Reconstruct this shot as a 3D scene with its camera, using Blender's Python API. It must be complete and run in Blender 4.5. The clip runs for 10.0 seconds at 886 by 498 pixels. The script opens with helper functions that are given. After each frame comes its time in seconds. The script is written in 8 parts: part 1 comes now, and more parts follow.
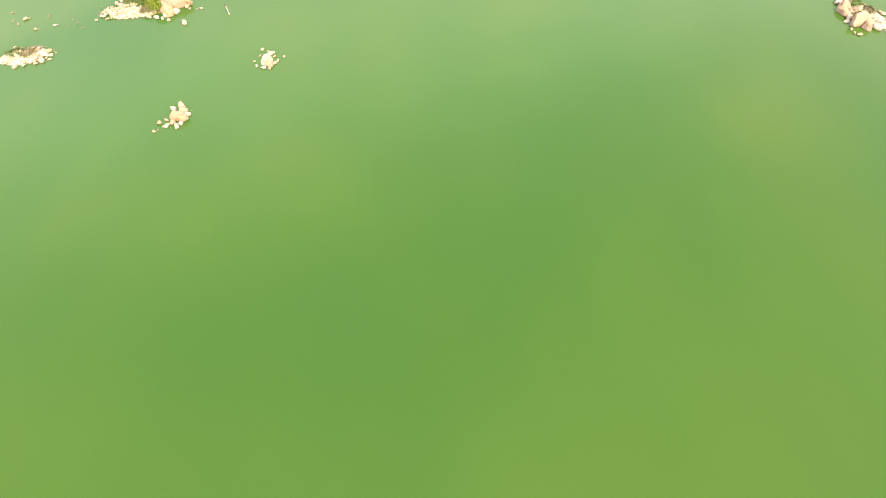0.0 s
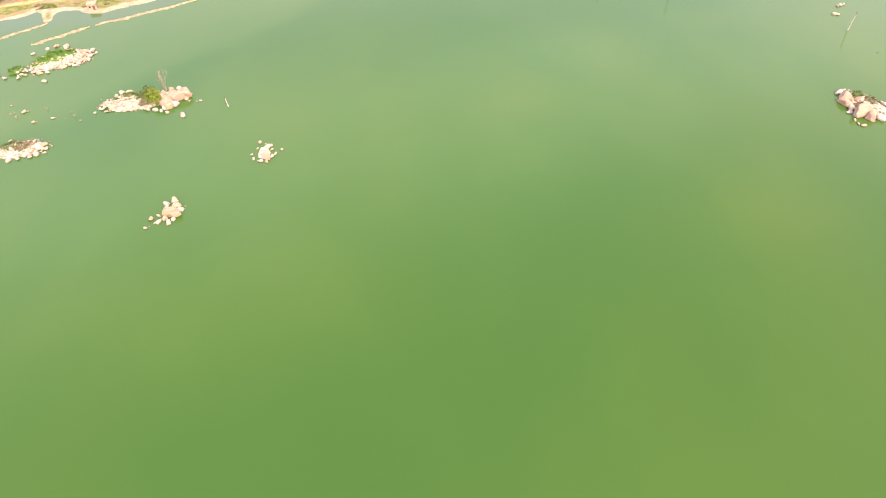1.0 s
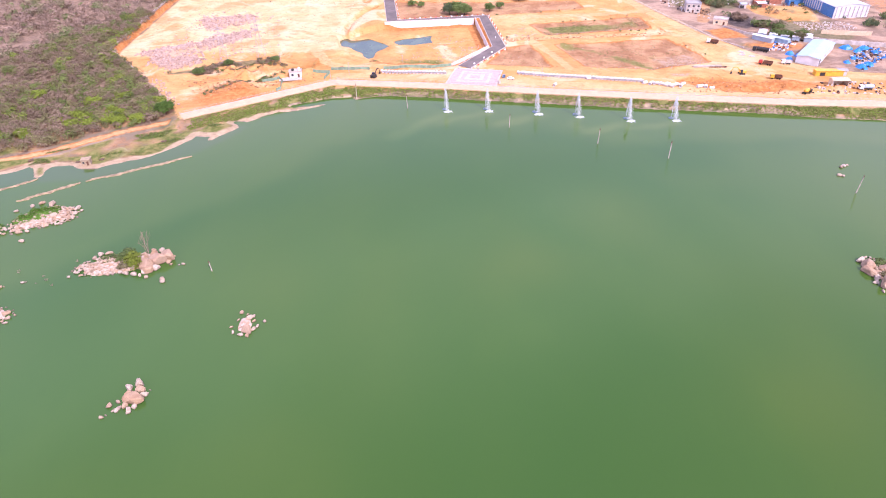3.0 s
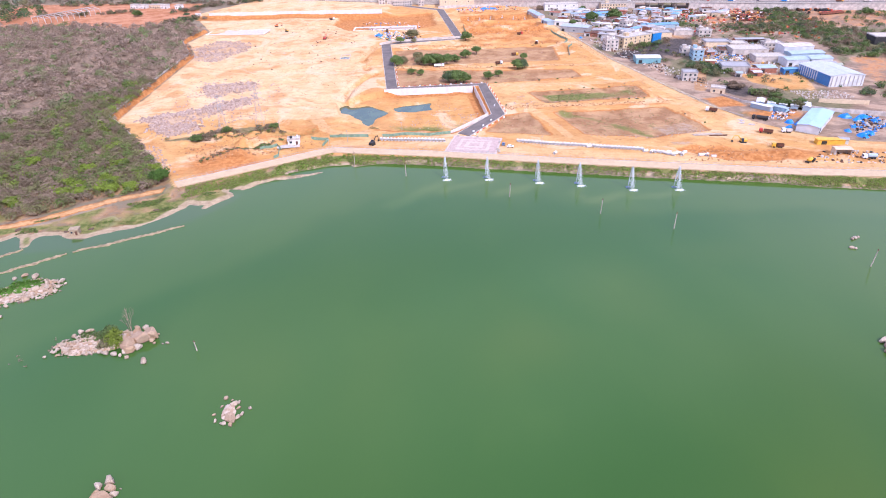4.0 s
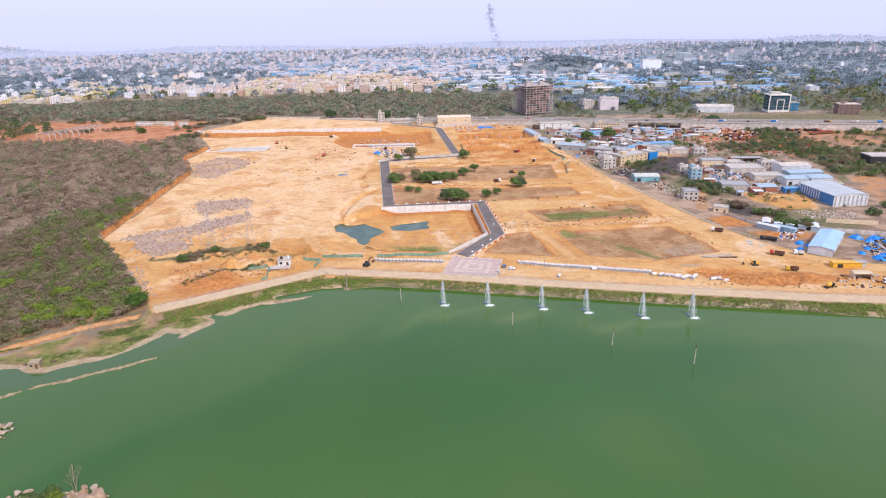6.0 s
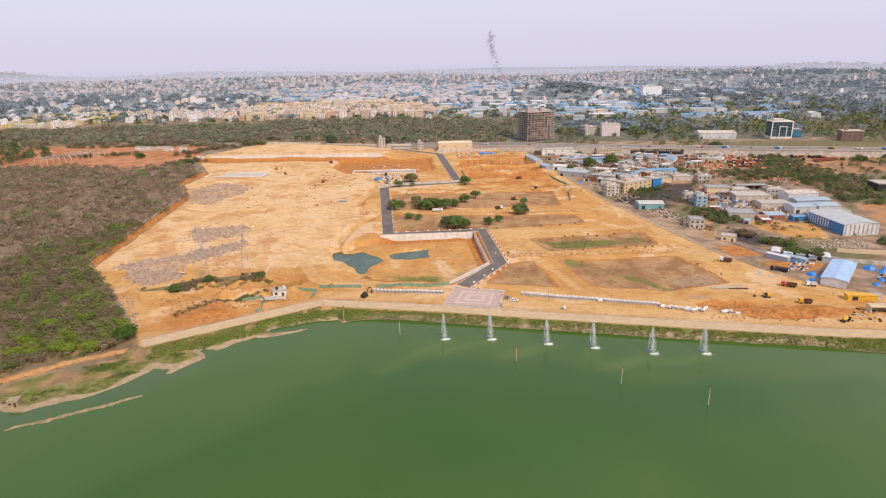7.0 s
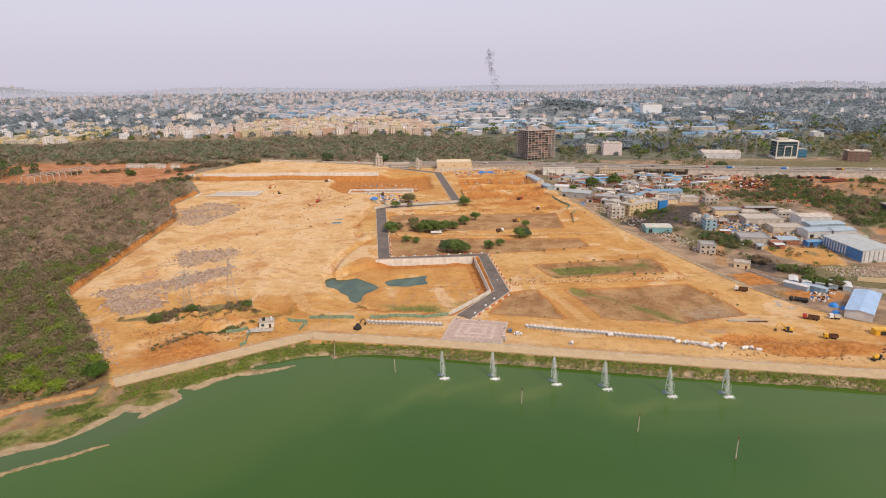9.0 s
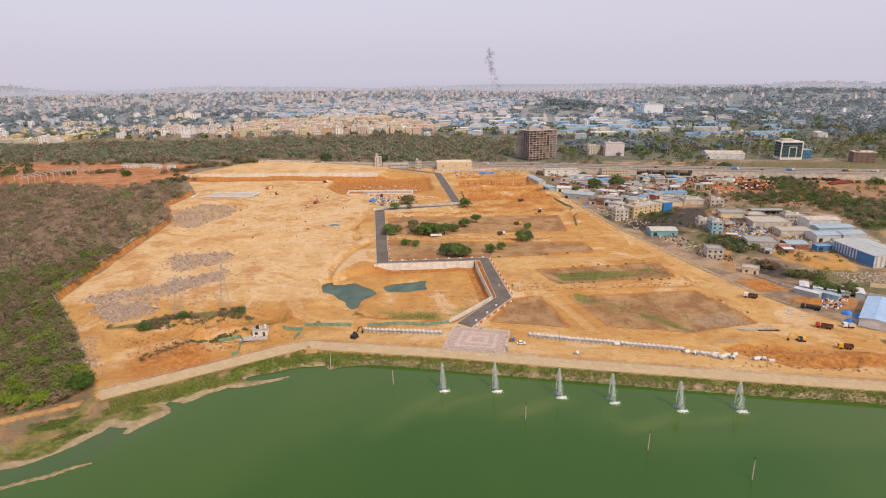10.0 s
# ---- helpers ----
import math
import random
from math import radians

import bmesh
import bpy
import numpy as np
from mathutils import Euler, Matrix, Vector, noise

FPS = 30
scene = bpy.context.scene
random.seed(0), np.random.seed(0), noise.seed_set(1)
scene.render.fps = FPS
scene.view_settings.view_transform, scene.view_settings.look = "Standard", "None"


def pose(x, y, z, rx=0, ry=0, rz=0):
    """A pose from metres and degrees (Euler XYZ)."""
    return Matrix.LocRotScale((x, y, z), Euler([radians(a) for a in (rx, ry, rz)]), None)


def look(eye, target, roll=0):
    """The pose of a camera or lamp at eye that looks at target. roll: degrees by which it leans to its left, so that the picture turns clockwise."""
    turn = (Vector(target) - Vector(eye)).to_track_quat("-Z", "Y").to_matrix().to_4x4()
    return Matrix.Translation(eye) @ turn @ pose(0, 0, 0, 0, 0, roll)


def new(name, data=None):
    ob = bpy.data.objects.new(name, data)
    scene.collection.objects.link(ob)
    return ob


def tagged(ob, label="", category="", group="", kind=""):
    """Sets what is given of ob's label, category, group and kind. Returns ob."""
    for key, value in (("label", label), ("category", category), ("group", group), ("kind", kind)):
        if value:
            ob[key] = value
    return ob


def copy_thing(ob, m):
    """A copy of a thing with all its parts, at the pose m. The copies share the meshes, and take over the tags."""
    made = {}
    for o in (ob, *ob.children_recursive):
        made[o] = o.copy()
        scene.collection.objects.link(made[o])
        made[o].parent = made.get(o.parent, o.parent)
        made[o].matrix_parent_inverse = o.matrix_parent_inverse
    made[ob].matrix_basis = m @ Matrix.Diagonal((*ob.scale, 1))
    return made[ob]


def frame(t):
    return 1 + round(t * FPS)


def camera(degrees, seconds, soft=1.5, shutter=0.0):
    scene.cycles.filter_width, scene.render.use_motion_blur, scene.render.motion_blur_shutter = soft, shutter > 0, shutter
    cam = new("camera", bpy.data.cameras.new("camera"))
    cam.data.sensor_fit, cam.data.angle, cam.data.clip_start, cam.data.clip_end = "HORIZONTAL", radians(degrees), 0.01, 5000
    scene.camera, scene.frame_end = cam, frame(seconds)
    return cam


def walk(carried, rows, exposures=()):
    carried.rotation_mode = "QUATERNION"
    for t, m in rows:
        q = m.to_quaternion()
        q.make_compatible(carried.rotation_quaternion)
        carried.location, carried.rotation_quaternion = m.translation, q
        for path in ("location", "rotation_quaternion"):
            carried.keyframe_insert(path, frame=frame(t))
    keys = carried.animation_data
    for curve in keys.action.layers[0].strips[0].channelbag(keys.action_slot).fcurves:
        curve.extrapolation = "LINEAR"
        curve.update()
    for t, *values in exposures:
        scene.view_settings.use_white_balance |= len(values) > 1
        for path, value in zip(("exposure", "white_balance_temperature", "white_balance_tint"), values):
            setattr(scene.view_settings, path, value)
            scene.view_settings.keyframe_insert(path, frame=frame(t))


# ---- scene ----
import collections
cam = camera(71.4, 10.0, 1.05)
PATH = [
    (0, (-0.273, -51.521, 135.749), (-0.308, -50.311, 134.158), -2.4),
    (0.5, (-0.142, -44.777, 135.711), (-0.177, -43.484, 134.186), -2.6),
    (1, (-0.05, -38.119, 135.661), (-0.083, -36.745, 134.208), -2.4),
    (1.5, (0.002, -31.567, 135.603), (-0.026, -30.117, 134.226), -2.2),
    (2, (0.059, -25.121, 135.545), (0.034, -23.603, 134.243), -2.0),
    (2.5, (0.123, -18.748, 135.507), (0.102, -17.168, 134.281), -1.8),
    (4, (0.273, 0.223, 135.492), (0.264, 1.961, 134.502), -1.4),
    (4.5, (0.299, 6.517, 135.497), (0.292, 8.297, 134.584), -1.3),
    (5, (0.338, 12.746, 135.512), (0.335, 14.564, 134.678), -1.2),
    (5.5, (0.336, 18.886, 135.506), (0.336, 20.739, 134.754), -1.1),
    (5.7, (0.341, 21.296, 135.496), (0.346, 23.163, 134.777), -1.1),
    (7, (0.415, 36.813, 135.207), (0.421, 38.72, 134.603), -0.9),
    (7.5, (0.368, 42.748, 135.167), (0.377, 44.66, 134.582), -0.8),
    (8, (0.258, 48.65, 135.148), (0.268, 50.568, 134.581), -0.7),
    (8.5, (0.114, 54.587, 135.131), (0.126, 56.508, 134.575), -0.7),
    (9, (-0.041, 60.588, 135.136), (-0.027, 62.51, 134.581), -0.6),
    (9.5, (-0.179, 66.636, 135.139), (-0.165, 68.557, 134.583), -0.5),
    (10, (-0.245, 72.76, 135.149), (-0.23, 74.68, 134.592), -0.5),
]
EXPOSURE = [(0, 1.70, 6700, 9), (1, 1.58, 6350, 26), (1.5, 1.48, 6150, 44), (2.5, 1.15, 5750, 45), (4, 0.71, 5080, 27), (5.5, 0.44, 5150, 18), (7, 0.10, 6250, 14), (8.5, -0.04, 6500, 12), (10, -0.07, 6500, 12)]
walk(cam, [(t, look(eye, target, roll)) for t, eye, target, roll in PATH], EXPOSURE)

# ---- light: hazy afternoon, sun high behind the right shoulder ----
SUN_ELEV, SUN_AZ = 46.0, 148.0          # azimuth clockwise from +y
world = bpy.data.worlds.new("world")
scene.world = world
world.use_nodes = True
wn, wl = world.node_tree.nodes, world.node_tree.links
wn.clear()
sky = wn.new("ShaderNodeTexSky")
sky.sky_type, sky.sun_disc = "NISHITA", False
sky.sun_elevation, sky.sun_rotation = radians(SUN_ELEV), radians(SUN_AZ)
sky.altitude, sky.air_density, sky.dust_density, sky.ozone_density = 500, 1.0, 6.0, 1.5
veil = wn.new("ShaderNodeMix")
veil.data_type, veil.blend_type = "RGBA", "MIX"
veil.inputs["Factor"].default_value = 0.72
veil.inputs["B"].default_value = (8.8, 8.35, 9.8, 1)      # thin even overcast haze
wl.new(sky.outputs[0], veil.inputs["A"])
bg = wn.new("ShaderNodeBackground")
bg.inputs["Strength"].default_value = 0.10
wl.new(veil.outputs["Result"], bg.inputs["Color"])
wo = wn.new("ShaderNodeOutputWorld")
wl.new(bg.outputs[0], wo.inputs["Surface"])
sun_data = bpy.data.lights.new("sun", "SUN")
sun_data.energy, sun_data.angle, sun_data.color = 2.75, radians(3), (1.0, 0.87, 0.68)
sun = new("sun", sun_data)
az, el = radians(SUN_AZ), radians(SUN_ELEV)
sun_dir = Vector((math.sin(az) * math.cos(el), math.cos(az) * math.cos(el), math.sin(el)))
sun.matrix_world = look(sun_dir * 300, (0, 0, 0))

# ---- materials ----
def nt(name):
    m = bpy.data.materials.new(name)
    m.use_nodes = True
    m.node_tree.nodes.clear()
    return m, m.node_tree.nodes, m.node_tree.links


def node(n, kind, **values):
    x = n.new(kind)
    for k, v in values.items():
        x.inputs[k].default_value = v
    return x


def mixer(n, l, fac, a, b, blend="MIX"):
    """Colour mix; each of fac, a, b is a socket or a value."""
    x = n.new("ShaderNodeMix")
    x.data_type, x.blend_type = "RGBA", blend
    for key, v in (("Factor", fac), ("A", a), ("B", b)):
        s = x.inputs[0] if key == "Factor" else x.inputs[6 if key == "A" else 7]
        if isinstance(v, bpy.types.NodeSocket):
            l.new(v, s)
        elif key == "Factor":
            s.default_value = v
        else:
            s.default_value = (*v, 1) if len(v) == 3 else v
    return x.outputs[2]


def ramp(n, l, src, lo, hi, a=0.0, b=1.0):
    x = n.new("ShaderNodeMapRange")
    x.interpolation_type = "SMOOTHSTEP"
    l.new(src, x.inputs["Value"])
    for k, v in (("From Min", lo), ("From Max", hi), ("To Min", a), ("To Max", b)):
        x.inputs[k].default_value = v
    return x.outputs["Result"]


def noise_of(n, l, vec, scale, detail=3.0, rough=0.55):
    x = node(n, "ShaderNodeTexNoise", Scale=scale, Detail=detail, Roughness=rough)
    l.new(vec, x.inputs["Vector"])
    return x.outputs["Fac"]


def finish(n, l, color, rough=0.8, metal=0.0, spec=0.3, height=None, bump=0.3, dist=0.1):
    p = node(n, "ShaderNodeBsdfPrincipled", Roughness=rough if not isinstance(rough, bpy.types.NodeSocket) else 0.5, Metallic=metal)
    p.inputs["Specular IOR Level"].default_value = spec
    if isinstance(rough, bpy.types.NodeSocket):
        l.new(rough, p.inputs["Roughness"])
    if isinstance(color, bpy.types.NodeSocket):
        l.new(color, p.inputs["Base Color"])
    else:
        p.inputs["Base Color"].default_value = (*color, 1)
    if height is not None:
        b = node(n, "ShaderNodeBump", Strength=bump, Distance=dist)
        l.new(height, b.inputs["Height"])
        l.new(b.outputs[0], p.inputs["Normal"])
    o = n.new("ShaderNodeOutputMaterial")
    l.new(p.outputs[0], o.inputs["Surface"])
    return p


def plain(name, c, rough=0.75, metal=0.0, var=0.25, scale=0.6, fine=6.0, bump=0.25, spec=0.3, rand=0.12):
    """A worn surface: two scales of noise and a little difference from object to object."""
    m, n, l = nt(name)
    pos = n.new("ShaderNodeNewGeometry").outputs["Position"]
    a, b = noise_of(n, l, pos, scale, 4), noise_of(n, l, pos, fine, 2)
    dark = tuple(v * (1 - var) for v in c)
    lite = tuple(min(1, v * (1 + var * 0.6)) for v in c)
    col = mixer(n, l, ramp(n, l, a, 0.3, 0.7), dark, lite)
    col = mixer(n, l, ramp(n, l, b, 0.35, 0.75, 0, 0.35), col, tuple(v * (1 - var) * 0.8 for v in c))
    info = n.new("ShaderNodeObjectInfo").outputs["Random"]
    col = mixer(n, l, ramp(n, l, info, 0, 1, 0, rand * 2), col, tuple(v * 0.6 for v in c))
    finish(n, l, col, rough, metal, spec, b, bump, 0.03)
    return m


def corrugated(name, c, rust=0.2, rough=0.45, pitch=0.9, axis="X"):
    """Ribbed sheet metal with streaks of dirt, darker along the rib valleys."""
    m, n, l = nt(name)
    tc = n.new("ShaderNodeTexCoord").outputs["Object"]
    w = node(n, "ShaderNodeTexWave", Scale=1.0 / pitch)
    w.bands_direction = axis
    l.new(tc, w.inputs["Vector"])
    a = noise_of(n, l, tc, 0.22, 4)
    col = mixer(n, l, ramp(n, l, a, 0.35, 0.75, 0, 1), c, tuple(v * 0.72 + 0.04 for v in c))
    col = mixer(n, l, ramp(n, l, noise_of(n, l, tc, 0.9, 5), 0.62, 0.75, 0, rust), col, (0.22, 0.11, 0.06))
    col = mixer(n, l, ramp(n, l, w.outputs["Fac"], 0.0, 0.25, 0.3, 0.0), col, tuple(v * 0.6 for v in c))
    finish(n, l, col, rough, 0.0, 0.4, w.outputs["Fac"], 0.5, 0.06)
    return m


def tinted(name, rough=0.75, gain=1.0, attr="tint", trans=0.0):
    """Colour from the mesh's own tint, broken up by noise."""
    m, n, l = nt(name)
    at = n.new("ShaderNodeAttribute")
    at.attribute_name = attr
    pos = n.new("ShaderNodeNewGeometry").outputs["Position"]
    a = noise_of(n, l, pos, 1.3, 3)
    dk = mixer(n, l, 1.0, at.outputs["Color"], (0.74, 0.74, 0.74), "MULTIPLY")
    col = mixer(n, l, ramp(n, l, a, 0.35, 0.7), dk, at.outputs["Color"])
    p = finish(n, l, col, rough, 0, 0.2)
    if trans:
        t, mx = n.new("ShaderNodeBsdfTranslucent"), n.new("ShaderNodeMixShader")
        l.new(col, t.inputs["Color"])
        mx.inputs[0].default_value = trans
        l.new(p.outputs[0], mx.inputs[1])
        l.new(t.outputs[0], mx.inputs[2])
        l.new(mx.outputs[0], [q for q in n if q.type == "OUTPUT_MATERIAL"][0].inputs["Surface"])
    return m


def ground_material():
    m, n, l = nt("earth")
    pos = n.new("ShaderNodeNewGeometry").outputs["Position"]
    n1, n2, n3, n4 = noise_of(n, l, pos, 0.012, 4), noise_of(n, l, pos, 0.07, 5), noise_of(n, l, pos, 0.4, 4), noise_of(n, l, pos, 2.2, 3)
    edge = n.new("ShaderNodeMath")
    edge.operation = "MULTIPLY_ADD"
    l.new(n3, edge.inputs[0])
    edge.inputs[1].default_value, edge.inputs[2].default_value = 0.55, -0.28
    edge2 = n.new("ShaderNodeMath")
    edge2.operation = "MULTIPLY_ADD"
    l.new(n2, edge2.inputs[0])
    edge2.inputs[1].default_value = 0.7
    l.new(edge.outputs[0], edge2.inputs[2])

    def zone(col, attr, c, lo=0.62, hi=0.98, top=1.0):
        at = n.new("ShaderNodeAttribute")
        at.attribute_name = attr
        ad = n.new("ShaderNodeMath")
        l.new(at.outputs["Fac"], ad.inputs[0])
        l.new(edge2.outputs[0], ad.inputs[1])
        return mixer(n, l, ramp(n, l, ad.outputs[0], lo, hi, 0, top), col, c)

    def two(a, b, src, lo=0.38, hi=0.62):
        return mixer(n, l, ramp(n, l, src, lo, hi), a, b)
    col = two((0.21, 0.17, 0.105), (0.28, 0.22, 0.145), n2)
    col = zone(col, "scrubland", two((0.115, 0.13, 0.085), (0.19, 0.175, 0.125), n2))
    # far ground carries the blue-grey of distance haze in its colour
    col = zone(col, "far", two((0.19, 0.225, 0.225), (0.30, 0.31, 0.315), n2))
    col = zone(col, "urban", two((0.23, 0.165, 0.11), (0.40, 0.285, 0.185), n2))
    col = zone(col, "forest", two((0.19, 0.14, 0.09), (0.28, 0.20, 0.125), n3))
    col = zone(col, "red", two((0.36, 0.155, 0.065), (0.47, 0.235, 0.12), n2))
    col = zone(col, "site", two(two((0.50, 0.26, 0.076), (0.545, 0.312, 0.106), n2, 0.3, 0.7), (0.575, 0.365, 0.146), n1, 0.42, 0.66))
    col = zone(col, "yard", two((0.60, 0.39, 0.18), (0.67, 0.47, 0.255), n2), top=0.85)
    n7 = noise_of(n, l, pos, 0.028, 7, 0.6)
    at = n.new("ShaderNodeAttribute")
    at.attribute_name = "site"
    mu = n.new("ShaderNodeMath")
    mu.operation = "MULTIPLY"
    l.new(ramp(n, l, n7, 0.53, 0.64, 0, 0.55), mu.inputs[0])
    l.new(at.outputs["Fac"], mu.inputs[1])
    col = mixer(n, l, mu.outputs[0], col, (0.45, 0.205, 0.065))
    swirl = node(n, "ShaderNodeTexNoise", Scale=0.019, Detail=6.0, Roughness=0.62, Distortion=1.6)
    l.new(pos, swirl.inputs["Vector"])

    def within(key, fac):
        q = n.new("ShaderNodeMath")
        q.operation = "MULTIPLY"
        z = n.new("ShaderNodeAttribute")
        z.attribute_name = key
        l.new(fac, q.inputs[0])
        l.new(z.outputs["Fac"], q.inputs[1])
        return q.outputs[0]
    col = mixer(n, l, within("site", ramp(n, l, swirl.outputs["Fac"], 0.52, 0.62, 0, 0.75)), col, (0.64, 0.465, 0.275))      # dusty pale sand
    col = mixer(n, l, within("site", ramp(n, l, swirl.outputs["Fac"], 0.45, 0.37, 0, 0.6)), col, (0.44, 0.225, 0.075))       # damp laterite
    col = zone(col, "weeds", two((0.105, 0.115, 0.05), (0.19, 0.165, 0.085), n3), 0.7, 1.0, 0.85)
    col = zone(col, "orange", two((0.37, 0.15, 0.04), (0.49, 0.225, 0.07), n3))
    col = zone(col, "field", two((0.30, 0.165, 0.075), (0.42, 0.26, 0.125), n2))
    col = zone(col, "track", two((0.58, 0.37, 0.165), (0.61, 0.41, 0.195), n3), top=0.55)
    col = zone(col, "grey", two((0.36, 0.235, 0.12), (0.40, 0.31, 0.22), n3), 0.55, 1.2, top=0.7)
    col = zone(col, "sand", two((0.34, 0.26, 0.15), (0.41, 0.315, 0.19), n3))
    col = zone(col, "black", two((0.05, 0.045, 0.04), (0.11, 0.09, 0.075), n3))
    col = zone(col, "grass", two((0.10, 0.13, 0.025), (0.20, 0.195, 0.06), n3), 0.7, 1.05, 0.95)
    n5 = noise_of(n, l, pos, 0.22, 10, 0.78)
    mp = node(n, "ShaderNodeMapping")
    mp.inputs["Rotation"].default_value, mp.inputs["Scale"].default_value = (0, 0, radians(14)), (0.05, 0.32, 1)
    l.new(pos, mp.inputs["Vector"])
    n6 = noise_of(n, l, mp.outputs[0], 1.0, 7, 0.65)
    col = mixer(n, l, ramp(n, l, n5, 0.52, 0.68, 0, 0.7), col, mixer(n, l, 1.0, col, (0.52, 0.43, 0.36), "MULTIPLY"))
    col = mixer(n, l, ramp(n, l, n5, 0.48, 0.34, 0, 0.6), col, mixer(n, l, 1.0, col, (1.28, 1.3, 1.34), "MULTIPLY"))
    col = mixer(n, l, ramp(n, l, n6, 0.53, 0.70, 0, 0.42), col, mixer(n, l, 1.0, col, (0.70, 0.58, 0.48), "MULTIPLY"))
    mq = node(n, "ShaderNodeMapping")
    mq.inputs["Rotation"].default_value, mq.inputs["Scale"].default_value = (0, 0, radians(-52)), (0.035, 0.2, 1)
    l.new(pos, mq.inputs["Vector"])
    n8 = noise_of(n, l, mq.outputs[0], 1.0, 8, 0.7)
    col = mixer(n, l, ramp(n, l, n8, 0.56, 0.68, 0, 0.34), col, mixer(n, l, 1.0, col, (0.74, 0.62, 0.5), "MULTIPLY"))
    col = mixer(n, l, ramp(n, l, n8, 0.44, 0.36, 0, 0.32), col, mixer(n, l, 1.0, col, (1.16, 1.2, 1.26), "MULTIPLY"))
    col = mixer(n, l, ramp(n, l, n4, 0.5, 0.85, 0, 0.3), col, mixer(n, l, 1.0, col, (0.6, 0.5, 0.42), "MULTIPLY"))
    hs = n.new("ShaderNodeMath")
    hs.operation = "MULTIPLY_ADD"
    l.new(n5, hs.inputs[0])
    hs.inputs[1].default_value = 1.6
    l.new(n3, hs.inputs[2])
    finish(n, l, col, 0.95, 0, 0.1, hs.outputs[0], 0.8, 0.7)
    return m


def water_material(name, a, b, rough=0.09, scale=0.006):
    m, n, l = nt(name)
    pos = n.new("ShaderNodeNewGeometry").outputs["Position"]
    mp = node(n, "ShaderNodeMapping")
    mp.inputs["Rotation"].default_value = (0, 0, radians(-40))
    mp.inputs["Scale"].default_value = (1.5, 0.9, 1)
    l.new(pos, mp.inputs["Vector"])
    big = noise_of(n, l, mp.outputs[0], scale, 3, 0.5)
    mid = noise_of(n, l, mp.outputs[0], scale * 5, 4)
    col = mixer(n, l, ramp(n, l, big, 0.36, 0.66), a, b)
    col = mixer(n, l, ramp(n, l, mid, 0.45, 0.85, 0, 0.16), col, tuple(v * 1.25 for v in b))
    if name == "lake_water":          # yellower south paints in weaker sky reflection at steep view; silt along the dam
        def tone(col, key, gain, top=1.0):
            at = n.new("ShaderNodeAttribute")
            at.attribute_name = key
            return mixer(n, l, ramp(n, l, at.outputs["Fac"], 0, 1, 0, top), col, mixer(n, l, 1.0, col, gain, "MULTIPLY"))
        xyz, far = n.new("ShaderNodeSeparateXYZ"), n.new("ShaderNodeMath")
        l.new(pos, xyz.inputs[0])
        far.operation = "MULTIPLY_ADD"
        far.inputs[1].default_value = -0.45
        l.new(xyz.outputs[0], far.inputs[0])
        l.new(xyz.outputs[1], far.inputs[2])
        col = mixer(n, l, ramp(n, l, far.outputs[0], 200, 0), col, mixer(n, l, 1.0, col, (1.0, 0.93, 0.74), "MULTIPLY"))
        # pale bluish band: sky reflection painted into the water colour
        col = tone(col, "sky_sheen", (1.54, 1.22, 2.0))
        col = tone(col, "silt", (1.5, 1.18, 1.4))
        col = tone(col, "algae", (1.42, 1.12, 1.15), 0.8)
        col = tone(col, "wake", (2.2, 1.5, 2.2), 0.42)
        col = tone(col, "shallow", (1.2, 0.98, 2.3), 0.7)
    rip = noise_of(n, l, pos, 0.8, 3)
    p = finish(n, l, col, rough, 0, 0.42, rip, 0.035, 0.15)
    p.inputs["IOR"].default_value = 1.33
    return m


def granite(name, c):
    m, n, l = nt(name)
    pos = n.new("ShaderNodeNewGeometry").outputs["Position"]
    a, b = noise_of(n, l, pos, 0.35, 4), noise_of(n, l, pos, 2.5, 4)
    rnd = n.new("ShaderNodeObjectInfo").outputs["Random"]
    col = mixer(n, l, ramp(n, l, rnd, 0.35, 1, 0, 0.75), c, (0.35, 0.235, 0.125))
    col = mixer(n, l, ramp(n, l, a, 0.42, 0.62, 0, 0.55), col, mixer(n, l, 1.0, col, (0.80, 0.70, 0.62), "MULTIPLY"))
    col = mixer(n, l, ramp(n, l, b, 0.54, 0.72, 0, 0.6), col, (0.20, 0.135, 0.09))
    vor = node(n, "ShaderNodeTexVoronoi", Scale=0.55)
    vor.feature = "DISTANCE_TO_EDGE"
    l.new(pos, vor.inputs["Vector"])
    col = mixer(n, l, ramp(n, l, vor.outputs["Distance"], 0.0, 0.03, 0.35, 0), col, (0.12, 0.085, 0.06))     # joints in the stone
    z = n.new("ShaderNodeSeparateXYZ")
    l.new(pos, z.inputs[0])
    col = mixer(n, l, ramp(n, l, z.outputs[2], 0.1, 0.45, 0.8, 0), col, (0.06, 0.05, 0.035))   # wet tide line
    finish(n, l, col, 0.85, 0, 0.25, b, 0.6, 0.2)
    return m


EARTH = ground_material()
WATER = water_material("lake_water", (0.027, 0.083, 0.0096), (0.039, 0.092, 0.0101), 0.1, 0.0042)
POND = water_material("pond_water", (0.035, 0.075, 0.045), (0.07, 0.115, 0.065), 0.08, 0.05)
CONCRETE = plain("concrete", (0.52, 0.47, 0.40), 0.85)
PALE = plain("pale_render", (0.58, 0.51, 0.43), 0.85, var=0.3, scale=0.25)
PAVER = plain("paving", (0.53, 0.395, 0.23), 0.85, var=0.08, fine=3.0)
PINK = plain("pink_paver", (0.47, 0.35, 0.29), 0.8, var=0.18)
BEIGE = plain("beige_paver", (0.57, 0.46, 0.37), 0.8, var=0.15)
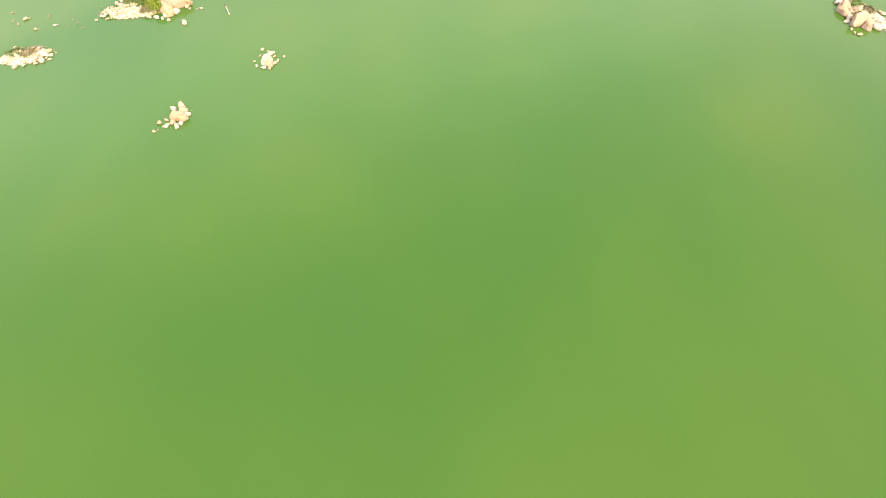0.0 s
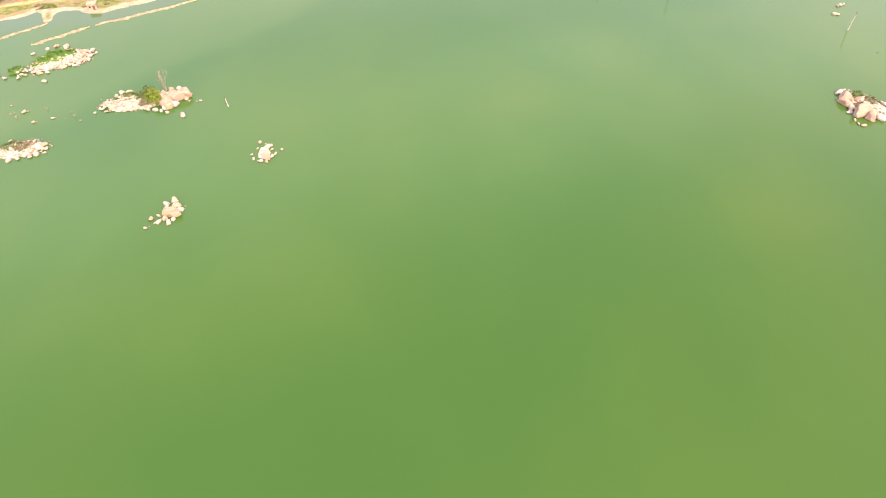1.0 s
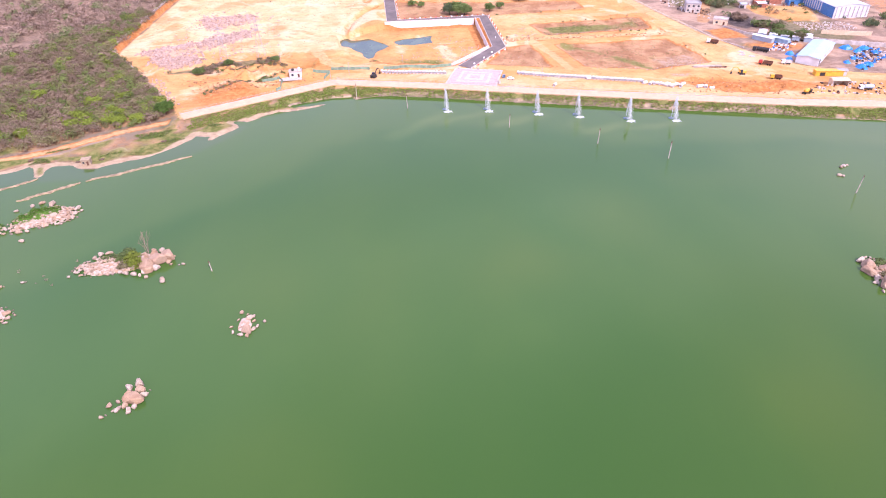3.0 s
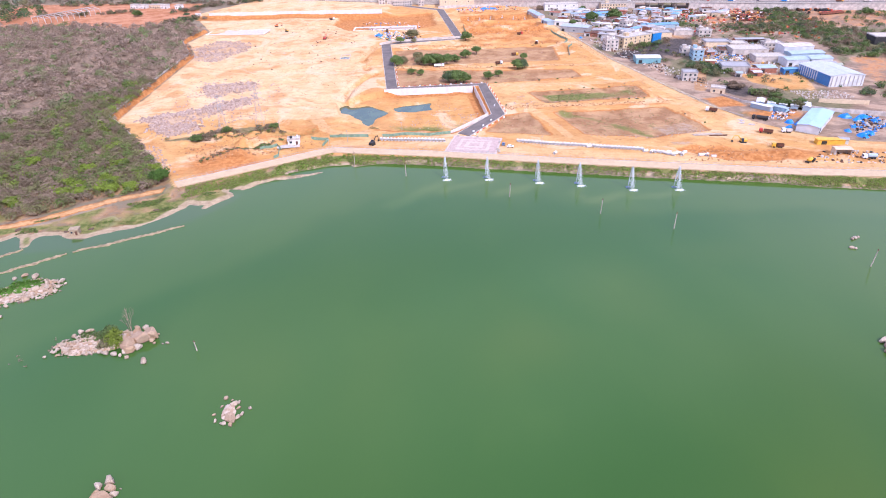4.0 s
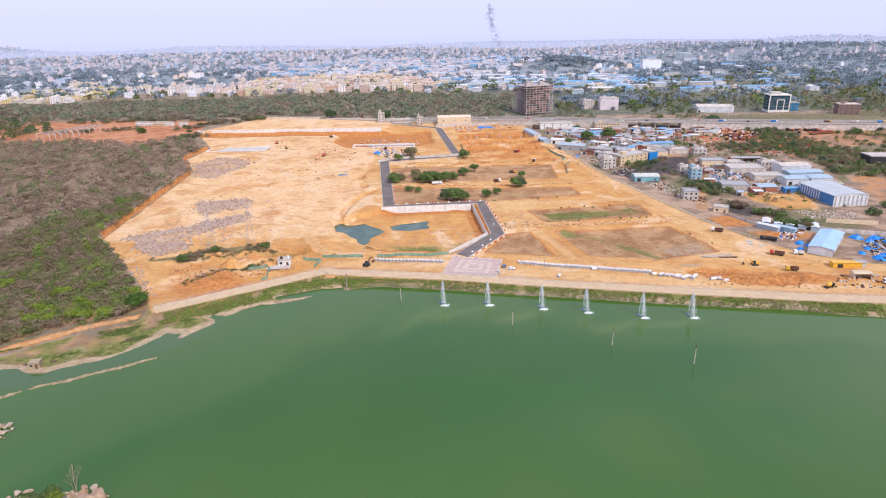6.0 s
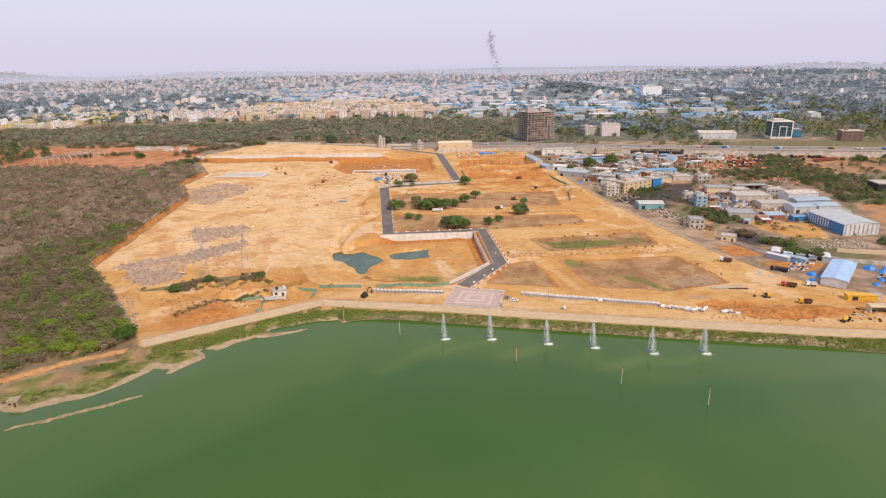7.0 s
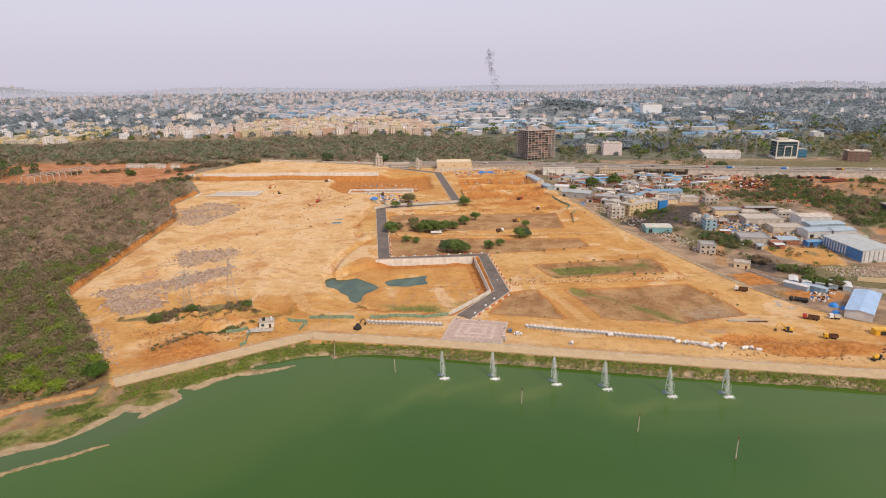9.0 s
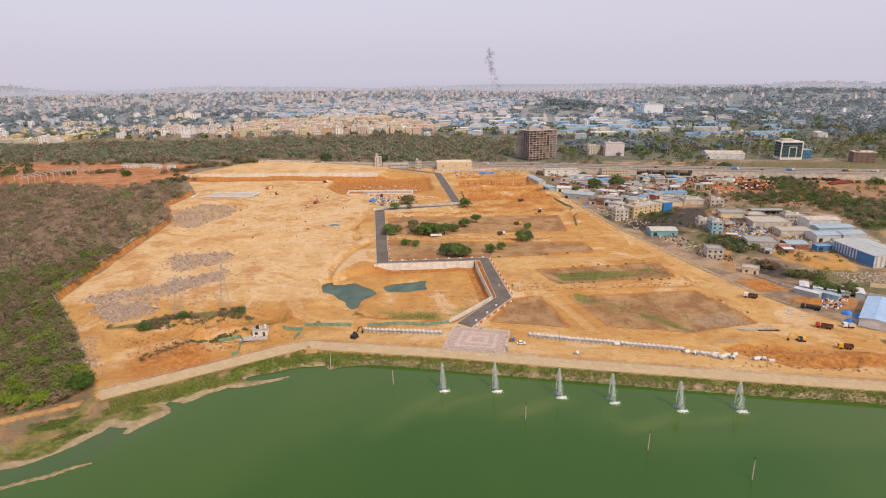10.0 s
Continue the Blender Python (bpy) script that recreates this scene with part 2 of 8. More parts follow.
ASPHALT = plain("asphalt", (0.155, 0.13, 0.11), 0.9, var=0.25, scale=0.15, fine=1.5)
WHITEWASH = plain("whitewash", (0.74, 0.70, 0.62), 0.8, var=0.16, scale=0.3)
PRECAST = plain("precast_concrete", (0.70, 0.67, 0.62), 0.8, var=0.2)
HOLLOW = plain("dark_hollow", (0.03, 0.028, 0.025), 0.95)
ROCK = granite("granite", (0.42, 0.35, 0.255))


def broken_stone(name, lo, hi):
    """Loose stones, each one its own shade."""
    m, n, l = nt(name)
    g = n.new("ShaderNodeNewGeometry")
    a = noise_of(n, l, g.outputs["Position"], 1.2, 3)
    col = mixer(n, l, g.outputs["Random Per Island"], lo, hi)
    col = mixer(n, l, ramp(n, l, a, 0.4, 0.7, 0, 0.5), col, tuple(v * 0.6 for v in lo))
    finish(n, l, col, 0.9, 0, 0.2, a, 0.4, 0.1)
    return m


RUBBLE = broken_stone("rubble_stone", (0.31, 0.215, 0.15), (0.50, 0.39, 0.305))
LEAF = tinted("foliage", 0.75, trans=0.35)
TINT = tinted("painted_render", 0.8)
BARK = plain("bark", (0.13, 0.085, 0.055), 0.95)
WOOD = plain("weathered_wood", (0.5, 0.42, 0.32), 0.9)
BLUE_ROOF = corrugated("blue_sheet_roof", (0.15, 0.33, 0.50), 0.15, 0.45)
PALEBLUE_ROOF = corrugated("pale_blue_sheet", (0.36, 0.45, 0.50), 0.2, 0.5)
GREY_ROOF = corrugated("grey_sheet_roof", (0.36, 0.35, 0.33), 0.4, 0.65)
WHITE_SHEET = corrugated("white_sheet", (0.62, 0.62, 0.60), 0.14, 0.55)
BLUE_SHEET = corrugated("blue_sheet_wall", (0.05, 0.20, 0.45), 0.05, 0.45)
TARP = plain("blue_tarpaulin", (0.02, 0.22, 0.62), 0.4, var=0.3, scale=0.8, spec=0.5)
BRICK = plain("red_brick", (0.36, 0.15, 0.09), 0.9, var=0.3)
RUST = plain("rusty_steel", (0.16, 0.075, 0.045), 0.8, 0.3)
STEEL = plain("galvanised_steel", (0.42, 0.40, 0.37), 0.6, 0.2)
YELLOW = plain("yellow_paint", (0.70, 0.40, 0.03), 0.45, var=0.2, spec=0.5)
ORANGE_P = plain("orange_paint", (0.62, 0.18, 0.03), 0.45, var=0.2, spec=0.5)
RED_P = plain("red_paint", (0.50, 0.05, 0.03), 0.55, spec=0.5)
WHITE_P = plain("white_paint", (0.78, 0.77, 0.74), 0.4, var=0.1, spec=0.5)
DARK_P = plain("dark_machine", (0.04, 0.038, 0.035), 0.7)
RUBBER = plain("tyre_rubber", (0.025, 0.024, 0.023), 0.9)
GREEN_NET = plain("green_shade_net", (0.22, 0.33, 0.22), 0.8, var=0.3)
CREAM = plain("cream_render", (0.68, 0.53, 0.34), 0.85, var=0.15)
YELLOW_WALL = plain("ochre_render", (0.62, 0.47, 0.27), 0.85, var=0.18)
BLUE_WALL = plain("sky_blue_render", (0.33, 0.48, 0.55), 0.8, var=0.25)
WINDOW_DARK = plain("window_glass", (0.03, 0.045, 0.06), 0.12, spec=0.6, bump=0.0, var=0.1)
CURTAIN_GLASS = plain("tinted_curtain_glass", (0.035, 0.075, 0.095), 0.08, spec=0.8, bump=0.02, var=0.25, scale=0.1)

CLOD = broken_stone("earth_clods", (0.27, 0.13, 0.055), (0.52, 0.31, 0.14))

# ---- building tools ----
class Mesh:
    """Collects vertices and faces, each face with a material slot."""
    def __init__(self):
        self.v, self.f, self.m, self.tint = [], [], [], []

    def add(self, verts, faces, mat=0, tint=None):
        o = len(self.v)
        self.v.extend(verts)
        self.f.extend([tuple(i + o for i in f) for f in faces])
        self.m.extend([mat] * len(faces))
        if tint:
            self.tint.extend([tint] * len(verts))

    def prism(self, poly, z0, z1, mat=0, top=None, bottom=False, tint=None):
        n = len(poly)
        top = top or poly
        v = [(x, y, z0) for x, y in poly] + [(x, y, z1) for x, y in top]
        f = [(i, (i + 1) % n, n + (i + 1) % n, n + i) for i in range(n)] + [tuple(range(n, 2 * n))]
        if bottom:
            f.append(tuple(range(n - 1, -1, -1)))
        self.add(v, f, mat, tint)

    def box(self, x, y, z, sx, sy, sz, rot=0.0, mat=0, taper=1.0, tint=None):
        c, s = math.cos(radians(rot)), math.sin(radians(rot))
        q = [(-.5, -.5), (.5, -.5), (.5, .5), (-.5, .5)]
        lo = [(x + a * sx * c - b * sy * s, y + a * sx * s + b * sy * c) for a, b in q]
        hi = [(x + a * taper * sx * c - b * taper * sy * s, y + a * taper * sx * s + b * taper * sy * c) for a, b in q]
        self.prism(lo, z, z + sz, mat, hi, True, tint)

    def tube(self, p, q, r, n=6, r2=None, mat=0, cap=True):
        p, q = Vector(p), Vector(q)
        d = (q - p).normalized()
        a = d.orthogonal().normalized()
        b = d.cross(a)
        r2 = r if r2 is None else r2
        v = []
        for base, rad in ((p, r), (q, r2)):
            for i in range(n):
                t = 2 * math.pi * i / n
                v.append(tuple(base + a * (rad * math.cos(t)) + b * (rad * math.sin(t))))
        f = [(i, (i + 1) % n, n + (i + 1) % n, n + i) for i in range(n)]
        if cap:
            f += [tuple(range(n - 1, -1, -1)), tuple(range(n, 2 * n))]
        self.add(v, f, mat)

    def gable(self, sx, sy, z, rise, thick=0.15, over=0.5, mat=0):
        """Pitched sheet roof with its ridge along x."""
        a, b = sx / 2 + over, sy / 2 + over
        lo = z - rise * over / (sy / 2)
        sec = [(-b, lo), (0, z + rise), (b, lo), (b, lo + thick), (0, z + rise + thick), (-b, lo + thick)]
        v = [(-a, y, h) for y, h in sec] + [(a, y, h) for y, h in sec]
        f = [(i, (i + 1) % 6, 6 + (i + 1) % 6, 6 + i) for i in range(6)]
        f += [(0, 5, 4, 1), (1, 4, 3, 2), (6, 7, 10, 11), (7, 8, 9, 10)]
        self.add(v, f, mat)

    def data(self, name, mats, smooth=False):
        me = bpy.data.meshes.new(name)
        me.from_pydata(self.v, [], self.f)
        for m in mats:
            me.materials.append(m)
        if len(mats) > 1:
            me.polygons.foreach_set("material_index", self.m)
        if self.tint:
            at = me.color_attributes.new("tint", "FLOAT_COLOR", "POINT")
            at.data.foreach_set("color", np.array([(*t, 1) for t in self.tint], dtype=np.float32).ravel())
        if smooth:
            me.polygons.foreach_set("use_smooth", [True] * len(me.polygons))
        me.update()
        return me


def part(name, mesh, mats, parent, label="", smooth=False, at=None):
    me = mesh if isinstance(mesh, bpy.types.Mesh) else mesh.data(name, mats if isinstance(mats, (list, tuple)) else [mats], smooth)
    ob = new(name, me)
    ob.parent = parent
    if at is not None:
        ob.matrix_basis = at
    return tagged(ob, label)


def thing(name, x, y, z, rot, label, category, group=""):
    ob = new(name)
    ob.empty_display_size = 0.5
    ob.matrix_basis = pose(x, y, z, 0, 0, rot)
    return tagged(ob, label, category, group)


def solid(name, mesh, mats, label, category, kind="", group="", smooth=False):
    me = mesh.data(name, mats if isinstance(mats, (list, tuple)) else [mats], smooth)
    return tagged(new(name, me), label, category, group, kind)


def inside(px, py, poly):
    px, py = np.asarray(px, float), np.asarray(py, float)
    r = np.zeros(px.shape, bool)
    for (x0, y0), (x1, y1) in zip(poly, poly[1:] + poly[:1]):
        if y0 == y1:
            continue
        r ^= ((y0 > py) != (y1 > py)) & (px < (x1 - x0) * (py - y0) / (y1 - y0) + x0)
    return r


def line_dist(px, py, pts):
    px, py = np.asarray(px, float), np.asarray(py, float)
    d = np.full(px.shape, 1e9)
    for (x0, y0), (x1, y1) in zip(pts, pts[1:]):
        dx, dy = x1 - x0, y1 - y0
        t = np.clip(((px - x0) * dx + (py - y0) * dy) / (dx * dx + dy * dy + 1e-9), 0, 1)
        d = np.minimum(d, np.hypot(px - x0 - t * dx, py - y0 - t * dy))
    return d


def signed(px, py, poly):
    """Distance to the outline: negative inside."""
    d = line_dist(px, py, poly + poly[:1])
    return np.where(inside(px, py, poly), -d, d)


def step(a, b, x):
    t = np.clip((x - a) / (b - a), 0, 1)
    return t * t * (3 - 2 * t)


def wobble(x, y, s, seed=0.0):
    """Smooth cheap noise from -1 to 1 on arrays."""
    r = 0
    for i, (a, b, c) in enumerate(((1.0, .37, .3), (-.61, .93, 1.7), (.29, -1.13, 4.1), (1.31, .77, 2.2), (-1.7, .4, .9))):
        r = r + np.sin((x * a + y * b) / s + c + seed * (1 + .3 * i))
    return r / 3.2


def offset_line(pts, d):
    """A polyline moved sideways by d (to its left)."""
    out = []
    for i, p in enumerate(pts):
        a, b = pts[max(0, i - 1)], pts[min(len(pts) - 1, i + 1)]
        dx, dy = b[0] - a[0], b[1] - a[1]
        k = math.hypot(dx, dy)
        out.append((p[0] - dy / k * d, p[1] + dx / k * d))
    return out


def walk_line(pts, gap, start=0.0):
    """Points every gap metres along a polyline, with the heading in degrees."""
    out, left = [], start
    for (x0, y0), (x1, y1) in zip(pts, pts[1:]):
        k = math.hypot(x1 - x0, y1 - y0)
        while left < k:
            out.append((x0 + (x1 - x0) * left / k, y0 + (y1 - y0) * left / k, math.degrees(math.atan2(y1 - y0, x1 - x0))))
            left += gap
        left -= k
    return out

# ---- plan of the place ----
LAKE = [(-35, 341.5), (-21.3, 340), (3, 335), (26, 330), (57, 324), (81, 319), (104, 314), (127, 310), (149, 306), (177, 302), (196, 295),
        (218, 291), (262, 284), (330, 262), (420, 120), (430, -250), (0, -460), (-420, -300), (-440, 0), (-330, 205), (-250, 236), (-216, 250),
        (-207, 254), (-203.6, 258.5), (-200.5, 256.5), (-195.5, 247.5), (-193.5, 246.5), (-192, 249), (-193, 254.5), (-192.3, 258.5), (-184, 258.8),
        (-177, 255.2), (-169.5, 255), (-162.6, 259.3), (-155, 263.5), (-148, 266.5), (-142, 272), (-136.5, 280), (-133.2, 285), (-131.8, 290.5),
        (-127, 289.2), (-124, 289.5), (-124.4, 284.6), (-121.6, 284.8), (-119, 289.5), (-115, 295), (-112, 299.5), (-113.2, 304), (-116.8, 306.8),
        (-116, 309.4), (-112, 308.4), (-109, 307), (-105.5, 310.3), (-101.2, 315.5), (-95.3, 319.8), (-85.7, 321.2), (-76.6, 325), (-69, 329.6),
        (-68.8, 331), (-77.2, 327.8), (-87, 326), (-90.5, 326.8), (-88.5, 330.6), (-79, 334.3), (-67, 339.6), (-55, 340.4), (-51.6, 336.5), (-48, 339)]
DAM = [(-145, 308.5), (-74, 353), (-66, 356.5), (0, 345.5), (58, 333), (130, 319), (191, 307.5), (229, 303), (345, 286)]
FOREST = [(-330, 235), (-250, 250), (-218, 268), (-204, 279), (-186, 292), (-163, 301), (-153, 316), (-170, 341), (-192, 374), (-232, 424), (-238, 519), (-243, 620),
          (-276, 690), (-270, 745), (-318, 800), (-367, 766), (-449, 795), (-520, 790), (-760, 820), (-760, 420), (-560, 260)]
REDFIELD = [(-620, 800), (-520, 800), (-449, 800), (-372, 775), (-322, 812), (-318, 860), (-350, 965), (-474, 985), (-620, 990)]
SITE = [(-145, 305), (-72, 350), (0, 340), (130, 314), (229, 299), (345, 282), (360, 330), (285, 345), (250, 355), (222, 372), (207, 392), (190, 427), (171, 496),
        (153, 574), (133, 712), (111, 905), (40, 900), (-80, 915), (-262, 972), (-318, 850), (-266, 745), (-272, 690), (-240, 620), (-235, 519), (-230, 425), (-190, 374), (-166, 341)]
BASIN = [(-46, 487.8), (27.6, 492.6), (33.4, 421.5), (6.4, 385.5), (-6, 391), (-43, 395), (-62, 408), (-80, 430), (-82, 462), (-66, 479)]
POND_A = [(-75.5, 453.5), (-70.4, 461), (-57.5, 463), (-43, 452.5), (-39.5, 444), (-45, 434), (-51, 420), (-56, 424.6), (-63.4, 439.5), (-73.6, 447)]
POND_B = [(-37.7, 456.6), (-29, 462), (-9.6, 467), (-9.3, 451), (-21, 445), (-32, 446)]
FIELDS = [[(67, 474), (153, 486), (154, 456), (76, 446)], [(79, 423), (158, 430), (171, 381), (131, 369), (91, 378)], [(29, 386), (44, 419), (60, 423), (69, 378)],
          [(-34, 500), (-46, 550), (113, 538), (116, 517), (42, 502)], [(-40, 566), (-45, 629), (110, 630), (108, 576)]]
PITS = [[(25, 812), (62, 813), (66, 776), (24, 774)], [(66, 813), (109, 814), (112, 778), (69, 776)], [(28, 766), (113, 768), (117, 742), (29, 738)], [(30, 730), (118, 732), (122, 708), (31, 694)]]
YARD_PIT = [(-60, 842), (-10, 846), (-4, 760), (-30, 738), (-105, 735), (-130, 780), (-128, 832)]
BANK_GRASS = [[(-161, 267), (-152, 268), (-143.7, 272), (-138, 283), (-141, 288), (-150, 280), (-160, 275)], [(-166, 280), (-155, 283), (-147, 292), (-140, 300), (-150, 297), (-158, 289)],
              [(-235, 250), (-218, 256), (-205, 263), (-190, 264), (-180, 263), (-172, 262), (-171, 268), (-182, 269), (-200, 268), (-222, 264), (-240, 258)], [(-199, 258), (-195, 248), (-192.5, 249), (-195, 258)],
              [(-132, 297), (-120, 309), (-108, 319), (-100, 320), (-112, 311), (-122, 303), (-128, 295)]]
RUBBLES = [[(-201, 516), (-157, 520), (-147, 506), (-149, 495), (-181, 474)], [(-146, 479), (-183, 449), (-218, 428), (-204, 418), (-173, 420), (-143, 459)],
           [(-200, 424), (-172, 419), (-163, 402), (-180, 388), (-200, 405)], [(-254, 657), (-240, 690), (-201, 681), (-196, 640), (-212, 595), (-236, 600)]]
DUG = [(139, 353), (153, 355), (167, 351), (179, 344), (199, 336), (193, 327), (164, 328), (155, 336), (140, 345)]
BURNT = [(158, 585), (185, 618), (210, 645), (262, 660), (237, 592), (205, 560), (172, 570)]
STOCK = [(246, 515), (294, 503), (280, 452), (266, 438), (259, 467), (246, 488)]
TRACKS = [([(111, 900), (131, 708), (150, 570), (167, 492), (184, 425), (206, 380), (240, 350), (330, 325)], 7), ([(46, 437), (100, 439), (162, 443), (182, 430)], 6),
          ([(64, 431), (72, 405), (80, 374)], 5), ([(40, 494), (118, 497), (165, 503)], 7), ([(-38, 558), (60, 557), (120, 555), (155, 560)], 5),
          ([(-66, 372), (0, 362), (60, 349), (130, 334), (200, 322), (330, 300)], 9), ([(-50, 381), (-78, 396), (-90, 425), (-92, 480), (-86, 570), (-66, 650)], 7),
          ([(-150, 700), (-120, 640), (-92, 600)], 4), ([(-140, 312), (-100, 340), (-66, 366)], 6), ([(-300, 228), (-223, 263), (-200, 274), (-179, 289), (-153, 305)], 3)]
ROAD = [(13.5, 381), (39, 421), (32.5, 498), (-40, 492.5), (-56.5, 655), (-40, 664), (20, 676), (0, 862), (-45, 897), (-62, 935)]


hr_ = random.Random(9)
HEAPS = [(hr_.uniform(-215, -75), hr_.uniform(470, 790), hr_.uniform(2, 6), hr_.uniform(-0.8, 1.6)) for _ in range(46)]
HEAPS += [(hr_.uniform(-170, -75), hr_.uniform(340, 400), hr_.uniform(2, 5.5), hr_.uniform(-1.4, 2.6)) for _ in range(46)]
HEAPS += [(hr_.uniform(165, 225), hr_.uniform(330, 345), hr_.uniform(2, 5), hr_.uniform(-0.8, 1.4)) for _ in range(14)]
HEAPS += [(hr_.uniform(22, 125), hr_.uniform(690, 840), hr_.uniform(1.8, 4.5), hr_.uniform(-1.2, 2.0)) for _ in range(60)]
HEAPS += [(-155, 346, 5, 4.2), (-146, 352, 4, 2.4), (-160, 356, 4, 2.0), (-128, 372, 4, 2.6), (-116, 377, 5, 2.4), (-105, 372, 3, 1.8), (-140, 362, 3.5, 1.8), (-122, 352, 3, 1.6), (-100, 358, 2.5, 1.2)]
HEAPS += [(hr_.uniform(40, 125), hr_.uniform(640, 690), hr_.uniform(2, 5), hr_.uniform(-0.8, 1.6)) for _ in range(14)]


# banks and ditches: line, half width, height
BERMS = [([(-40, 641), (118, 646)], 3, 1.6), ([(30, 690), (128, 702)], 3, 1.8), ([(-38, 553), (60, 550), (118, 548)], 2.5, 1.0), ([(44, 433), (110, 434), (165, 440)], 2, 0.8), ([(-74.4, 459.6), (-74.8, 480), (-73, 503), (-67.8, 520.7), (-60.2, 535.8), (-54.9, 548.6)], 2.8, -3.4), ([(-104, 402), (-91, 395), (-80, 386)], 1.8, -2.2), ([(-66, 560), (-74, 600), (-68, 648)], 4, -1.6),
         ([(-150, 372), (-118, 380), (-80, 398)], 4, -1.8), ([(-170, 360), (-130, 366), (-104, 386)], 4, 1.8), ([(-92, 402), (-70, 412), (-60, 404)], 3, -1.2), ([(-200, 470), (-160, 500), (-120, 498)], 6, 1.3), ([(-215, 540), (-170, 575), (-110, 570)], 7, 1.5),
         ([(-230, 640), (-170, 660), (-100, 650)], 7, 1.4), ([(165, 345), (190, 333), (228, 330)], 4, 1.6), ([(160, 352), (195, 342)], 3, -1.4), ([(120, 640), (128, 600), (140, 560)], 3, 1.2), ([(26, 738), (120, 740)], 3, 2.2), ([(26, 770), (118, 772)], 2.6, 2.0), ([(28, 802), (112, 805)], 2.6, 1.8), ([(30, 662), (118, 668)], 2.8, 1.7), ([(-36, 586), (60, 588), (112, 592)], 2.4, 1.0), ([(24, 716), (122, 720)], 2.4, 1.6), ([(-30, 612), (108, 616)], 2.2, 0.9), ([(-48, 632), (112, 634)], 2.5, -1.0),
         ([(40, 512), (118, 511)], 2.5, 1.0), ([(172, 392), (165, 430), (156, 470)], 2.5, 0.9), ([(-110, 440), (-150, 450), (-190, 430)], 6, 1.0), ([(-60, 372), (-30, 380), (4, 389)], 2, 0.7)]


def near_line(x, y, pts, r):
    """Which places lie in the box round a line."""
    px, py = [q[0] for q in pts], [q[1] for q in pts]
    return (x > min(px) - r) & (x < max(px) + r) & (y > min(py) - r) & (y < max(py) + r)


def base_level(y):
    return 2.4 + 0.009 * np.clip(y - 350, 0, 650)


def relief(x, y):
    """The lie of the land, from the plan."""
    x, y = np.asarray(x, float), np.asarray(y, float)
    d = signed(x, y, LAKE)
    d = d + (0.45 * wobble(x, y, 4.5, 6) + 0.3 * wobble(x, y, 1.7, 2)) * step(-95, -125, x) + 0.3 * wobble(x, y, 2.2, 5)
    dam = step(-150, -75, x) * step(200, 290, y + 0 * x)
    h = base_level(y) + 0.22 * wobble(x, y, 9) + 0.35 * wobble(x, y, 31, 2)
    fo = signed(x, y, FOREST)
    h = h + 3.4 * step(0.6, -1.6, fo) * step(340, 440, y)
    h = h + 3.2 * step(833, 838, y) * step(-340, -320, x) * step(-60, -72, x)
    si = signed(x, y, SITE)
    in_site = step(3, -8, si)
    h = h + in_site * (0.26 * wobble(x, y, 3.4, 8) * step(372, 385, y) + 0.45 * wobble(x, y, 14, 5) * step(365, 400, y) + 0.8 * wobble(x, y, 40, 1) * step(380, 430, y) * step(-40, -80, x))
    heap = np.exp(-(((x + 138) / 22) ** 2 + ((y - 352) / 12) ** 2)) * 5.0 + np.exp(-(((x + 112) / 16) ** 2 + ((y - 378) / 6) ** 2)) * 2.5 + 4.5 * np.exp(-(((x + 152) / 8) ** 2 + ((y - 351) / 7) ** 2)) + 2.5 * np.exp(-(((x + 128) / 6) ** 2 + ((y - 346) / 4) ** 2))
    heap = heap + np.exp(-(((x - 196) / 20) ** 2 + ((y - 338) / 5) ** 2)) * 1.8
    h = h + heap
    for pts, w, hh in BERMS:
        k = near_line(x, y, pts, 3 * w)
        if k.any():
            q = line_dist(x[k], y[k], pts) / w
            h[k] += hh * np.exp(-q * q) * (0.75 + 0.5 * wobble(x[k], y[k], 5, w))
    for hx, hy, hr, hh in HEAPS:
        k = (np.abs(x - hx) < 2.6 * hr) & (np.abs(y - hy) < 2.6 * hr)
        h[k] += hh * np.exp(-((x[k] - hx) ** 2 + (y[k] - hy) ** 2) / hr ** 2) * (1 + 0.3 * wobble(x[k], y[k], 1.5, 3))
    h = h - np.exp(-(((x + 125) / 25) ** 2 + ((y - 366) / 4) ** 2)) * 2.0
    b = signed(x, y, BASIN)
    h = h - 4.2 * step(0.3, -2.2, b + (3.0 + 2.5 * wobble(x, y, 9, 3)) * step(-30, -50, x))
    for p in (POND_A, POND_B):
        h = h + (np.minimum(h, -2.7) - h) * step(2.0, -2.0, signed(x, y, p) + 1.6 * wobble(x, y, 3.5, 2))
    for i, p in enumerate(FIELDS):
        h = h - (1.3, 1.6, 1.8, 1.5, 1.2)[i] * step(1, -4, signed(x, y, p) + 1.6 * wobble(x, y, 6, 4))
    for p in PITS:
        h = h - 4.0 * step(0.5, -1.5, signed(x, y, p))
    h = h - 3.5 * step(2, -6, signed(x, y, YARD_PIT))
    h = h - 1.8 * step(0.5, -2.5, signed(x, y, DUG) + 1.2 * wobble(x, y, 4, 4))
    for p, amp in zip(RUBBLES, (1.0, 1.0, 0.8, 0.6)):
        h = h + amp * step(0, -10, signed(x, y, p)) * (0.6 + wobble(x, y, 5, 3))
    shore = np.where(d > 0, d * (0.5 * dam + 0.055 * (1 - dam)) + 0.1 * step(0, 0.6, d) + 0.15 * wobble(x, y, 3, 4) * step(1, 4, d), np.maximum(-3, d * 0.35))
    h = np.minimum(h, shore)
    ld = line_dist(x, y, DAM)
    crest = 3.42 - 0.55 * np.maximum(0, ld - 5.3)
    crest = np.where(d > 0, crest, -9)
    h = np.maximum(h, np.where(crest > 0, crest, -9))
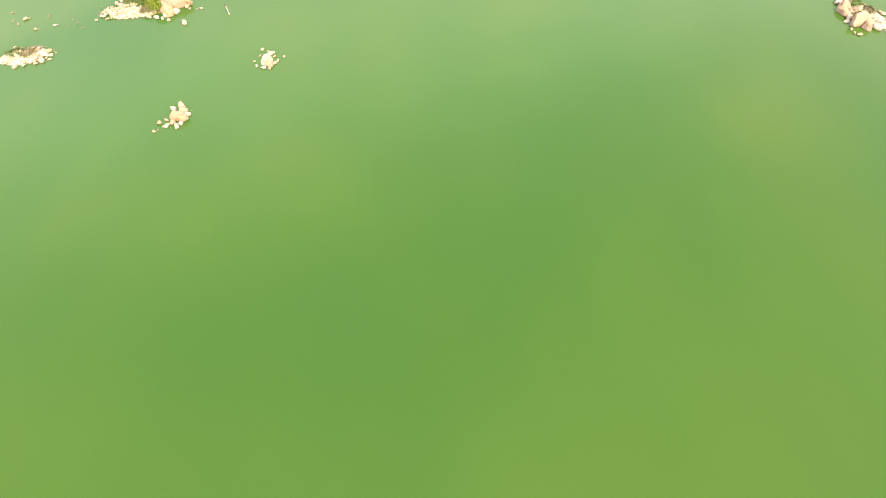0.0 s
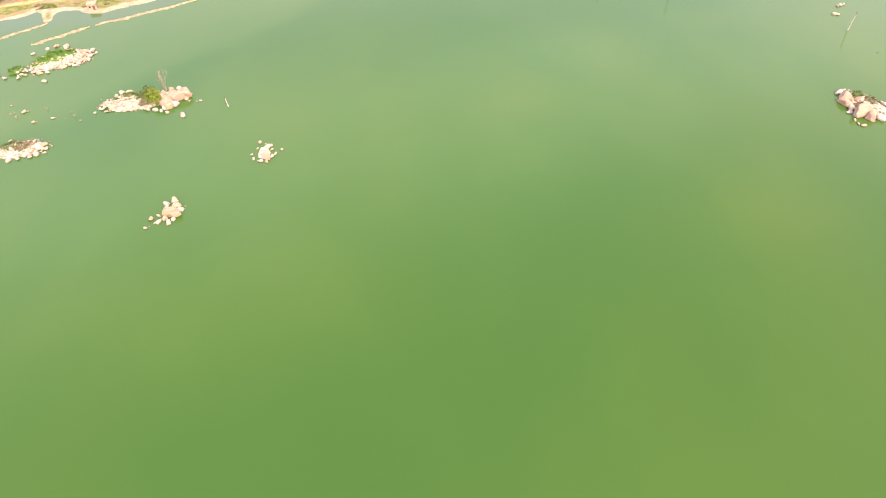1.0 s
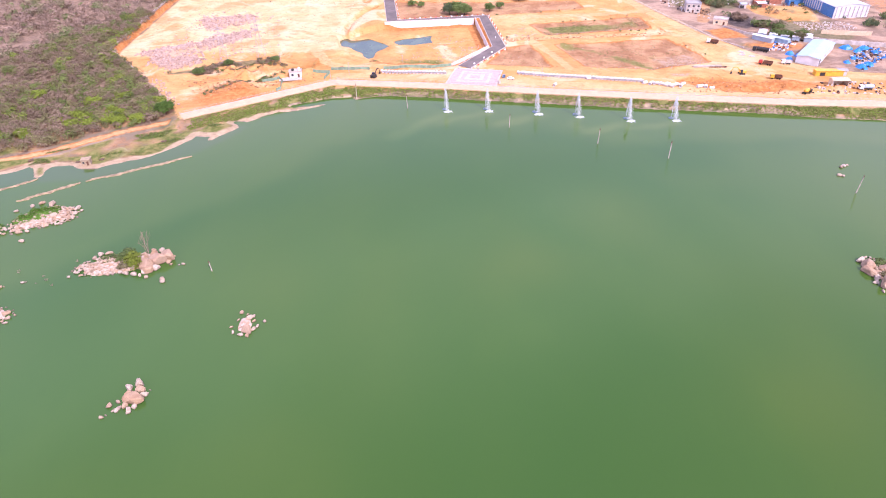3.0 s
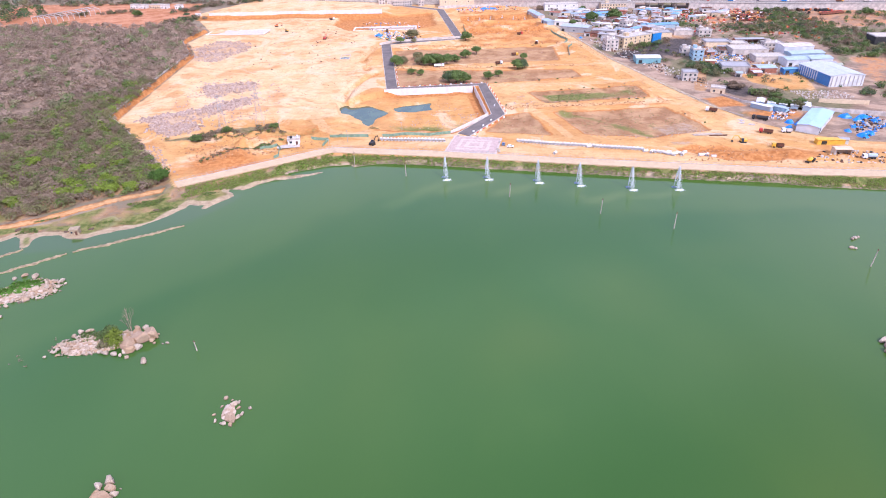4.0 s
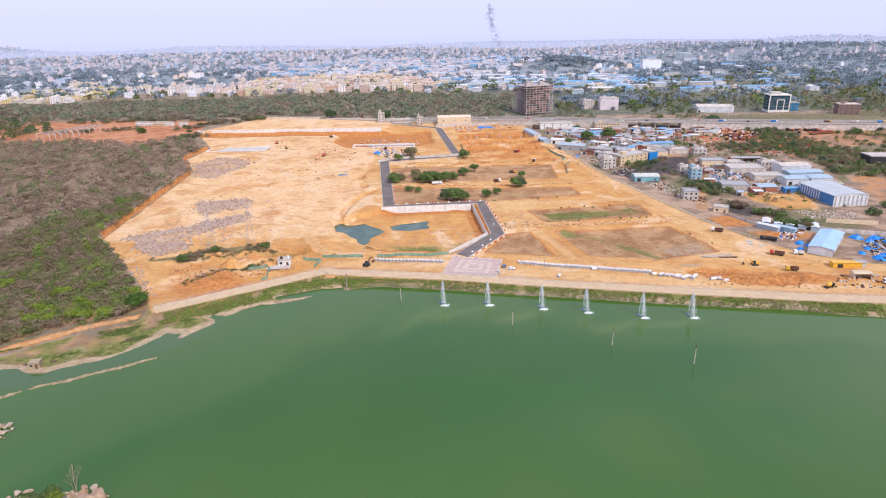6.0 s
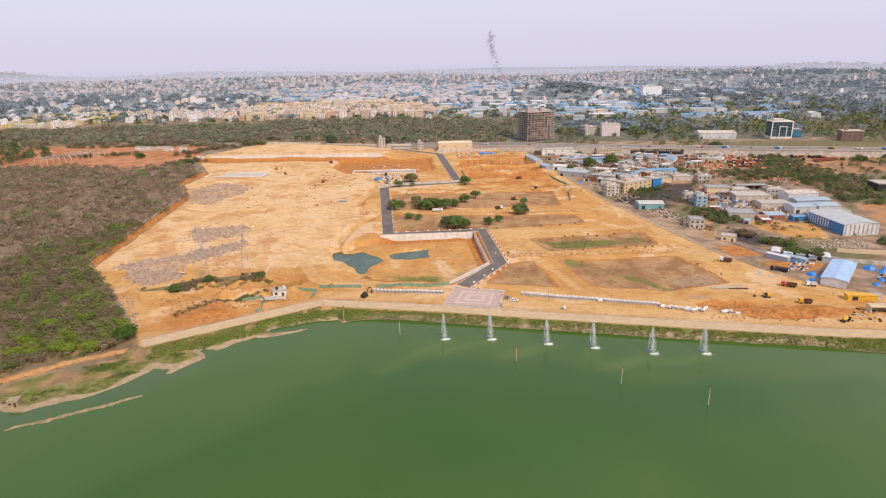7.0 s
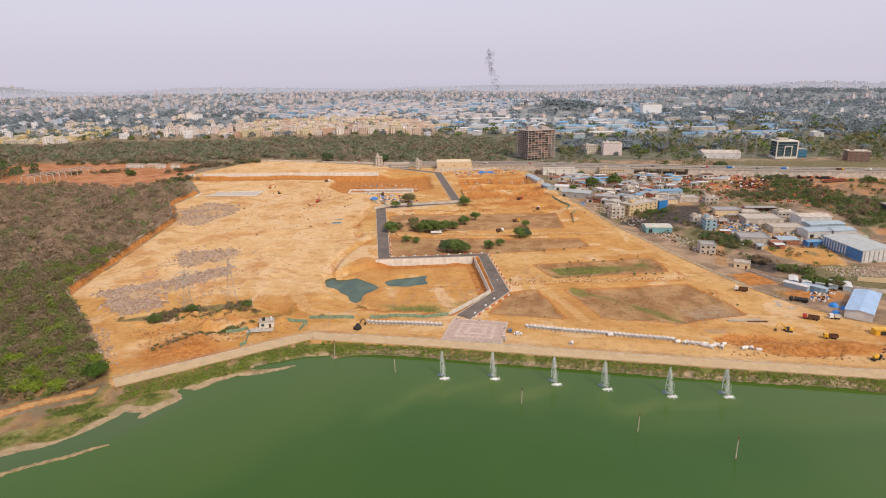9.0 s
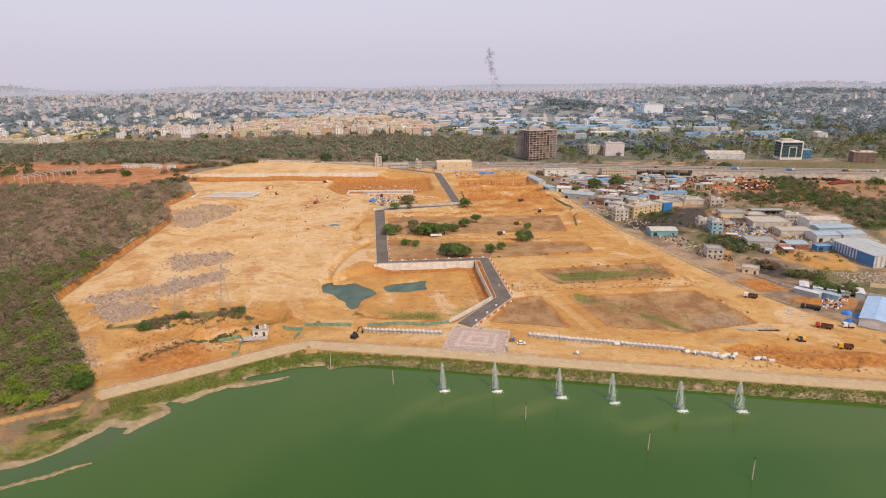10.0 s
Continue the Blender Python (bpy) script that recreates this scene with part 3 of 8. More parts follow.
    h = np.where((ld < 5.3) & (d > 0), 3.42, h)
    rd = line_dist(x, y, ROAD)
    road_h = base_level(y) + 0.15
    h = h + (road_h - h) * step(5.6, 4.9, rd) * step(376, 380, y) * step(1080, 1000, y)
    h = h + (2.45 - h) * step(3, 0.5, signed(x, y, [(0.5, 351.5), (7.5, 380), (37.5, 373), (31.5, 346)])) * step(5.2, 5.6, ld)
    far = step(1600, 3200, y)
    h = h + far * 14 * (0.5 + wobble(x, y, 420, 7)) + step(3300, 4500, y) * (4 + 9 * wobble(x, y, 300, 1))
    h = h + 34 * np.exp(-(((x - 2450) / 500) ** 2 + ((y - 4250) / 300) ** 2)) + 34 * np.exp(-(((x - 360) / 170) ** 2 + ((y - 1950) / 110) ** 2))
    h = h + 26 * np.exp(-(((x - 750) / 150) ** 2 + ((y - 1600) / 160) ** 2)) + 40 * np.exp(-(((x + 3000) / 500) ** 2 + ((y - 4300) / 250) ** 2))
    return h


GRID = {}


def height(x, y):
    """The built ground's height, between its grid points."""
    xs, ys, h = GRID["x"], GRID["y"], GRID["h"]
    x, y = np.clip(np.asarray(x, float), xs[0], xs[-1] - 1e-6), np.clip(np.asarray(y, float), ys[0], ys[-1] - 1e-6)
    i, j = np.clip(np.searchsorted(xs, x, "right") - 1, 0, len(xs) - 2), np.clip(np.searchsorted(ys, y, "right") - 1, 0, len(ys) - 2)
    u, v = (x - xs[i]) / (xs[i + 1] - xs[i]), (y - ys[j]) / (ys[j + 1] - ys[j])
    return (h[j, i] * (1 - u) + h[j, i + 1] * u) * (1 - v) + (h[j + 1, i] * (1 - u) + h[j + 1, i + 1] * u) * v


def level(x, y):
    """The ground's height at one place."""
    return float(height(np.array([x]), np.array([y]))[0])


def spaced(*runs):
    out = []
    for a, b, s in runs:
        out.extend(np.arange(a, b, s))
    return np.array(out)


def build_ground():
    xs = spaced((-4900, -1500, 200), (-1500, -600, 40), (-600, -330, 6), (-330, 350, 1.6), (350, 620, 5), (620, 1500, 40), (1500, 4901, 200))
    ys = spaced((-1500, -460, 130), (-460, 200, 60), (200, 240, 4), (240, 560, 1.5), (560, 960, 2.6), (960, 1300, 15), (1300, 2400, 45), (2400, 4901, 110))
    gx, gy = np.meshgrid(xs, ys)
    h = relief(gx, gy)
    GRID.update(x=xs, y=ys, h=h)
    nx, ny = len(xs), len(ys)
    co = np.stack([gx, gy, h], -1).reshape(-1, 3)
    idx = np.arange(nx * ny).reshape(ny, nx)
    quads = np.stack([idx[:-1, :-1], idx[:-1, 1:], idx[1:, 1:], idx[1:, :-1]], -1).reshape(-1, 4)
    me = bpy.data.meshes.new("ground")
    me.vertices.add(len(co))
    me.vertices.foreach_set("co", co.astype(np.float32).ravel())
    me.loops.add(quads.size)
    me.loops.foreach_set("vertex_index", quads.astype(np.int32).ravel())
    me.polygons.add(len(quads))
    me.polygons.foreach_set("loop_start", np.arange(0, quads.size, 4, dtype=np.int32))
    me.polygons.foreach_set("use_smooth", np.ones(len(quads), bool))
    me.materials.append(EARTH)
    x, y = co[:, 0], co[:, 1]
    lake = signed(x, y, LAKE)
    site = signed(x, y, SITE)
    dam_d = line_dist(x, y, DAM)
    on_dam = step(-150, -100, x) * step(240, 280, y)

    def soft(sd, w=3.0):
        return step(w, -w, sd)
    zones = {"site": soft(site, 3), "forest": soft(signed(x, y, FOREST), 4), "red": soft(signed(x, y, REDFIELD), 10)}
    cut = signed(x, y, FOREST)
    orange = 0.72 * step(3.2, 0.8, np.abs(cut + 0.3)) * step(380, 430, y) * step(-100, -140, x)
    bd = signed(x, y, BASIN)
    orange = np.maximum(orange, soft(bd, 4) * 0.15 * step(-40, -10, x + 0.5 * (y - 440)) * step(412, 432, y))
    orange = np.maximum(orange, step(9, 2, np.abs(bd + 3)) * 0.95 * step(-60, -30, x))
    for p in PITS:
        orange = np.maximum(orange, soft(signed(x, y, p), 3) * 0.8)
    orange = np.maximum(orange, 0.75 * soft(signed(x, y, YARD_PIT), 6))
    orange = np.maximum(orange, 0.8 * step(14, 4, np.abs(y - 830)) * step(-320, -300, x) * step(-40, -60, x))
    for pts, w, hh in BERMS:
        k = near_line(x, y, pts, 4 * w)
        q = line_dist(x[k], y[k], pts) / w
        orange[k] = np.maximum(orange[k], (0.6 - 0.32 * step(-70, -90, x[k]) * step(405, 420, y[k])) * np.exp(-((q - 0.5) ** 2) * 1.2) * (0.75 + 0.4 * wobble(x[k], y[k], 6, w)))
    works = step(14, 30, x) * step(126, 116, x) * step(632, 650, y) * step(860, 835, y)          # dug-over foundation plots
    orange = np.maximum(orange, works * np.clip(0.5 + 0.35 * wobble(0.3 * x, y, 5, 2) + 0.2 * wobble(x, y, 4, 6), 0, 0.95))
    orange = np.maximum(orange, 0.68 * np.exp(-(((x + 130) / 40) ** 2 + ((y - 340) / 22) ** 2)))
    orange = np.maximum(orange, np.exp(-(((x - 195) / 30) ** 2 + ((y - 336) / 9) ** 2)))
    orange = np.maximum(orange, 0.8 * np.exp(-(((x - 225) / 22) ** 2 + ((y - 408) / 14) ** 2)))
    orange = np.maximum(orange, 0.8 * soft(signed(x, y, DUG), 3))
    field, grass = np.zeros(len(x)), np.zeros(len(x))
    for i, p in enumerate(FIELDS):
        sd = signed(x, y, p)
        field = np.maximum(field, soft(sd, 3))
        orange = np.maximum(orange, 0.72 * step(4.5, 1.5, np.abs(sd + 1.0)))
        if i < 4:
            grass = np.maximum(grass, soft(sd + 6, 5) * (0.72, 0.3, 0.3, 0.3)[i] * (1 + 0.35 * wobble(x, y, 15, 3)))
    grass = np.maximum(grass, 0.6 * step(9, 0.5, line_dist(x, y, [(85, 424), (101, 413), (112, 401), (120, 388), (132, 374)]) + 2.5 * wobble(x, y, 6, 3)))
    b = signed(x, y, BASIN)
    grass = np.maximum(grass, np.clip(0.5 + 0.4 * wobble(x, y, 9, 6), 0, 0.9) * soft(b + 4, 5) * step(432, 410, y - 0.15 * x))
    slope = on_dam * step(-0.6, 0.8, lake) * step(4.5, 5.5, dam_d) * step(34, 26, dam_d) * step(6, 0, np.where(lake > 0, lake - 24, 9)) * step(1.2, 3.2, lake + 1.5 * wobble(x, y, 7, 3)) * step(-1.5, 0.5, site)
    lush = np.clip(0.9 + 0.3 * wobble(x, y, 6, 1) + 0.25 * wobble(x, y, 2.4, 5), 0, 1)
    low = np.clip(0.9 * step(9, 5, np.where(lake > 0, lake, 30)) + 0.25 + 0.35 * wobble(x, y, 5, 7), 0, 1)
    grass = np.maximum(grass, slope * np.where(x > -62, lush, lush * low))
    bank_grass = np.zeros(len(x))
    for p in BANK_GRASS:
        bank_grass = np.maximum(bank_grass, soft(signed(x, y, p) + 1.5 * wobble(x, y, 4, 3), 2.5))
    meadow = step(2, 5, lake) * step(42, 30, lake) * step(-100, -112, x) * step(200, 230, y) * (site > -1) * step(3, 7, line_dist(x, y, TRACKS[-1][0]))
    grass = np.maximum(grass, meadow * np.clip(0.42 + 0.35 * wobble(x, y, 9, 4) + 0.2 * wobble(x, y, 3, 1), 0, 0.85))
    grass = np.maximum(grass, bank_grass * np.clip(0.85 + 0.25 * wobble(x, y, 7, 2), 0, 1) * (site > -2))
    grass = np.maximum(grass, 0.5 * (site < 0) * np.exp(-(((x + 95) / 30) ** 2 + ((y - 392) / 8) ** 2)))
    zones["orange"] = orange
    zones["field"], zones["grass"] = field, grass
    track = np.zeros(len(x))
    for pts, w in TRACKS:
        track = np.maximum(track, step(w * 0.8, w * 0.35, line_dist(x, y, pts)))
    zones["track"] = track * (cut > -3)
    bank = step(0, 2, lake) * step(60, 45, lake) * step(190, 220, y) * (site > -1)
    zones["weeds"] = np.clip(0.42 + 0.35 * wobble(x, y, 6, 3), 0, 0.75) * bank * step(-70, -90, x)
    zones["field"] = np.maximum(zones["field"], 0.5 * bank * step(3, 7, line_dist(x, y, TRACKS[-1][0])))
    lane = np.minimum(line_dist(x, y, [(198, 470), (217, 521), (233, 562), (252, 610), (250, 650), (228, 690), (250, 770), (284, 835)]), line_dist(x, y, [(150, 690), (162, 700), (190, 745), (215, 800), (236, 838)]))
    zones["field"] = np.maximum(zones["field"], 0.95 * step(6, 2.5, lane))
    path = line_dist(x, y, TRACKS[-1][0])
    zones["orange"] = np.maximum(zones["orange"], 0.62 * step(5, 2, path))
    grey = np.zeros(len(x))
    for p in RUBBLES:
        grey = np.maximum(grey, soft(signed(x, y, p), 6))
    for p in ([(136, 390), (161, 399), (166, 386), (155, 376), (143, 375)], [(139, 360), (152, 359), (147, 354), (139, 355)]):
        grey = np.maximum(grey, 1.2 * soft(signed(x, y, p), 3))
    zones["grey"] = np.clip(grey * 0.8, 0, 1)
    zones["yard"] = soft(site, 3) * step(-58, -80, x) * step(405, 440, y) * (1 - orange)
    # spoil heap's pale sandy top, its lit look put into the colour
    zones["yard"] = np.maximum(zones["yard"], np.exp(-(((x + 152) / 9) ** 2 + ((y - 349) / 7) ** 2)))
    zones["scrubland"] = step(890, 950, y) * (1 - soft(site, 3)) * step(100, 160, x + 0.25 * (y - 900))
    # ground past the site fades into the haze-tinted colour
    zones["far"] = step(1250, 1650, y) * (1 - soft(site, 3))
    dry = np.where(lake > 0, lake, 30)
    zones["sand"] = step(5.6, 2.2, dry + 1.3 * wobble(x, y, 9, 2)) * step(-98, -106, x) * step(30, 60, y) + 0.75 * step(2.2, 0.6, dry + 0.8 * wobble(x, y, 5, 1)) * step(-106, -98, x)
    zones["sand"] = np.maximum(zones["sand"], 0.9 * soft(signed(x, y, [(-170, 273), (-166, 278), (-159, 273), (-161, 264), (-168, 266)]) + 1.5 * wobble(x, y, 3, 3), 2))
    right = step(-4, 8, site) * step(100, 140, x) * step(300, 340, y) * step(1000, 900, y)
    zones["urban"] = right
    dirt = [(334, 470), (345, 520), (362, 560), (400, 575), (440, 540), (410, 470)], [(400, 708), (436, 790), (470, 792), (540, 805), (580, 790), (520, 700), (440, 690)], [(300, 705), (290, 778), (340, 820), (410, 800), (366, 700)]
    bare = np.max([soft(signed(x, y, q), 6) for q in dirt], axis=0)
    zones["weeds"] = np.maximum(zones["weeds"], right * np.clip(0.3 + 0.5 * wobble(x, y, 19, 4) + 0.3 * wobble(x, y, 6, 1), 0, 0.85))
    zones["weeds"] = np.maximum(zones["weeds"], right * step(340, 390, x) * step(500, 560, y) * (0.75 + 0.3 * wobble(x, y, 14, 2)))
    zones["weeds"] = zones["weeds"] * (1 - 0.8 * bare)
    zones["orange"] = np.maximum(zones["orange"], 0.42 * bare)
    zones["sand"] = np.maximum(zones["sand"], 0.92 * step(2.6, 1.4, line_dist(x, y, [(120, 815), (136, 708), (156, 572), (174, 494), (193, 424)])))
    zones["weeds"] = np.maximum(zones["weeds"], 0.78 * soft(signed(x, y, [(-183, 380), (-164, 379), (-143, 389), (-110, 401), (-114, 409), (-155, 399)]), 4))
    zones["weeds"] = np.maximum(zones["weeds"], 0.8 * soft(signed(x, y, [(205, 560), (235, 590), (248, 560), (232, 535), (210, 545)]), 6))
    zones["black"] = 0.92 * soft(signed(x, y, BURNT), 7) * np.clip(0.9 + 0.4 * wobble(x, y, 9, 2), 0, 1) + 0.62 * soft(signed(x, y, [(223, 489), (240, 487), (235, 453), (221, 446), (212, 460)]), 4)
    zones["site"] = np.maximum(zones["site"], soft(signed(x, y, STOCK), 3))
    zones["orange"] = np.maximum(zones["orange"], 0.75 * soft(signed(x, y, [(191, 447), (210, 452), (216, 427), (194, 425)]), 4))
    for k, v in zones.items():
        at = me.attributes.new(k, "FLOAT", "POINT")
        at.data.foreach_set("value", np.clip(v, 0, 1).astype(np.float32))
    me.update()
    ob = new("ground", me)
    tagged(ob, "sandy orange laterite ground with grassy banks and dusty tracks", "ground", kind="structure")
    return ob


ground = build_ground()


def sheet(name, poly, z, mat, label, category):
    m = Mesh()
    m.add([(x, y, z) for x, y in poly], [tuple(range(len(poly)))])
    return solid(name, m, mat, label, category, "structure")



def lake_water():
    """The lake's level sheet; its zones carry silt, shallows, fountain wakes, algae clouds and painted sky reflection.
    """
    xs, ys = spaced((-600, -240, 40), (-240, 250, 3.5), (250, 601, 35)), spaced((-600, -60, 45), (-60, 344, 3.5), (344, 345, 5))
    gx, gy = np.meshgrid(xs, ys)
    x, y = gx.ravel(), gy.ravel()
    idx = np.arange(len(x)).reshape(gx.shape)
    quads = np.stack([idx[:-1, :-1], idx[:-1, 1:], idx[1:, 1:], idx[1:, :-1]], -1).reshape(-1, 4)
    me = bpy.data.meshes.new("water")
    me.from_pydata(np.stack([x, y, 0 * x], 1).tolist(), [], quads.tolist())
    me.materials.append(WATER)
    shore = -signed(x, y, LAKE)
    edge = signed(x, y, [(-420, 330), (-420, 120), (-190, 130), (-120, 205), (-75, 245), (-57, 273), (-36, 291), (-8, 295.5), (28, 295), (50, 290), (62, 284), (90, 272), (140, 276), (230, 262), (430, 240), (430, 360), (-50, 360)])
    edge = edge + 4 * wobble(x, y, 17, 3) + 2 * wobble(x, y, 6, 1)
    inlet = signed(x, y, [(-230, 235), (-194, 243), (-166, 244), (-126, 268), (-116, 283), (-110, 300), (-125, 300), (-180, 275), (-230, 265)])
    wake = np.zeros(len(x))
    for pts, w in WAKES:
        q = line_dist(x + 1.5 * wobble(x, y, 5, 2), y + 1.5 * wobble(x, y, 4, 6), pts)
        wake = np.maximum(wake, np.exp(-(q / w) ** 2) * (0.75 + 0.3 * wobble(x, y, 7, 5)))
    algae = 0 * x
    for ax, ay, rx, ry, k in ((-62, 72, 40, 34, 1.0), (-98, 66, 50, 26, 0.5), (66, 205, 24, 32, 0.85), (36, 172, 34, 26, 0.5), (96, 100, 42, 20, 0.5), (-30, 108, 26, 26, 0.3), (120, 232, 30, 14, 0.5)):
        algae = np.maximum(algae, k * np.exp(-(((x - ax) / rx) ** 2 + ((y - ay) / ry) ** 2)))
    for key, v in (("silt", step(16, -9, edge) * (0.85 + 0.25 * wobble(x, y, 26, 4))), ("shallow", step(5, -3, inlet + 1.5 * wobble(x, y, 7, 2)) * step(30, 4, shore)), ("wake", wake), ("sky_sheen", np.exp(-((y - 0.25 * x - 155) / 70) ** 2) * (0.85 + 0.2 * wobble(x, y, 34, 6) + 0.12 * wobble(x, y, 12, 3))), ("algae", algae * (0.9 + 0.2 * wobble(x, y, 15, 2)))):
        me.attributes.new(key, "FLOAT", "POINT").data.foreach_set("value", np.clip(v, 0, 1).astype(np.float32))
    me.update()
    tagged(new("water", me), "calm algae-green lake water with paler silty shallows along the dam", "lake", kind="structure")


WAKES = [([(2, 313), (-9, 303), (-18, 290), (-30, 283)], 5.5), ([(25, 312), (12, 308), (0, 300)], 4), ([(52, 306), (42, 301), (28, 295)], 4.5), ([(73, 301), (68, 292), (75, 284)], 4.5), ([(99, 294), (84, 288), (72, 284)], 4.5),
         ([(123, 293), (110, 288), (97, 288)], 4)]
lake_water()
sheet("pond", [(-84, 408), (-38.6, 408), (-38.6, 472), (-84, 472)], -1.75, POND, "small dull grey-green pond in the dug basin", "pond")
sheet("pond", [(-38.55, 436), (-2, 436), (-2, 474), (-38.55, 474)], -1.75, POND, "narrow dark rainwater pond in the dug basin", "pond")

# ---- promenade on the dam, plaza, road ----
def ribbon(mesh, pts, left, right, z, mat=0, thick=0.3):
    """A paved strip between two offsets of a line; z is a number or a function of (x, y)."""
    a, b = offset_line(pts, left), offset_line(pts, right)
    zf = z if callable(z) else (lambda x, y: z)
    n = len(pts)
    v = []
    for dz in (0, -thick):
        v += [(x, y, zf(x, y) + dz) for x, y in a] + [(x, y, zf(x, y) + dz) for x, y in b]
    f = []
    for i in range(n - 1):
        f += [(i, n + i, n + i + 1, i + 1), (i, i + 1, 2 * n + i + 1, 2 * n + i), (n + i + 1, n + i, 3 * n + i, 3 * n + i + 1)]
    f += [(0, 2 * n, 3 * n, n), (n - 1, 2 * n - 1, 4 * n - 1, 3 * n - 1)]
    mesh.add(v, f, mat)


def promenade():
    m = Mesh()
    ribbon(m, DAM, 4.0, -4.2, 3.62, 0, 0.5)
    ob = solid("promenade", m, PAVER, "pale sand-coloured paved promenade along the dam crest", "promenade", "structure")
    slab = Mesh()
    slab.box(0, 0, 0, 2.96, 3.96, 0.03)
    slab_me = slab.data("paving_slab", [PAVER])
    for x, y, r in walk_line(offset_line(DAM, 0.0), 3.0, 1.5)[:150]:
        for s in (-2.05, 1.95):
            part("paving_slab", slab_me, None, ob, at=pose(x - s * math.sin(radians(r)) * 1, y + s * math.cos(radians(r)), 3.62, 0, 0, r))
    kerb = Mesh()
    ribbon(kerb, DAM, -4.2, -4.65, 3.95, 0, 0.9)
    part("parapet", kerb, PAVER, ob, "low sand-coloured parapet")
    kerb = Mesh()
    ribbon(kerb, DAM, 4.35, 4.0, 3.85, 0, 0.9)
    part("kerb", kerb, CONCRETE, ob)
    rail = Mesh()
    pts = offset_line(DAM, 4.7)
    for x, y, r in walk_line(pts, 3.0):
        rail.tube((x, y, 3.2), (x, y, 4.9), 0.06, 5)
    for z in (4.4, 4.85):
        for (x0, y0), (x1, y1) in zip(pts, pts[1:]):
            rail.tube((x0, y0, z), (x1, y1, z), 0.04, 4)
    part("railing", rail, STEEL, ob, "thin grey steel railing")


promenade()


def plaza():
    ob = thing("plaza", 0, 0, 0, 0, "paved forecourt with nested pink and beige squares", "plaza")
    ob["kind"] = "structure"
    c = [(0.5, 351.5), (7.5, 380), (37.5, 373), (31.5, 346)]
    mid = (sum(p[0] for p in c) / 4, sum(p[1] for p in c) / 4)

    def ring(s):
        return [(mid[0] + (x - mid[0]) * s, mid[1] + (y - mid[1]) * s) for x, y in c]
    steps = [(1.0, BEIGE), (0.94, PINK), (0.64, BEIGE), (0.52, PINK), (0.36, BEIGE), (0.2, PINK)]
    for i, (s, mt) in enumerate(steps):
        m = Mesh()
        out, nxt = ring(s), ring(steps[i + 1][0]) if i + 1 < len(steps) else None
        z = 2.78
        if nxt:
            v = [(x, y, z) for x, y in out] + [(x, y, z) for x, y in nxt] + [(x, y, z - 0.5) for x, y in out]
            f = [((k + 1) % 4, k, 4 + k, 4 + (k + 1) % 4) for k in range(4)] + [(k, (k + 1) % 4, 8 + (k + 1) % 4, 8 + k) for k in range(4)]
            m.add(v, f)
        else:
            m.prism(out, z - 0.3, z)
        band = part("paving_band", m, mt, ob)
    for (ax, ay), (bx, by) in zip(c, c[1:] + c[:1]):
        m = Mesh()
        ribbon(m, [(ax, ay), (bx, by)], -0.1, -0.5, 2.95, 0, 0.6)
        part("kerb", m, CONCRETE, ob)
    for x, y, h in ((33.5, 349.5, 1.6), (32.8, 352, 1.3), (26.5, 347.2, 0.9), (10, 378.5, 1.0), (22, 376, 0.9), (35, 364, 1.2)):
        m = Mesh()
        m.box(0, 0, 0, 1.1, 0.8, h, 0, 0, 0.9)
        m.box(0, 0, h, 1.2, 0.9, 0.1, 0, 0)
        p = thing("planter", x, y, 2.78, 20, "small grey concrete planter box on the plaza", "planter", "planters on the plaza")
        part("box", m, CONCRETE, p)


plaza()


def road_z(x, y):
    return float(base_level(np.array(y))) + 0.32


def asphalt_road():
    m = Mesh()
    ribbon(m, ROAD, 4.6, -4.6, road_z, 0, 0.4)
    ob = solid("road", m, ASPHALT, "new dark asphalt access road with sharp bends", "road", "structure")
    for side in (4.6, -4.95):
        k = Mesh()
        ribbon(k, ROAD, side + 0.35, side, lambda x, y: road_z(x, y) + 0.15, 0, 0.6)
        part("kerb", k, CONCRETE, ob)
    return ob


asphalt_road()

# whitewashed retaining wall of cast panels that holds the road above the basin
RETAINING = [(5.2, 385.6), (31.7, 421.3), (25.9, 490.7), (-45.1, 485.8)]
PALE_BACK = [(-63, 654), (-49, 667), (24, 681)]


def panel_wall(name, pts, z_of, high, label, panel=3.2, mat=WHITEWASH, foot=4.3):
    ob = new(name)
    tagged(ob, label, "wall", kind="structure")
    ln = Mesh()
    ln.box(0, 0, 0, panel - 0.12, 0.28, high + foot)
    pier = Mesh()
    pier.box(0, 0, 0, 0.34, 0.42, high + foot + 0.15, 0, 0, 0.96)
    me, pe = ln.data("wall_panel", [mat]), pier.data("pier", [mat])
    for x, y, r in walk_line(pts, panel, panel / 2):
        part("wall_panel", me, None, ob, at=pose(x, y, z_of(x, y) - foot, 0, 0, r))
        c, s = math.cos(radians(r)) * panel / 2, math.sin(radians(r)) * panel / 2
        part("pier", pe, None, ob, at=pose(x + c, y + s, z_of(x, y) - foot, 0, 0, r))
    return ob


panel_wall("retaining_wall", RETAINING, road_z, 0.9, "tall whitewashed concrete panel wall holding up the road")
panel_wall("boundary_wall", PALE_BACK, road_z, 2.2, "pale rendered panel wall behind the bend of the road", 4.0, PALE, 0.8)
panel_wall("boundary_wall", [(-315, 838.5), (-305, 838.5)], lambda x, y: 9.8, 3.6, "short stretch of whitewashed boundary wall", 4.0, WHITEWASH, 1.5)
panel_wall("boundary_wall", [(-297, 838.5), (-76, 837)], lambda x, y: 9.8, 3.6, "long whitewashed boundary wall above the earth cut", 6.0, WHITEWASH, 1.5)
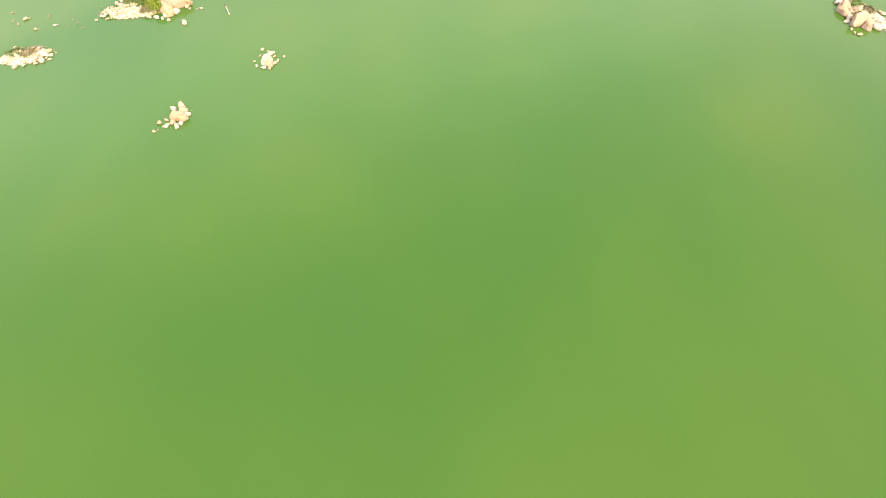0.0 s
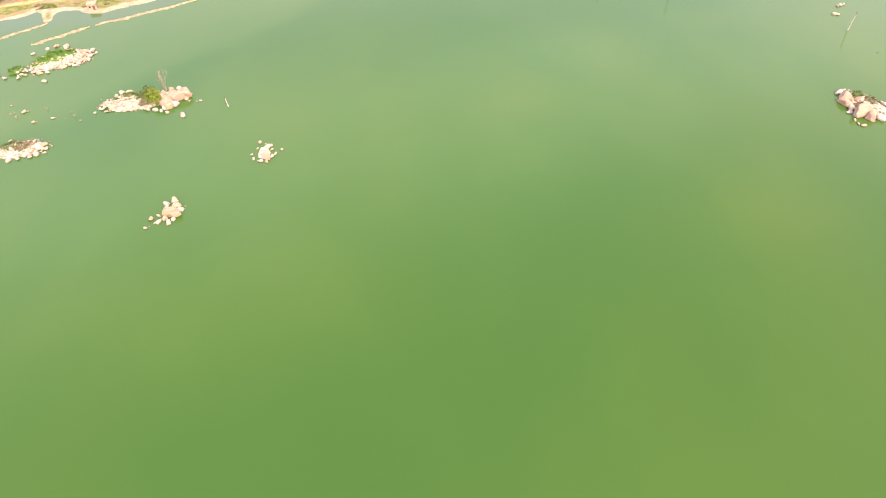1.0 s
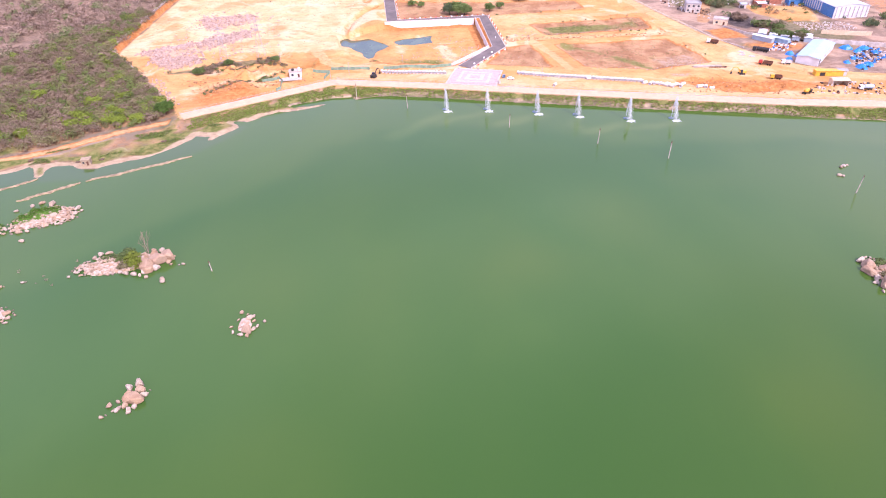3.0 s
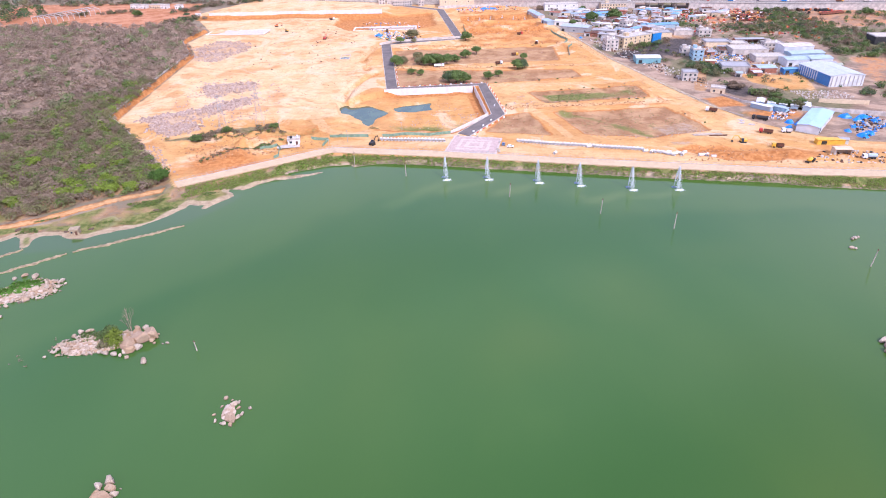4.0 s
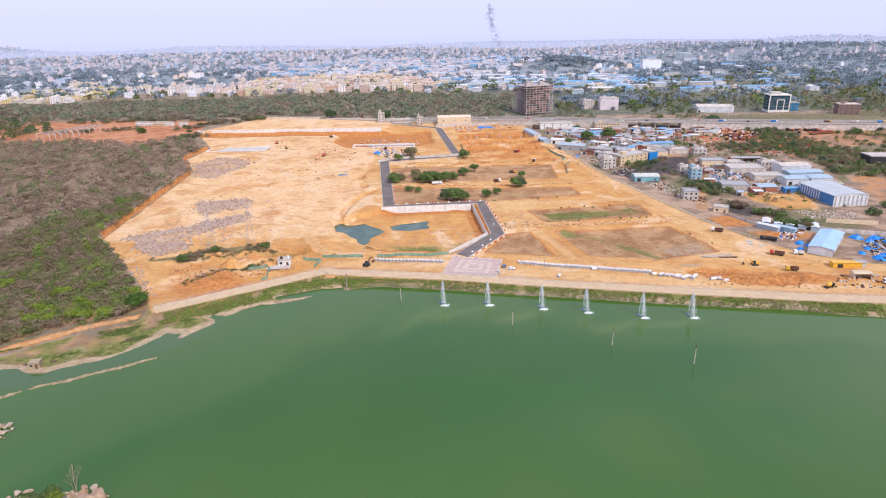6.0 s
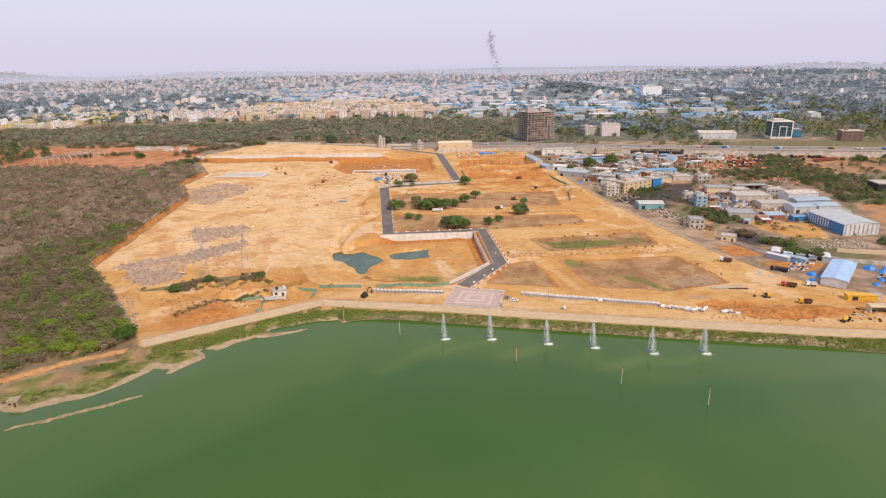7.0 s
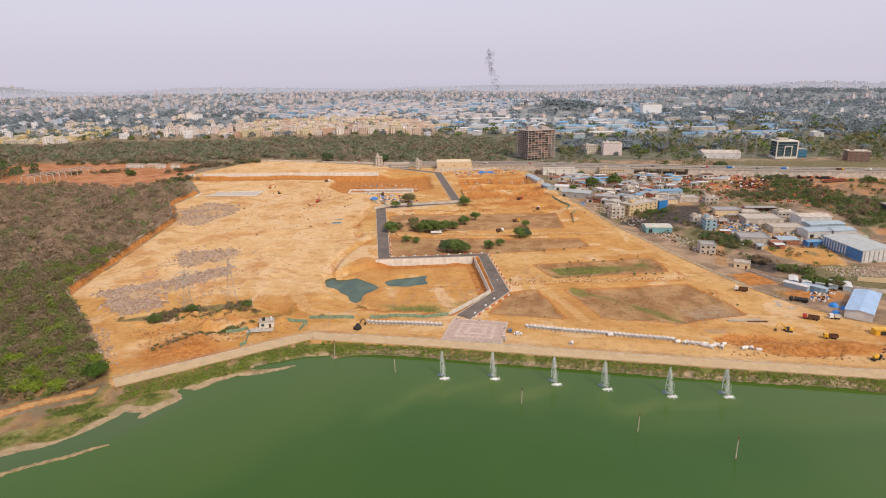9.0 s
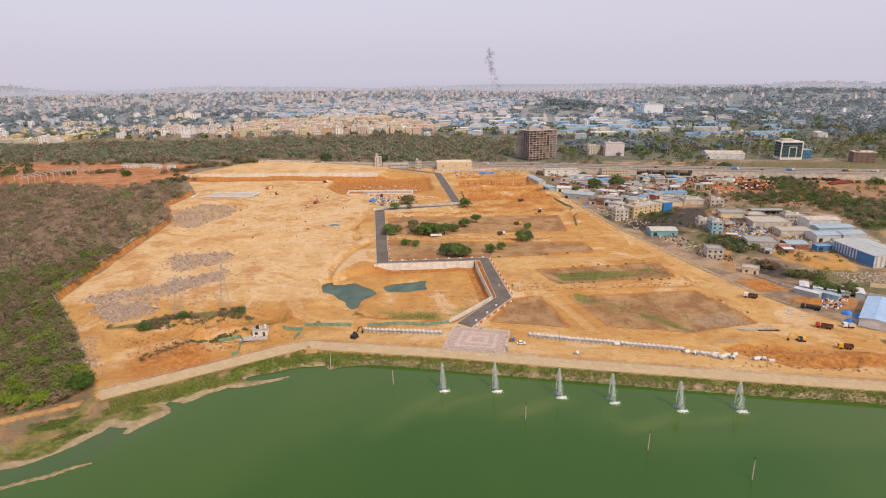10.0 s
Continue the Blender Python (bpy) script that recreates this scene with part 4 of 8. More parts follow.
panel_wall("boundary_wall", [(-256, 965), (-196, 951), (-172, 947)], lambda x, y: 9.5, 4.0, "cream boundary wall at the back of the yard", 6.0, PALE, 1.5)
panel_wall("boundary_wall", [(-165, 945), (-106, 930), (-92, 926)], lambda x, y: 9.5, 3.4, "cream boundary wall at the back of the yard", 6.0, PALE, 1.5)
panel_wall("boundary_wall", [(-3, 878), (50, 880), (104, 893)], lambda x, y: 7.4, 2.6, "ribbed grey-cream wall behind the foundation pits", 4.0, PALE, 1.0)
panel_wall("boundary_wall", [(113, 900), (120, 815), (136, 708), (156, 572), (174, 494), (193, 424), (204, 405)], lambda x, y: float(base_level(np.array(y))), 0.35,
           "low weathered cream wall along the site track", 7.0, PALE, 0.8)
panel_wall("boundary_wall", [(240, 425), (262, 411), (300, 397), (360, 375)], lambda x, y: 2.8, 3.0, "sand-coloured compound wall beside the blue shed", 5.0, PALE, 0.8)


def barrier_blocks():
    b = Mesh()
    b.box(0, 0, 0, 1.5, 0.5, 0.85, 0, 0, 0.75)
    for i, (x, y, r) in enumerate(walk_line(offset_line(ROAD, -6.3), 4.2, 3)[:75]):
        if 36 < y - 380 < 42:
            continue
        z = level(x, y)
        red = i % 2
        ob = thing("road_barrier", x, y, z, r, ("red" if red else "white") + " painted concrete barrier block beside the asphalt road", "barrier", "barrier blocks along the road")
        part("block", b, RED_P if red else WHITE_P, ob)
    for x, y, r in ((20, 386, 30), (27, 397, 40), (33, 408, 50), (38, 441, 90)):
        ob = thing("road_barrier", x, y, road_z(x, y), r, "white painted concrete barrier block standing on the road", "barrier", "barrier blocks along the road")
        part("block", b, WHITE_P, ob)


barrier_blocks()


# ---- concrete pipes ----
def pipe_mesh(r=0.95, length=2.6, n=16, wall=0.14):
    m = Mesh()
    v, f = [], []
    for x, rad in ((-length / 2, r), (length / 2, r), (length / 2, r - wall), (-length / 2, r - wall)):
        for i in range(n):
            t = 2 * math.pi * i / n
            v.append((x, rad * math.cos(t), r + rad * math.sin(t)))
    for k in range(4):
        for i in range(n):
            a, b = k * n + i, k * n + (i + 1) % n
            c, d = ((k + 1) % 4) * n + (i + 1) % n, ((k + 1) % 4) * n + i
            f.append((a, d, c, b))
    m.add(v, f)
    return m.data("concrete_pipe", [PRECAST], False)


PIPE = pipe_mesh(0.88, 2.7)


def pipe(x, y, rot, tilt=0, z=None):
    ob = new("concrete_pipe", PIPE)
    ob.matrix_basis = pose(x, y, level(x, y) - 0.05 if z is None else z, 0, tilt, rot)
    tagged(ob, "pale precast concrete drain pipe lying on the bare earth", "concrete pipe", "drain pipes stored beside the promenade")


for a, b, count in (((-39, 375.5), (0.5, 369.5), 19), ((47, 365.5), (79, 357.5), 16), ((81, 357), (118.5, 347.5), 19)):
    for i in range(count):
        t = i / (count - 1)
        pipe(a[0] + (b[0] - a[0]) * t, a[1] + (b[1] - a[1]) * t, 108 + random.uniform(-4, 4))
for x, y, r in ((119.5, 344.5, 20), (122.5, 343, 60), (124.5, 343.5, 100), (127, 342.6, 120), (129.2, 342, 125), (131, 339.5, 130), (132.5, 341.5, 160), (135, 339, 10),
                (137.4, 340, 150), (138.8, 337.5, 60), (141, 340.5, 25), (133.5, 337.8, 130), (149, 336, 8), (151.5, 338.2, 170), (153, 336.2, 70), (157, 337, 175), (66, 344, 60), (88, 353.5, 5)):
    pipe(x, y, r)


# ---- fountains ----
def fountain_meshes():
    rnd = random.Random(4)
    f, noz = Mesh(), Mesh()
    n, k = 20, 8
    v = []
    for i in range(n):
        a = 2 * math.pi * i / n
        for j in range(k):
            b = 2 * math.pi * j / k
            q = 1.1 + 0.28 * math.cos(b)
            v.append((q * math.cos(a), q * math.sin(a), 0.1 + 0.28 * math.sin(b)))
    f.add(v, [(i * k + j, (i + 1) % n * k + j, (i + 1) % n * k + (j + 1) % k, i * k + (j + 1) % k) for i in range(n) for j in range(k)])
    noz.tube((0, 0, -0.4), (0, 0, 0.9), 0.22, 8, 0.12)
    for i in range(4):
        a = math.pi / 2 * i
        noz.tube((0, 0, 0.3), (1.1 * math.cos(a), 1.1 * math.sin(a), 0.15), 0.05, 5)
    spray = Mesh()
    for i in range(1500):
        t = rnd.random() ** 0.8
        spread = rnd.gauss(0, 1)
        top = 12.5 * rnd.uniform(0.55, 1.0) ** 0.35
        # up the jet (t < .4) and down again with the wind
        if t < 0.38:
            u = t / 0.38
            z, x, y = 0.8 + (top - 0.8) * u ** 0.8, 0.8 * u * u, -1.2 * u * u
            w = 0.10 + 0.28 * u
        else:
            u = (t - 0.38) / 0.62
            fall = rnd.uniform(0.1, 1.05)
            z, x, y = top * (1 - u ** 1.35), 0.8 + 1.1 * u * fall, -1.2 - 2.4 * u * fall
            w = 0.22 + 0.5 * u
        x += w * rnd.gauss(0, 0.8)
        y += w * rnd.gauss(0, 0.8)
        ln, th = rnd.uniform(0.35, 1.0), rnd.uniform(0.02, 0.05)
        lean = rnd.uniform(-0.1, 0.1)
        spray.add([(x - th, y, z), (x + th, y, z), (x + lean, y + th, z + ln), (x + lean, y - th, z + ln)], [(0, 1, 2), (0, 3, 1), (0, 2, 3), (1, 3, 2)])
    foam = Mesh()
    for i in range(220):
        a, r = rnd.random() * 6.283, abs(rnd.gauss(0, 1))
        x, y = 1.9 + 1.2 * r * math.cos(a), -3.6 + 0.8 * r * math.sin(a)
        s, h = rnd.uniform(0.15, 0.4), rnd.uniform(0.05, 0.35) * max(0.2, 1.4 - r * 0.6)
        foam.box(x, y, 0, s, s, h, rnd.random() * 90, 0, 0.4)
    return f, noz, spray, foam


m, n, l = nt("water_spray")
p = node(n, "ShaderNodeBsdfPrincipled", Roughness=0.6)
p.inputs["Base Color"].default_value = (0.86, 0.88, 0.86, 1)
tr, mx, out = n.new("ShaderNodeBsdfTransparent"), n.new("ShaderNodeMixShader"), n.new("ShaderNodeOutputMaterial")
mx.inputs[0].default_value = 0.34
l.new(tr.outputs[0], mx.inputs[1])
l.new(p.outputs[0], mx.inputs[2])
l.new(mx.outputs[0], out.inputs["Surface"])
SPRAY = m
FOAM = plain("foam", (0.78, 0.80, 0.76), 0.7, var=0.1)
FLOAT_BLUE = plain("blue_plastic", (0.10, 0.17, 0.24), 0.4, var=0.1, spec=0.5)


def fountains():
    f, noz, spray, foam = fountain_meshes()
    first = None
    for x, y in ((2, 315), (25, 314), (52, 308), (73.5, 303), (99.5, 296), (123.5, 295)):
        at = pose(x - 1.9, y + 3.6, 0)
        if first is None:
            first = thing("fountain", x - 1.9, y + 3.6, 0, 0, "tall white water jet rising from a blue float in the lake", "fountain", "fountains along the shore")
            part("float_ring", f, FLOAT_BLUE, first, "blue plastic float ring")
            part("nozzle", noz, STEEL, first)
            part("jet", spray, SPRAY, first, "white spray falling downwind")
            part("splash", foam, FOAM, first)["kind"] = "stuff"
        else:
            copy_thing(first, at)


fountains()


# ---- poles in the lake ----
def lake_pole(x, y, h, lean=(0, 0), r=0.16):
    ob = thing("pole", x, y, 0, 0, "old pale timber pole standing in the lake", "pole", "poles in the lake")
    m = Mesh()
    m.tube((0, 0, -2.5), (lean[0], lean[1], h), r * 1.15, 8, r * 0.8)
    part("shaft", m, WOOD, ob)
    m = Mesh()
    m.tube((lean[0] - 0.5, lean[1], h * 0.93), (lean[0] + 0.5, lean[1], h * 0.93), 0.06, 5)
    m.tube((lean[0], lean[1], h * 0.9), (lean[0], lean[1], h * 1.02), r * 0.95, 8)
    part("crossbar", m, RUST, ob)


for x, y, h, lean in ((-52, 338, 9.0, (0.4, 0)), (-21, 321.5, 8, (-.3, 0)), (34, 291.5, 7.5, (.1, 0)), (76, 269.5, 8, (.4, 0)), (106, 252, 8.6, (.2, .2)), (174.5, 215.5, 8, (1.0, 0.4)), (-87, 170, 4.2, (-.6, .3))):
    lake_pole(x, y, h, lean, 0.2)


# ---- islands ----
def boulder_mesh(seed, squash=0.75, fine=2, chips=9, depth=(0.46, 0.78)):
    """A granite block: a sphere cut by flat joints, with softly rounded arrises."""
    rnd = random.Random(seed)
    bm = bmesh.new()
    bmesh.ops.create_icosphere(bm, subdivisions=fine, radius=1)
    cuts = [(Vector((rnd.gauss(0, 1), rnd.gauss(0, 1), rnd.gauss(0.15, 0.6))).normalized(), rnd.uniform(*depth)) for _ in range(chips)]
    off = Vector((seed * 3.1, seed * 1.7, seed))
    for v in bm.verts:
        for nrm, d in cuts:
            k = v.co.dot(nrm) - d
            if k > 0:
                v.co -= nrm * k * 0.98
        v.co *= 1.12 * (1 + 0.08 * noise.noise(v.co * 1.3 + off) + 0.04 * noise.noise(v.co * 4 + off))
        v.co.z *= squash
    for fc in bm.faces:
        fc.smooth = False
    me = bpy.data.meshes.new("boulder")
    bm.to_mesh(me)
    bm.free()
    me.materials.append(ROCK)
    return me


ROCK_TAN = granite("tan_granite", (0.385, 0.275, 0.175))
BOULDERS = [boulder_mesh(i, 0.6 + 0.07 * (i % 4)) for i in range(8)]
GREAT = [boulder_mesh(30 + i, 0.95, 3, 11, (0.55, 0.8)) for i in range(4)]
for me in GREAT:
    me.materials[0] = ROCK_TAN


def island(name, label, stones, mound=None, height_m=0.5, group="rock islands"):
    rnd = random.Random(len(stones) * 7 + int(stones[0][0]))
    cx, cy = sum(s[0] for s in stones) / len(stones), sum(s[1] for s in stones) / len(stones)
    ob = thing(name, cx, cy, 0, 0, label, "island", group)
    if mound:
        x0, y0, rx, ry, rot = mound
        m = Mesh()
        n, rings = 28, 6
        c, s = math.cos(radians(rot)), math.sin(radians(rot))
        v = []
        for k in range(rings + 1):
            q = 1 - k / rings
            for i in range(n):
                a = 2 * math.pi * i / n
                w = 1 + 0.22 * noise.noise(Vector((math.cos(a) * 1.7 + x0, math.sin(a) * 1.7 + y0, k * .2)))
                u, t = rx * q * w * math.cos(a), ry * q * w * math.sin(a)
                v.append((x0 - cx + u * c - t * s, y0 - cy + u * s + t * c, -0.5 + (height_m + 0.5) * (1 - q ** 3) + 0.25 * noise.noise(Vector((u * .4, t * .4, k))) * (k > 0)))
        f = [(k * n + i, k * n + (i + 1) % n, (k + 1) * n + (i + 1) % n, (k + 1) * n + i) for k in range(rings) for i in range(n)]
        m.add(v, f)
        part("mound", m, ISLAND_EARTH, ob, "muddy gravelly mound", True)
    for x, y, r in stones:
        r *= 1.08
        r *= 0.9
        me = BOULDERS[rnd.randrange(8)] if r < 1.75 else GREAT[rnd.randrange(4)]
        part("boulder", me, None, ob, at=pose(x - cx, y - cy, r * (rnd.uniform(0.12, 0.3) if r < 2.8 else 0.42), rnd.uniform(-14, 14), rnd.uniform(-14, 14), rnd.uniform(0, 360)) @ Matrix.Diagonal((r * rnd.uniform(0.95, 1.25), r * rnd.uniform(0.75, 1.0), r * (rnd.uniform(0.8, 1.15) if r < 2.8 else 1.0), 1)))
    return ob, cx, cy


def pebbles(ob, cx, cy, around, count, lo, hi, seed, high=0.6):
    """Small stones strewn over an ellipse, children of their island."""
    rnd = random.Random(seed)
    x0, y0, rx, ry, rot = around
    c, s = math.cos(radians(rot)), math.sin(radians(rot))
    for _ in range(count):
        a, q = rnd.random() * 6.283, rnd.uniform(0.05, 1.0) ** 0.5
        u, t = rx * q * math.cos(a), ry * q * math.sin(a)
        r = rnd.uniform(lo, hi)
        part("boulder", BOULDERS[rnd.randrange(8)], None, ob, at=pose(x0 - cx + u * c - t * s, y0 - cy + u * s + t * c, -0.35 + (high + 0.5) * (1 - q ** 3) + 0.15 * rnd.random(), 0, rnd.uniform(-20, 20), rnd.uniform(0, 360)) @ Matrix.Diagonal((r * 1.2, r, r, 1)))


m, n, l = nt("island_earth")
pos = n.new("ShaderNodeNewGeometry").outputs["Position"]
a = noise_of(n, l, pos, 0.5, 4)
col = mixer(n, l, ramp(n, l, a, 0.4, 0.6), (0.36, 0.25, 0.15), (0.50, 0.40, 0.30))
col = mixer(n, l, ramp(n, l, noise_of(n, l, pos, 1.2, 3), 0.55, 0.7, 0, 0.7), col, (0.12, 0.09, 0.05))
finish(n, l, col, 0.95, 0, 0.1, a, 0.6, 0.2)
ISLAND_EARTH = m


def leaf_arrays(crowns, rng, size):
    """Leaf quads for crowns (x, y, z, rx, rz, count, colour): vertices and tints."""
    vs, ts = [], []
    for x, y, z, rx, rz, count, tint in crowns:
        d = rng.normal(size=(count, 3))
        d /= np.linalg.norm(d, axis=1)[:, None] + 1e-9
        d[:, 2] = np.where(d[:, 2] < -0.35, -d[:, 2], d[:, 2])
        lob = 1 + 0.28 * np.sin(d[:, 0] * 3.1 + x) * np.sin(d[:, 1] * 3.7 + y) + 0.15 * np.sin(d[:, 2] * 6 + x)
        r = (0.45 + 0.55 * rng.random(count) ** 0.5) * lob
        c = np.stack([x + d[:, 0] * r * rx, y + d[:, 1] * r * rx, z + d[:, 2] * r * rz], 1)
        nrm = d + rng.normal(size=(count, 3)) * 0.55 + np.array([0, 0, 0.35])
        nrm /= np.linalg.norm(nrm, axis=1)[:, None]
        u = np.cross(nrm, rng.normal(size=(count, 3)))
        u /= np.linalg.norm(u, axis=1)[:, None] + 1e-9
        w = np.cross(nrm, u)
        s = (size * (0.6 + 0.8 * rng.random(count)))[:, None]
        q = np.stack([c - u * s, c - w * s * 0.6, c + u * s, c + w * s * 0.6], 1)
        vs.append(q.reshape(-1, 3))
        tone = (0.84 + 0.3 * rng.random(count))[:, None] * np.asarray(tint)[None, :]
        ts.append(np.repeat(tone, 4, axis=0))
    return np.concatenate(vs), np.concatenate(ts)


def quads_mesh(name, v, tint, mat):
    me = bpy.data.meshes.new(name)
    me.vertices.add(len(v))
    me.vertices.foreach_set("co", v.astype(np.float32).ravel())
    k = len(v) // 4
    me.loops.add(len(v))
    me.loops.foreach_set("vertex_index", np.arange(len(v), dtype=np.int32))
    me.polygons.add(k)
    me.polygons.foreach_set("loop_start", np.arange(0, len(v), 4, dtype=np.int32))
    me.materials.append(mat)
    at = me.color_attributes.new("tint", "FLOAT_COLOR", "POINT")
    at.data.foreach_set("color", np.concatenate([tint, np.ones((len(tint), 1))], 1).astype(np.float32).ravel())
    me.update()
    return me


RNG = np.random.default_rng(11)
BRIGHT, GREEN, OLIVE, DRY, DARKGREEN = (0.21, 0.27, 0.03), (0.145, 0.205, 0.055), (0.215, 0.20, 0.09), (0.285, 0.21, 0.13), (0.115, 0.16, 0.07)


def foliage(name, crowns, size, parent, label="", at=None):
    v, t = leaf_arrays(crowns, RNG, size)
    return part(name, quads_mesh(name, v, t, LEAF), None, parent, label)


def bare_tree(mesh, x, y, z, h, seed, spread=0.35, r=0.12):
    rnd = random.Random(seed)

    def grow(p, d, ln, rad, depth):
        q = p + d * ln
        mesh.tube(p, q, rad, 4, rad * 0.6, cap=False)
        if depth:
            for _ in range(3):
                e = (d + Vector((rnd.gauss(0, spread), rnd.gauss(0, spread), rnd.gauss(0.1, spread * 0.5)))).normalized()
                grow(q, e, ln * rnd.uniform(0.6, 0.85), rad * 0.55, depth - 1)
    for i in range(3):
        grow(Vector((x + rnd.gauss(0, .4), y + rnd.gauss(0, .4), z)), Vector((rnd.gauss(0, .25), rnd.gauss(0, .25), 1)).normalized(), h * 0.36, r, 3)


TWIG = plain("dry_twigs", (0.36, 0.25, 0.17), 0.95)


def islands():
    island("rock_island", "tight heap of pale pink granite boulders in the lake",
           [(-91.8, 114.7, 1.7), (-94.3, 112.9, 1.5), (-90.9, 108.3, 2.6), (-92.8, 109.9, 2.0), (-88.9, 110.5, 1.4), (-91.2, 104.5, 1.1), (-94.5, 105.3, 1.1), (-97.5, 106.4, 1.1), (-98.0, 102.3, 0.8), (-97.0, 103.2, 0.4),
            (-95.5, 107.9, 0.9), (-95.6, 104.6, 0.5), (-90.7, 112.4, 1.6), (-88.0, 112.3, 0.4), (-93.0, 106.4, 1.2), (-90, 106, 1.0)])
    ob, cx, cy = island("rock_island", "loose ring of pale boulders round a brown patch in the lake",
                        [(-69.8, 146.1, 1.1), (-66.3, 143.1, 1.3), (-65.7, 136.9, 1.9), (-67.6, 135.2, 1.2), (-65.3, 134.6, 0.9), (-63.8, 137.7, 1.0), (-62.9, 139.1, 0.7), (-71.4, 138.9, 0.7),
                         (-70.2, 136.2, 0.7), (-61.0, 141.4, 0.7), (-70.1, 142.3, 0.7), (-65.2, 144.1, 0.7), (-67.7, 145.0, 0.6), (-67.4, 143.6, 0.6), (-64.6, 141.6, 0.7)], (-67.2, 140.0, 2.6, 4.4, 10), 0.6)
    big = [(-112.2, 174.0, 2.9), (-109.6, 176.4, 3.1), (-106.7, 178.8, 2.9), (-110.7, 170.6, 2.0), (-112.6, 170.0, 1.5), (-108.6, 172.2, 1.7), (-103.9, 165.2, 1.75), (-112.6, 181.5, 1.9), (-115.0, 179.5, 1.5), (-110.6, 183.5, 1.5), (-114.0, 184.0, 1.2), (-105.4, 176.6, 1.3), (-104.6, 180.1, 0.7), (-104.0, 174.9, 0.8), (-99.4, 174.7, 0.8),
           (-100.9, 174.5, 0.5), (-118.9, 169.5, 1.5), (-121.5, 170.5, 1.2), (-116.5, 181.3, 1.5), (-110.5, 167.0, 1.1), (-115.6, 168.7, 1.3), (-113.2, 168.2, 1.0), (-139.5, 168.2, 0.8), (-137.7, 170.6, 1.1), (-137.1, 174.3, 1.1),
           (-135.4, 175.5, 1.2), (-134.8, 179.4, 1.2), (-133.7, 182.0, 1.4), (-130.8, 182.6, 1.2), (-136.6, 177.3, 0.7), (-133.9, 170.4, 1.0), (-131.0, 172.2, 1.2), (-128.8, 174.0, 1.2), (-124.9, 170.0, 0.9)]
    isl3 = (-123.5, 175.8, 15.5, 6.8, 14)
    ob, cx, cy = island("rock_island", "large rocky island with shrubs and three great pink boulders", big, isl3, 0.9)
    pebbles(ob, cx, cy, (-128, 175, 13, 6.8, 14), 260, 0.22, 0.75, 5, 0.9)
    foliage("shrub", [(-121.5 - cx, 179 - cy, 1.8, 3.6, 2.4, 560, GREEN), (-118.5 - cx, 176.5 - cy, 2.4, 3.3, 2.7, 600, BRIGHT), (-116.2 - cx, 173.2 - cy, 1.9, 2.6, 3.0, 520, BRIGHT), (-121 - cx, 173 - cy, 1.2, 2.4, 1.2, 250, OLIVE),
                     (-124.5 - cx, 178 - cy, 1.2, 2.6, 1.2, 260, GREEN), (-129 - cx, 178.5 - cy, 0.8, 3.4, 0.6, 320, GREEN)], 0.34, ob, "bright green shrubs")
    tw = Mesh()
    bare_tree(tw, -115.5 - cx, 182 - cy, 0.6, 8.6, 3, 0.34, 0.10)
    part("bare_bush", tw, TWIG, ob, "leafless brown twigs")
    st4 = [(-186.0, 216.4, 1.1), (-181.1, 220.3, 1.3), (-178.0, 222.7, 1.3), (-173.1, 221.6, 1.8), (-168.8, 218.0, 1.4), (-164.0, 217.0, 1.6), (-160.0, 217.6, 1.6), (-157.4, 215.8, 0.8), (-159.3, 213.5, 1.4),
           (-160.8, 210.3, 1.5), (-161.9, 207.2, 1.3), (-167.3, 211.4, 1.7), (-167.1, 204.3, 1.4), (-171.3, 207.6, 1.0), (-171.8, 203.8, 1.2), (-172.3, 200.0, 1.0), (-175.7, 199.4, 1.6), (-179.0, 200.3, 1.0),
           (-170.7, 193.0, 1.2), (-181.1, 204.2, 0.9), (-180.7, 208.1, 0.9), (-166.6, 206.6, 1.0), (-181.1, 198.2, 0.9), (-183.1, 196.1, 1.0), (-189, 196, 1.1), (-193, 199, 1.0)]
    ob, cx, cy = island("rock_island", "low stony island of broken granite round a lawn of green weeds", st4, (-172.5, 211, 14.5, 9.5, 24), 0.55)
    pebbles(ob, cx, cy, (-167, 211, 11, 8.5, 20), 210, 0.3, 0.85, 8)
    pebbles(ob, cx, cy, (-181, 203, 9, 6, 40), 50, 0.3, 0.8, 9)
    foliage("grass_patch", [(-174 - cx, 213.5 - cy, 0.7, 5.6, 0.35, 1900, (0.13, 0.27, 0.03)), (-179 - cx, 209 - cy, 0.6, 4.0, 0.35, 900, (0.13, 0.27, 0.03)), (-169.5 - cx, 215.5 - cy, 0.7, 3.6, 0.3, 700, (0.12, 0.24, 0.03)), (-187 - cx, 202 - cy, 0.5, 3.6, 0.35, 600, (0.13, 0.26, 0.03))], 0.3, ob, "vivid green weeds")
    st5 = [(-154.5, 145.1, 1.5), (-152.4, 146.0, 1.5), (-151.1, 148.1, 1.5), (-148.9, 145.9, 0.9), (-151.4, 142.4, 1.5), (-152.9, 140.9, 1.1), (-148.8, 143.3, 0.8), (-156, 149, 1.3), (-160, 139, 1.2), (-164, 150, 1.4), (-157, 140, 0.9), (-147.6, 147.4, 0.6)]
    ob, cx, cy = island("rock_island", "stony island with ochre earth and thin scrub", st5, (-159, 146, 10, 6.0, 10), 0.8)
    pebbles(ob, cx, cy, (-158, 146, 10, 6.2, 10), 70, 0.3, 0.9, 12, 0.8)
    foliage("shrub", [(-158 - cx, 147 - cy, 0.9, 4.0, 0.8, 700, OLIVE), (-163 - cx, 147 - cy, 0.9, 3.0, 0.9, 400, GREEN)], 0.3, ob, "olive scrub")
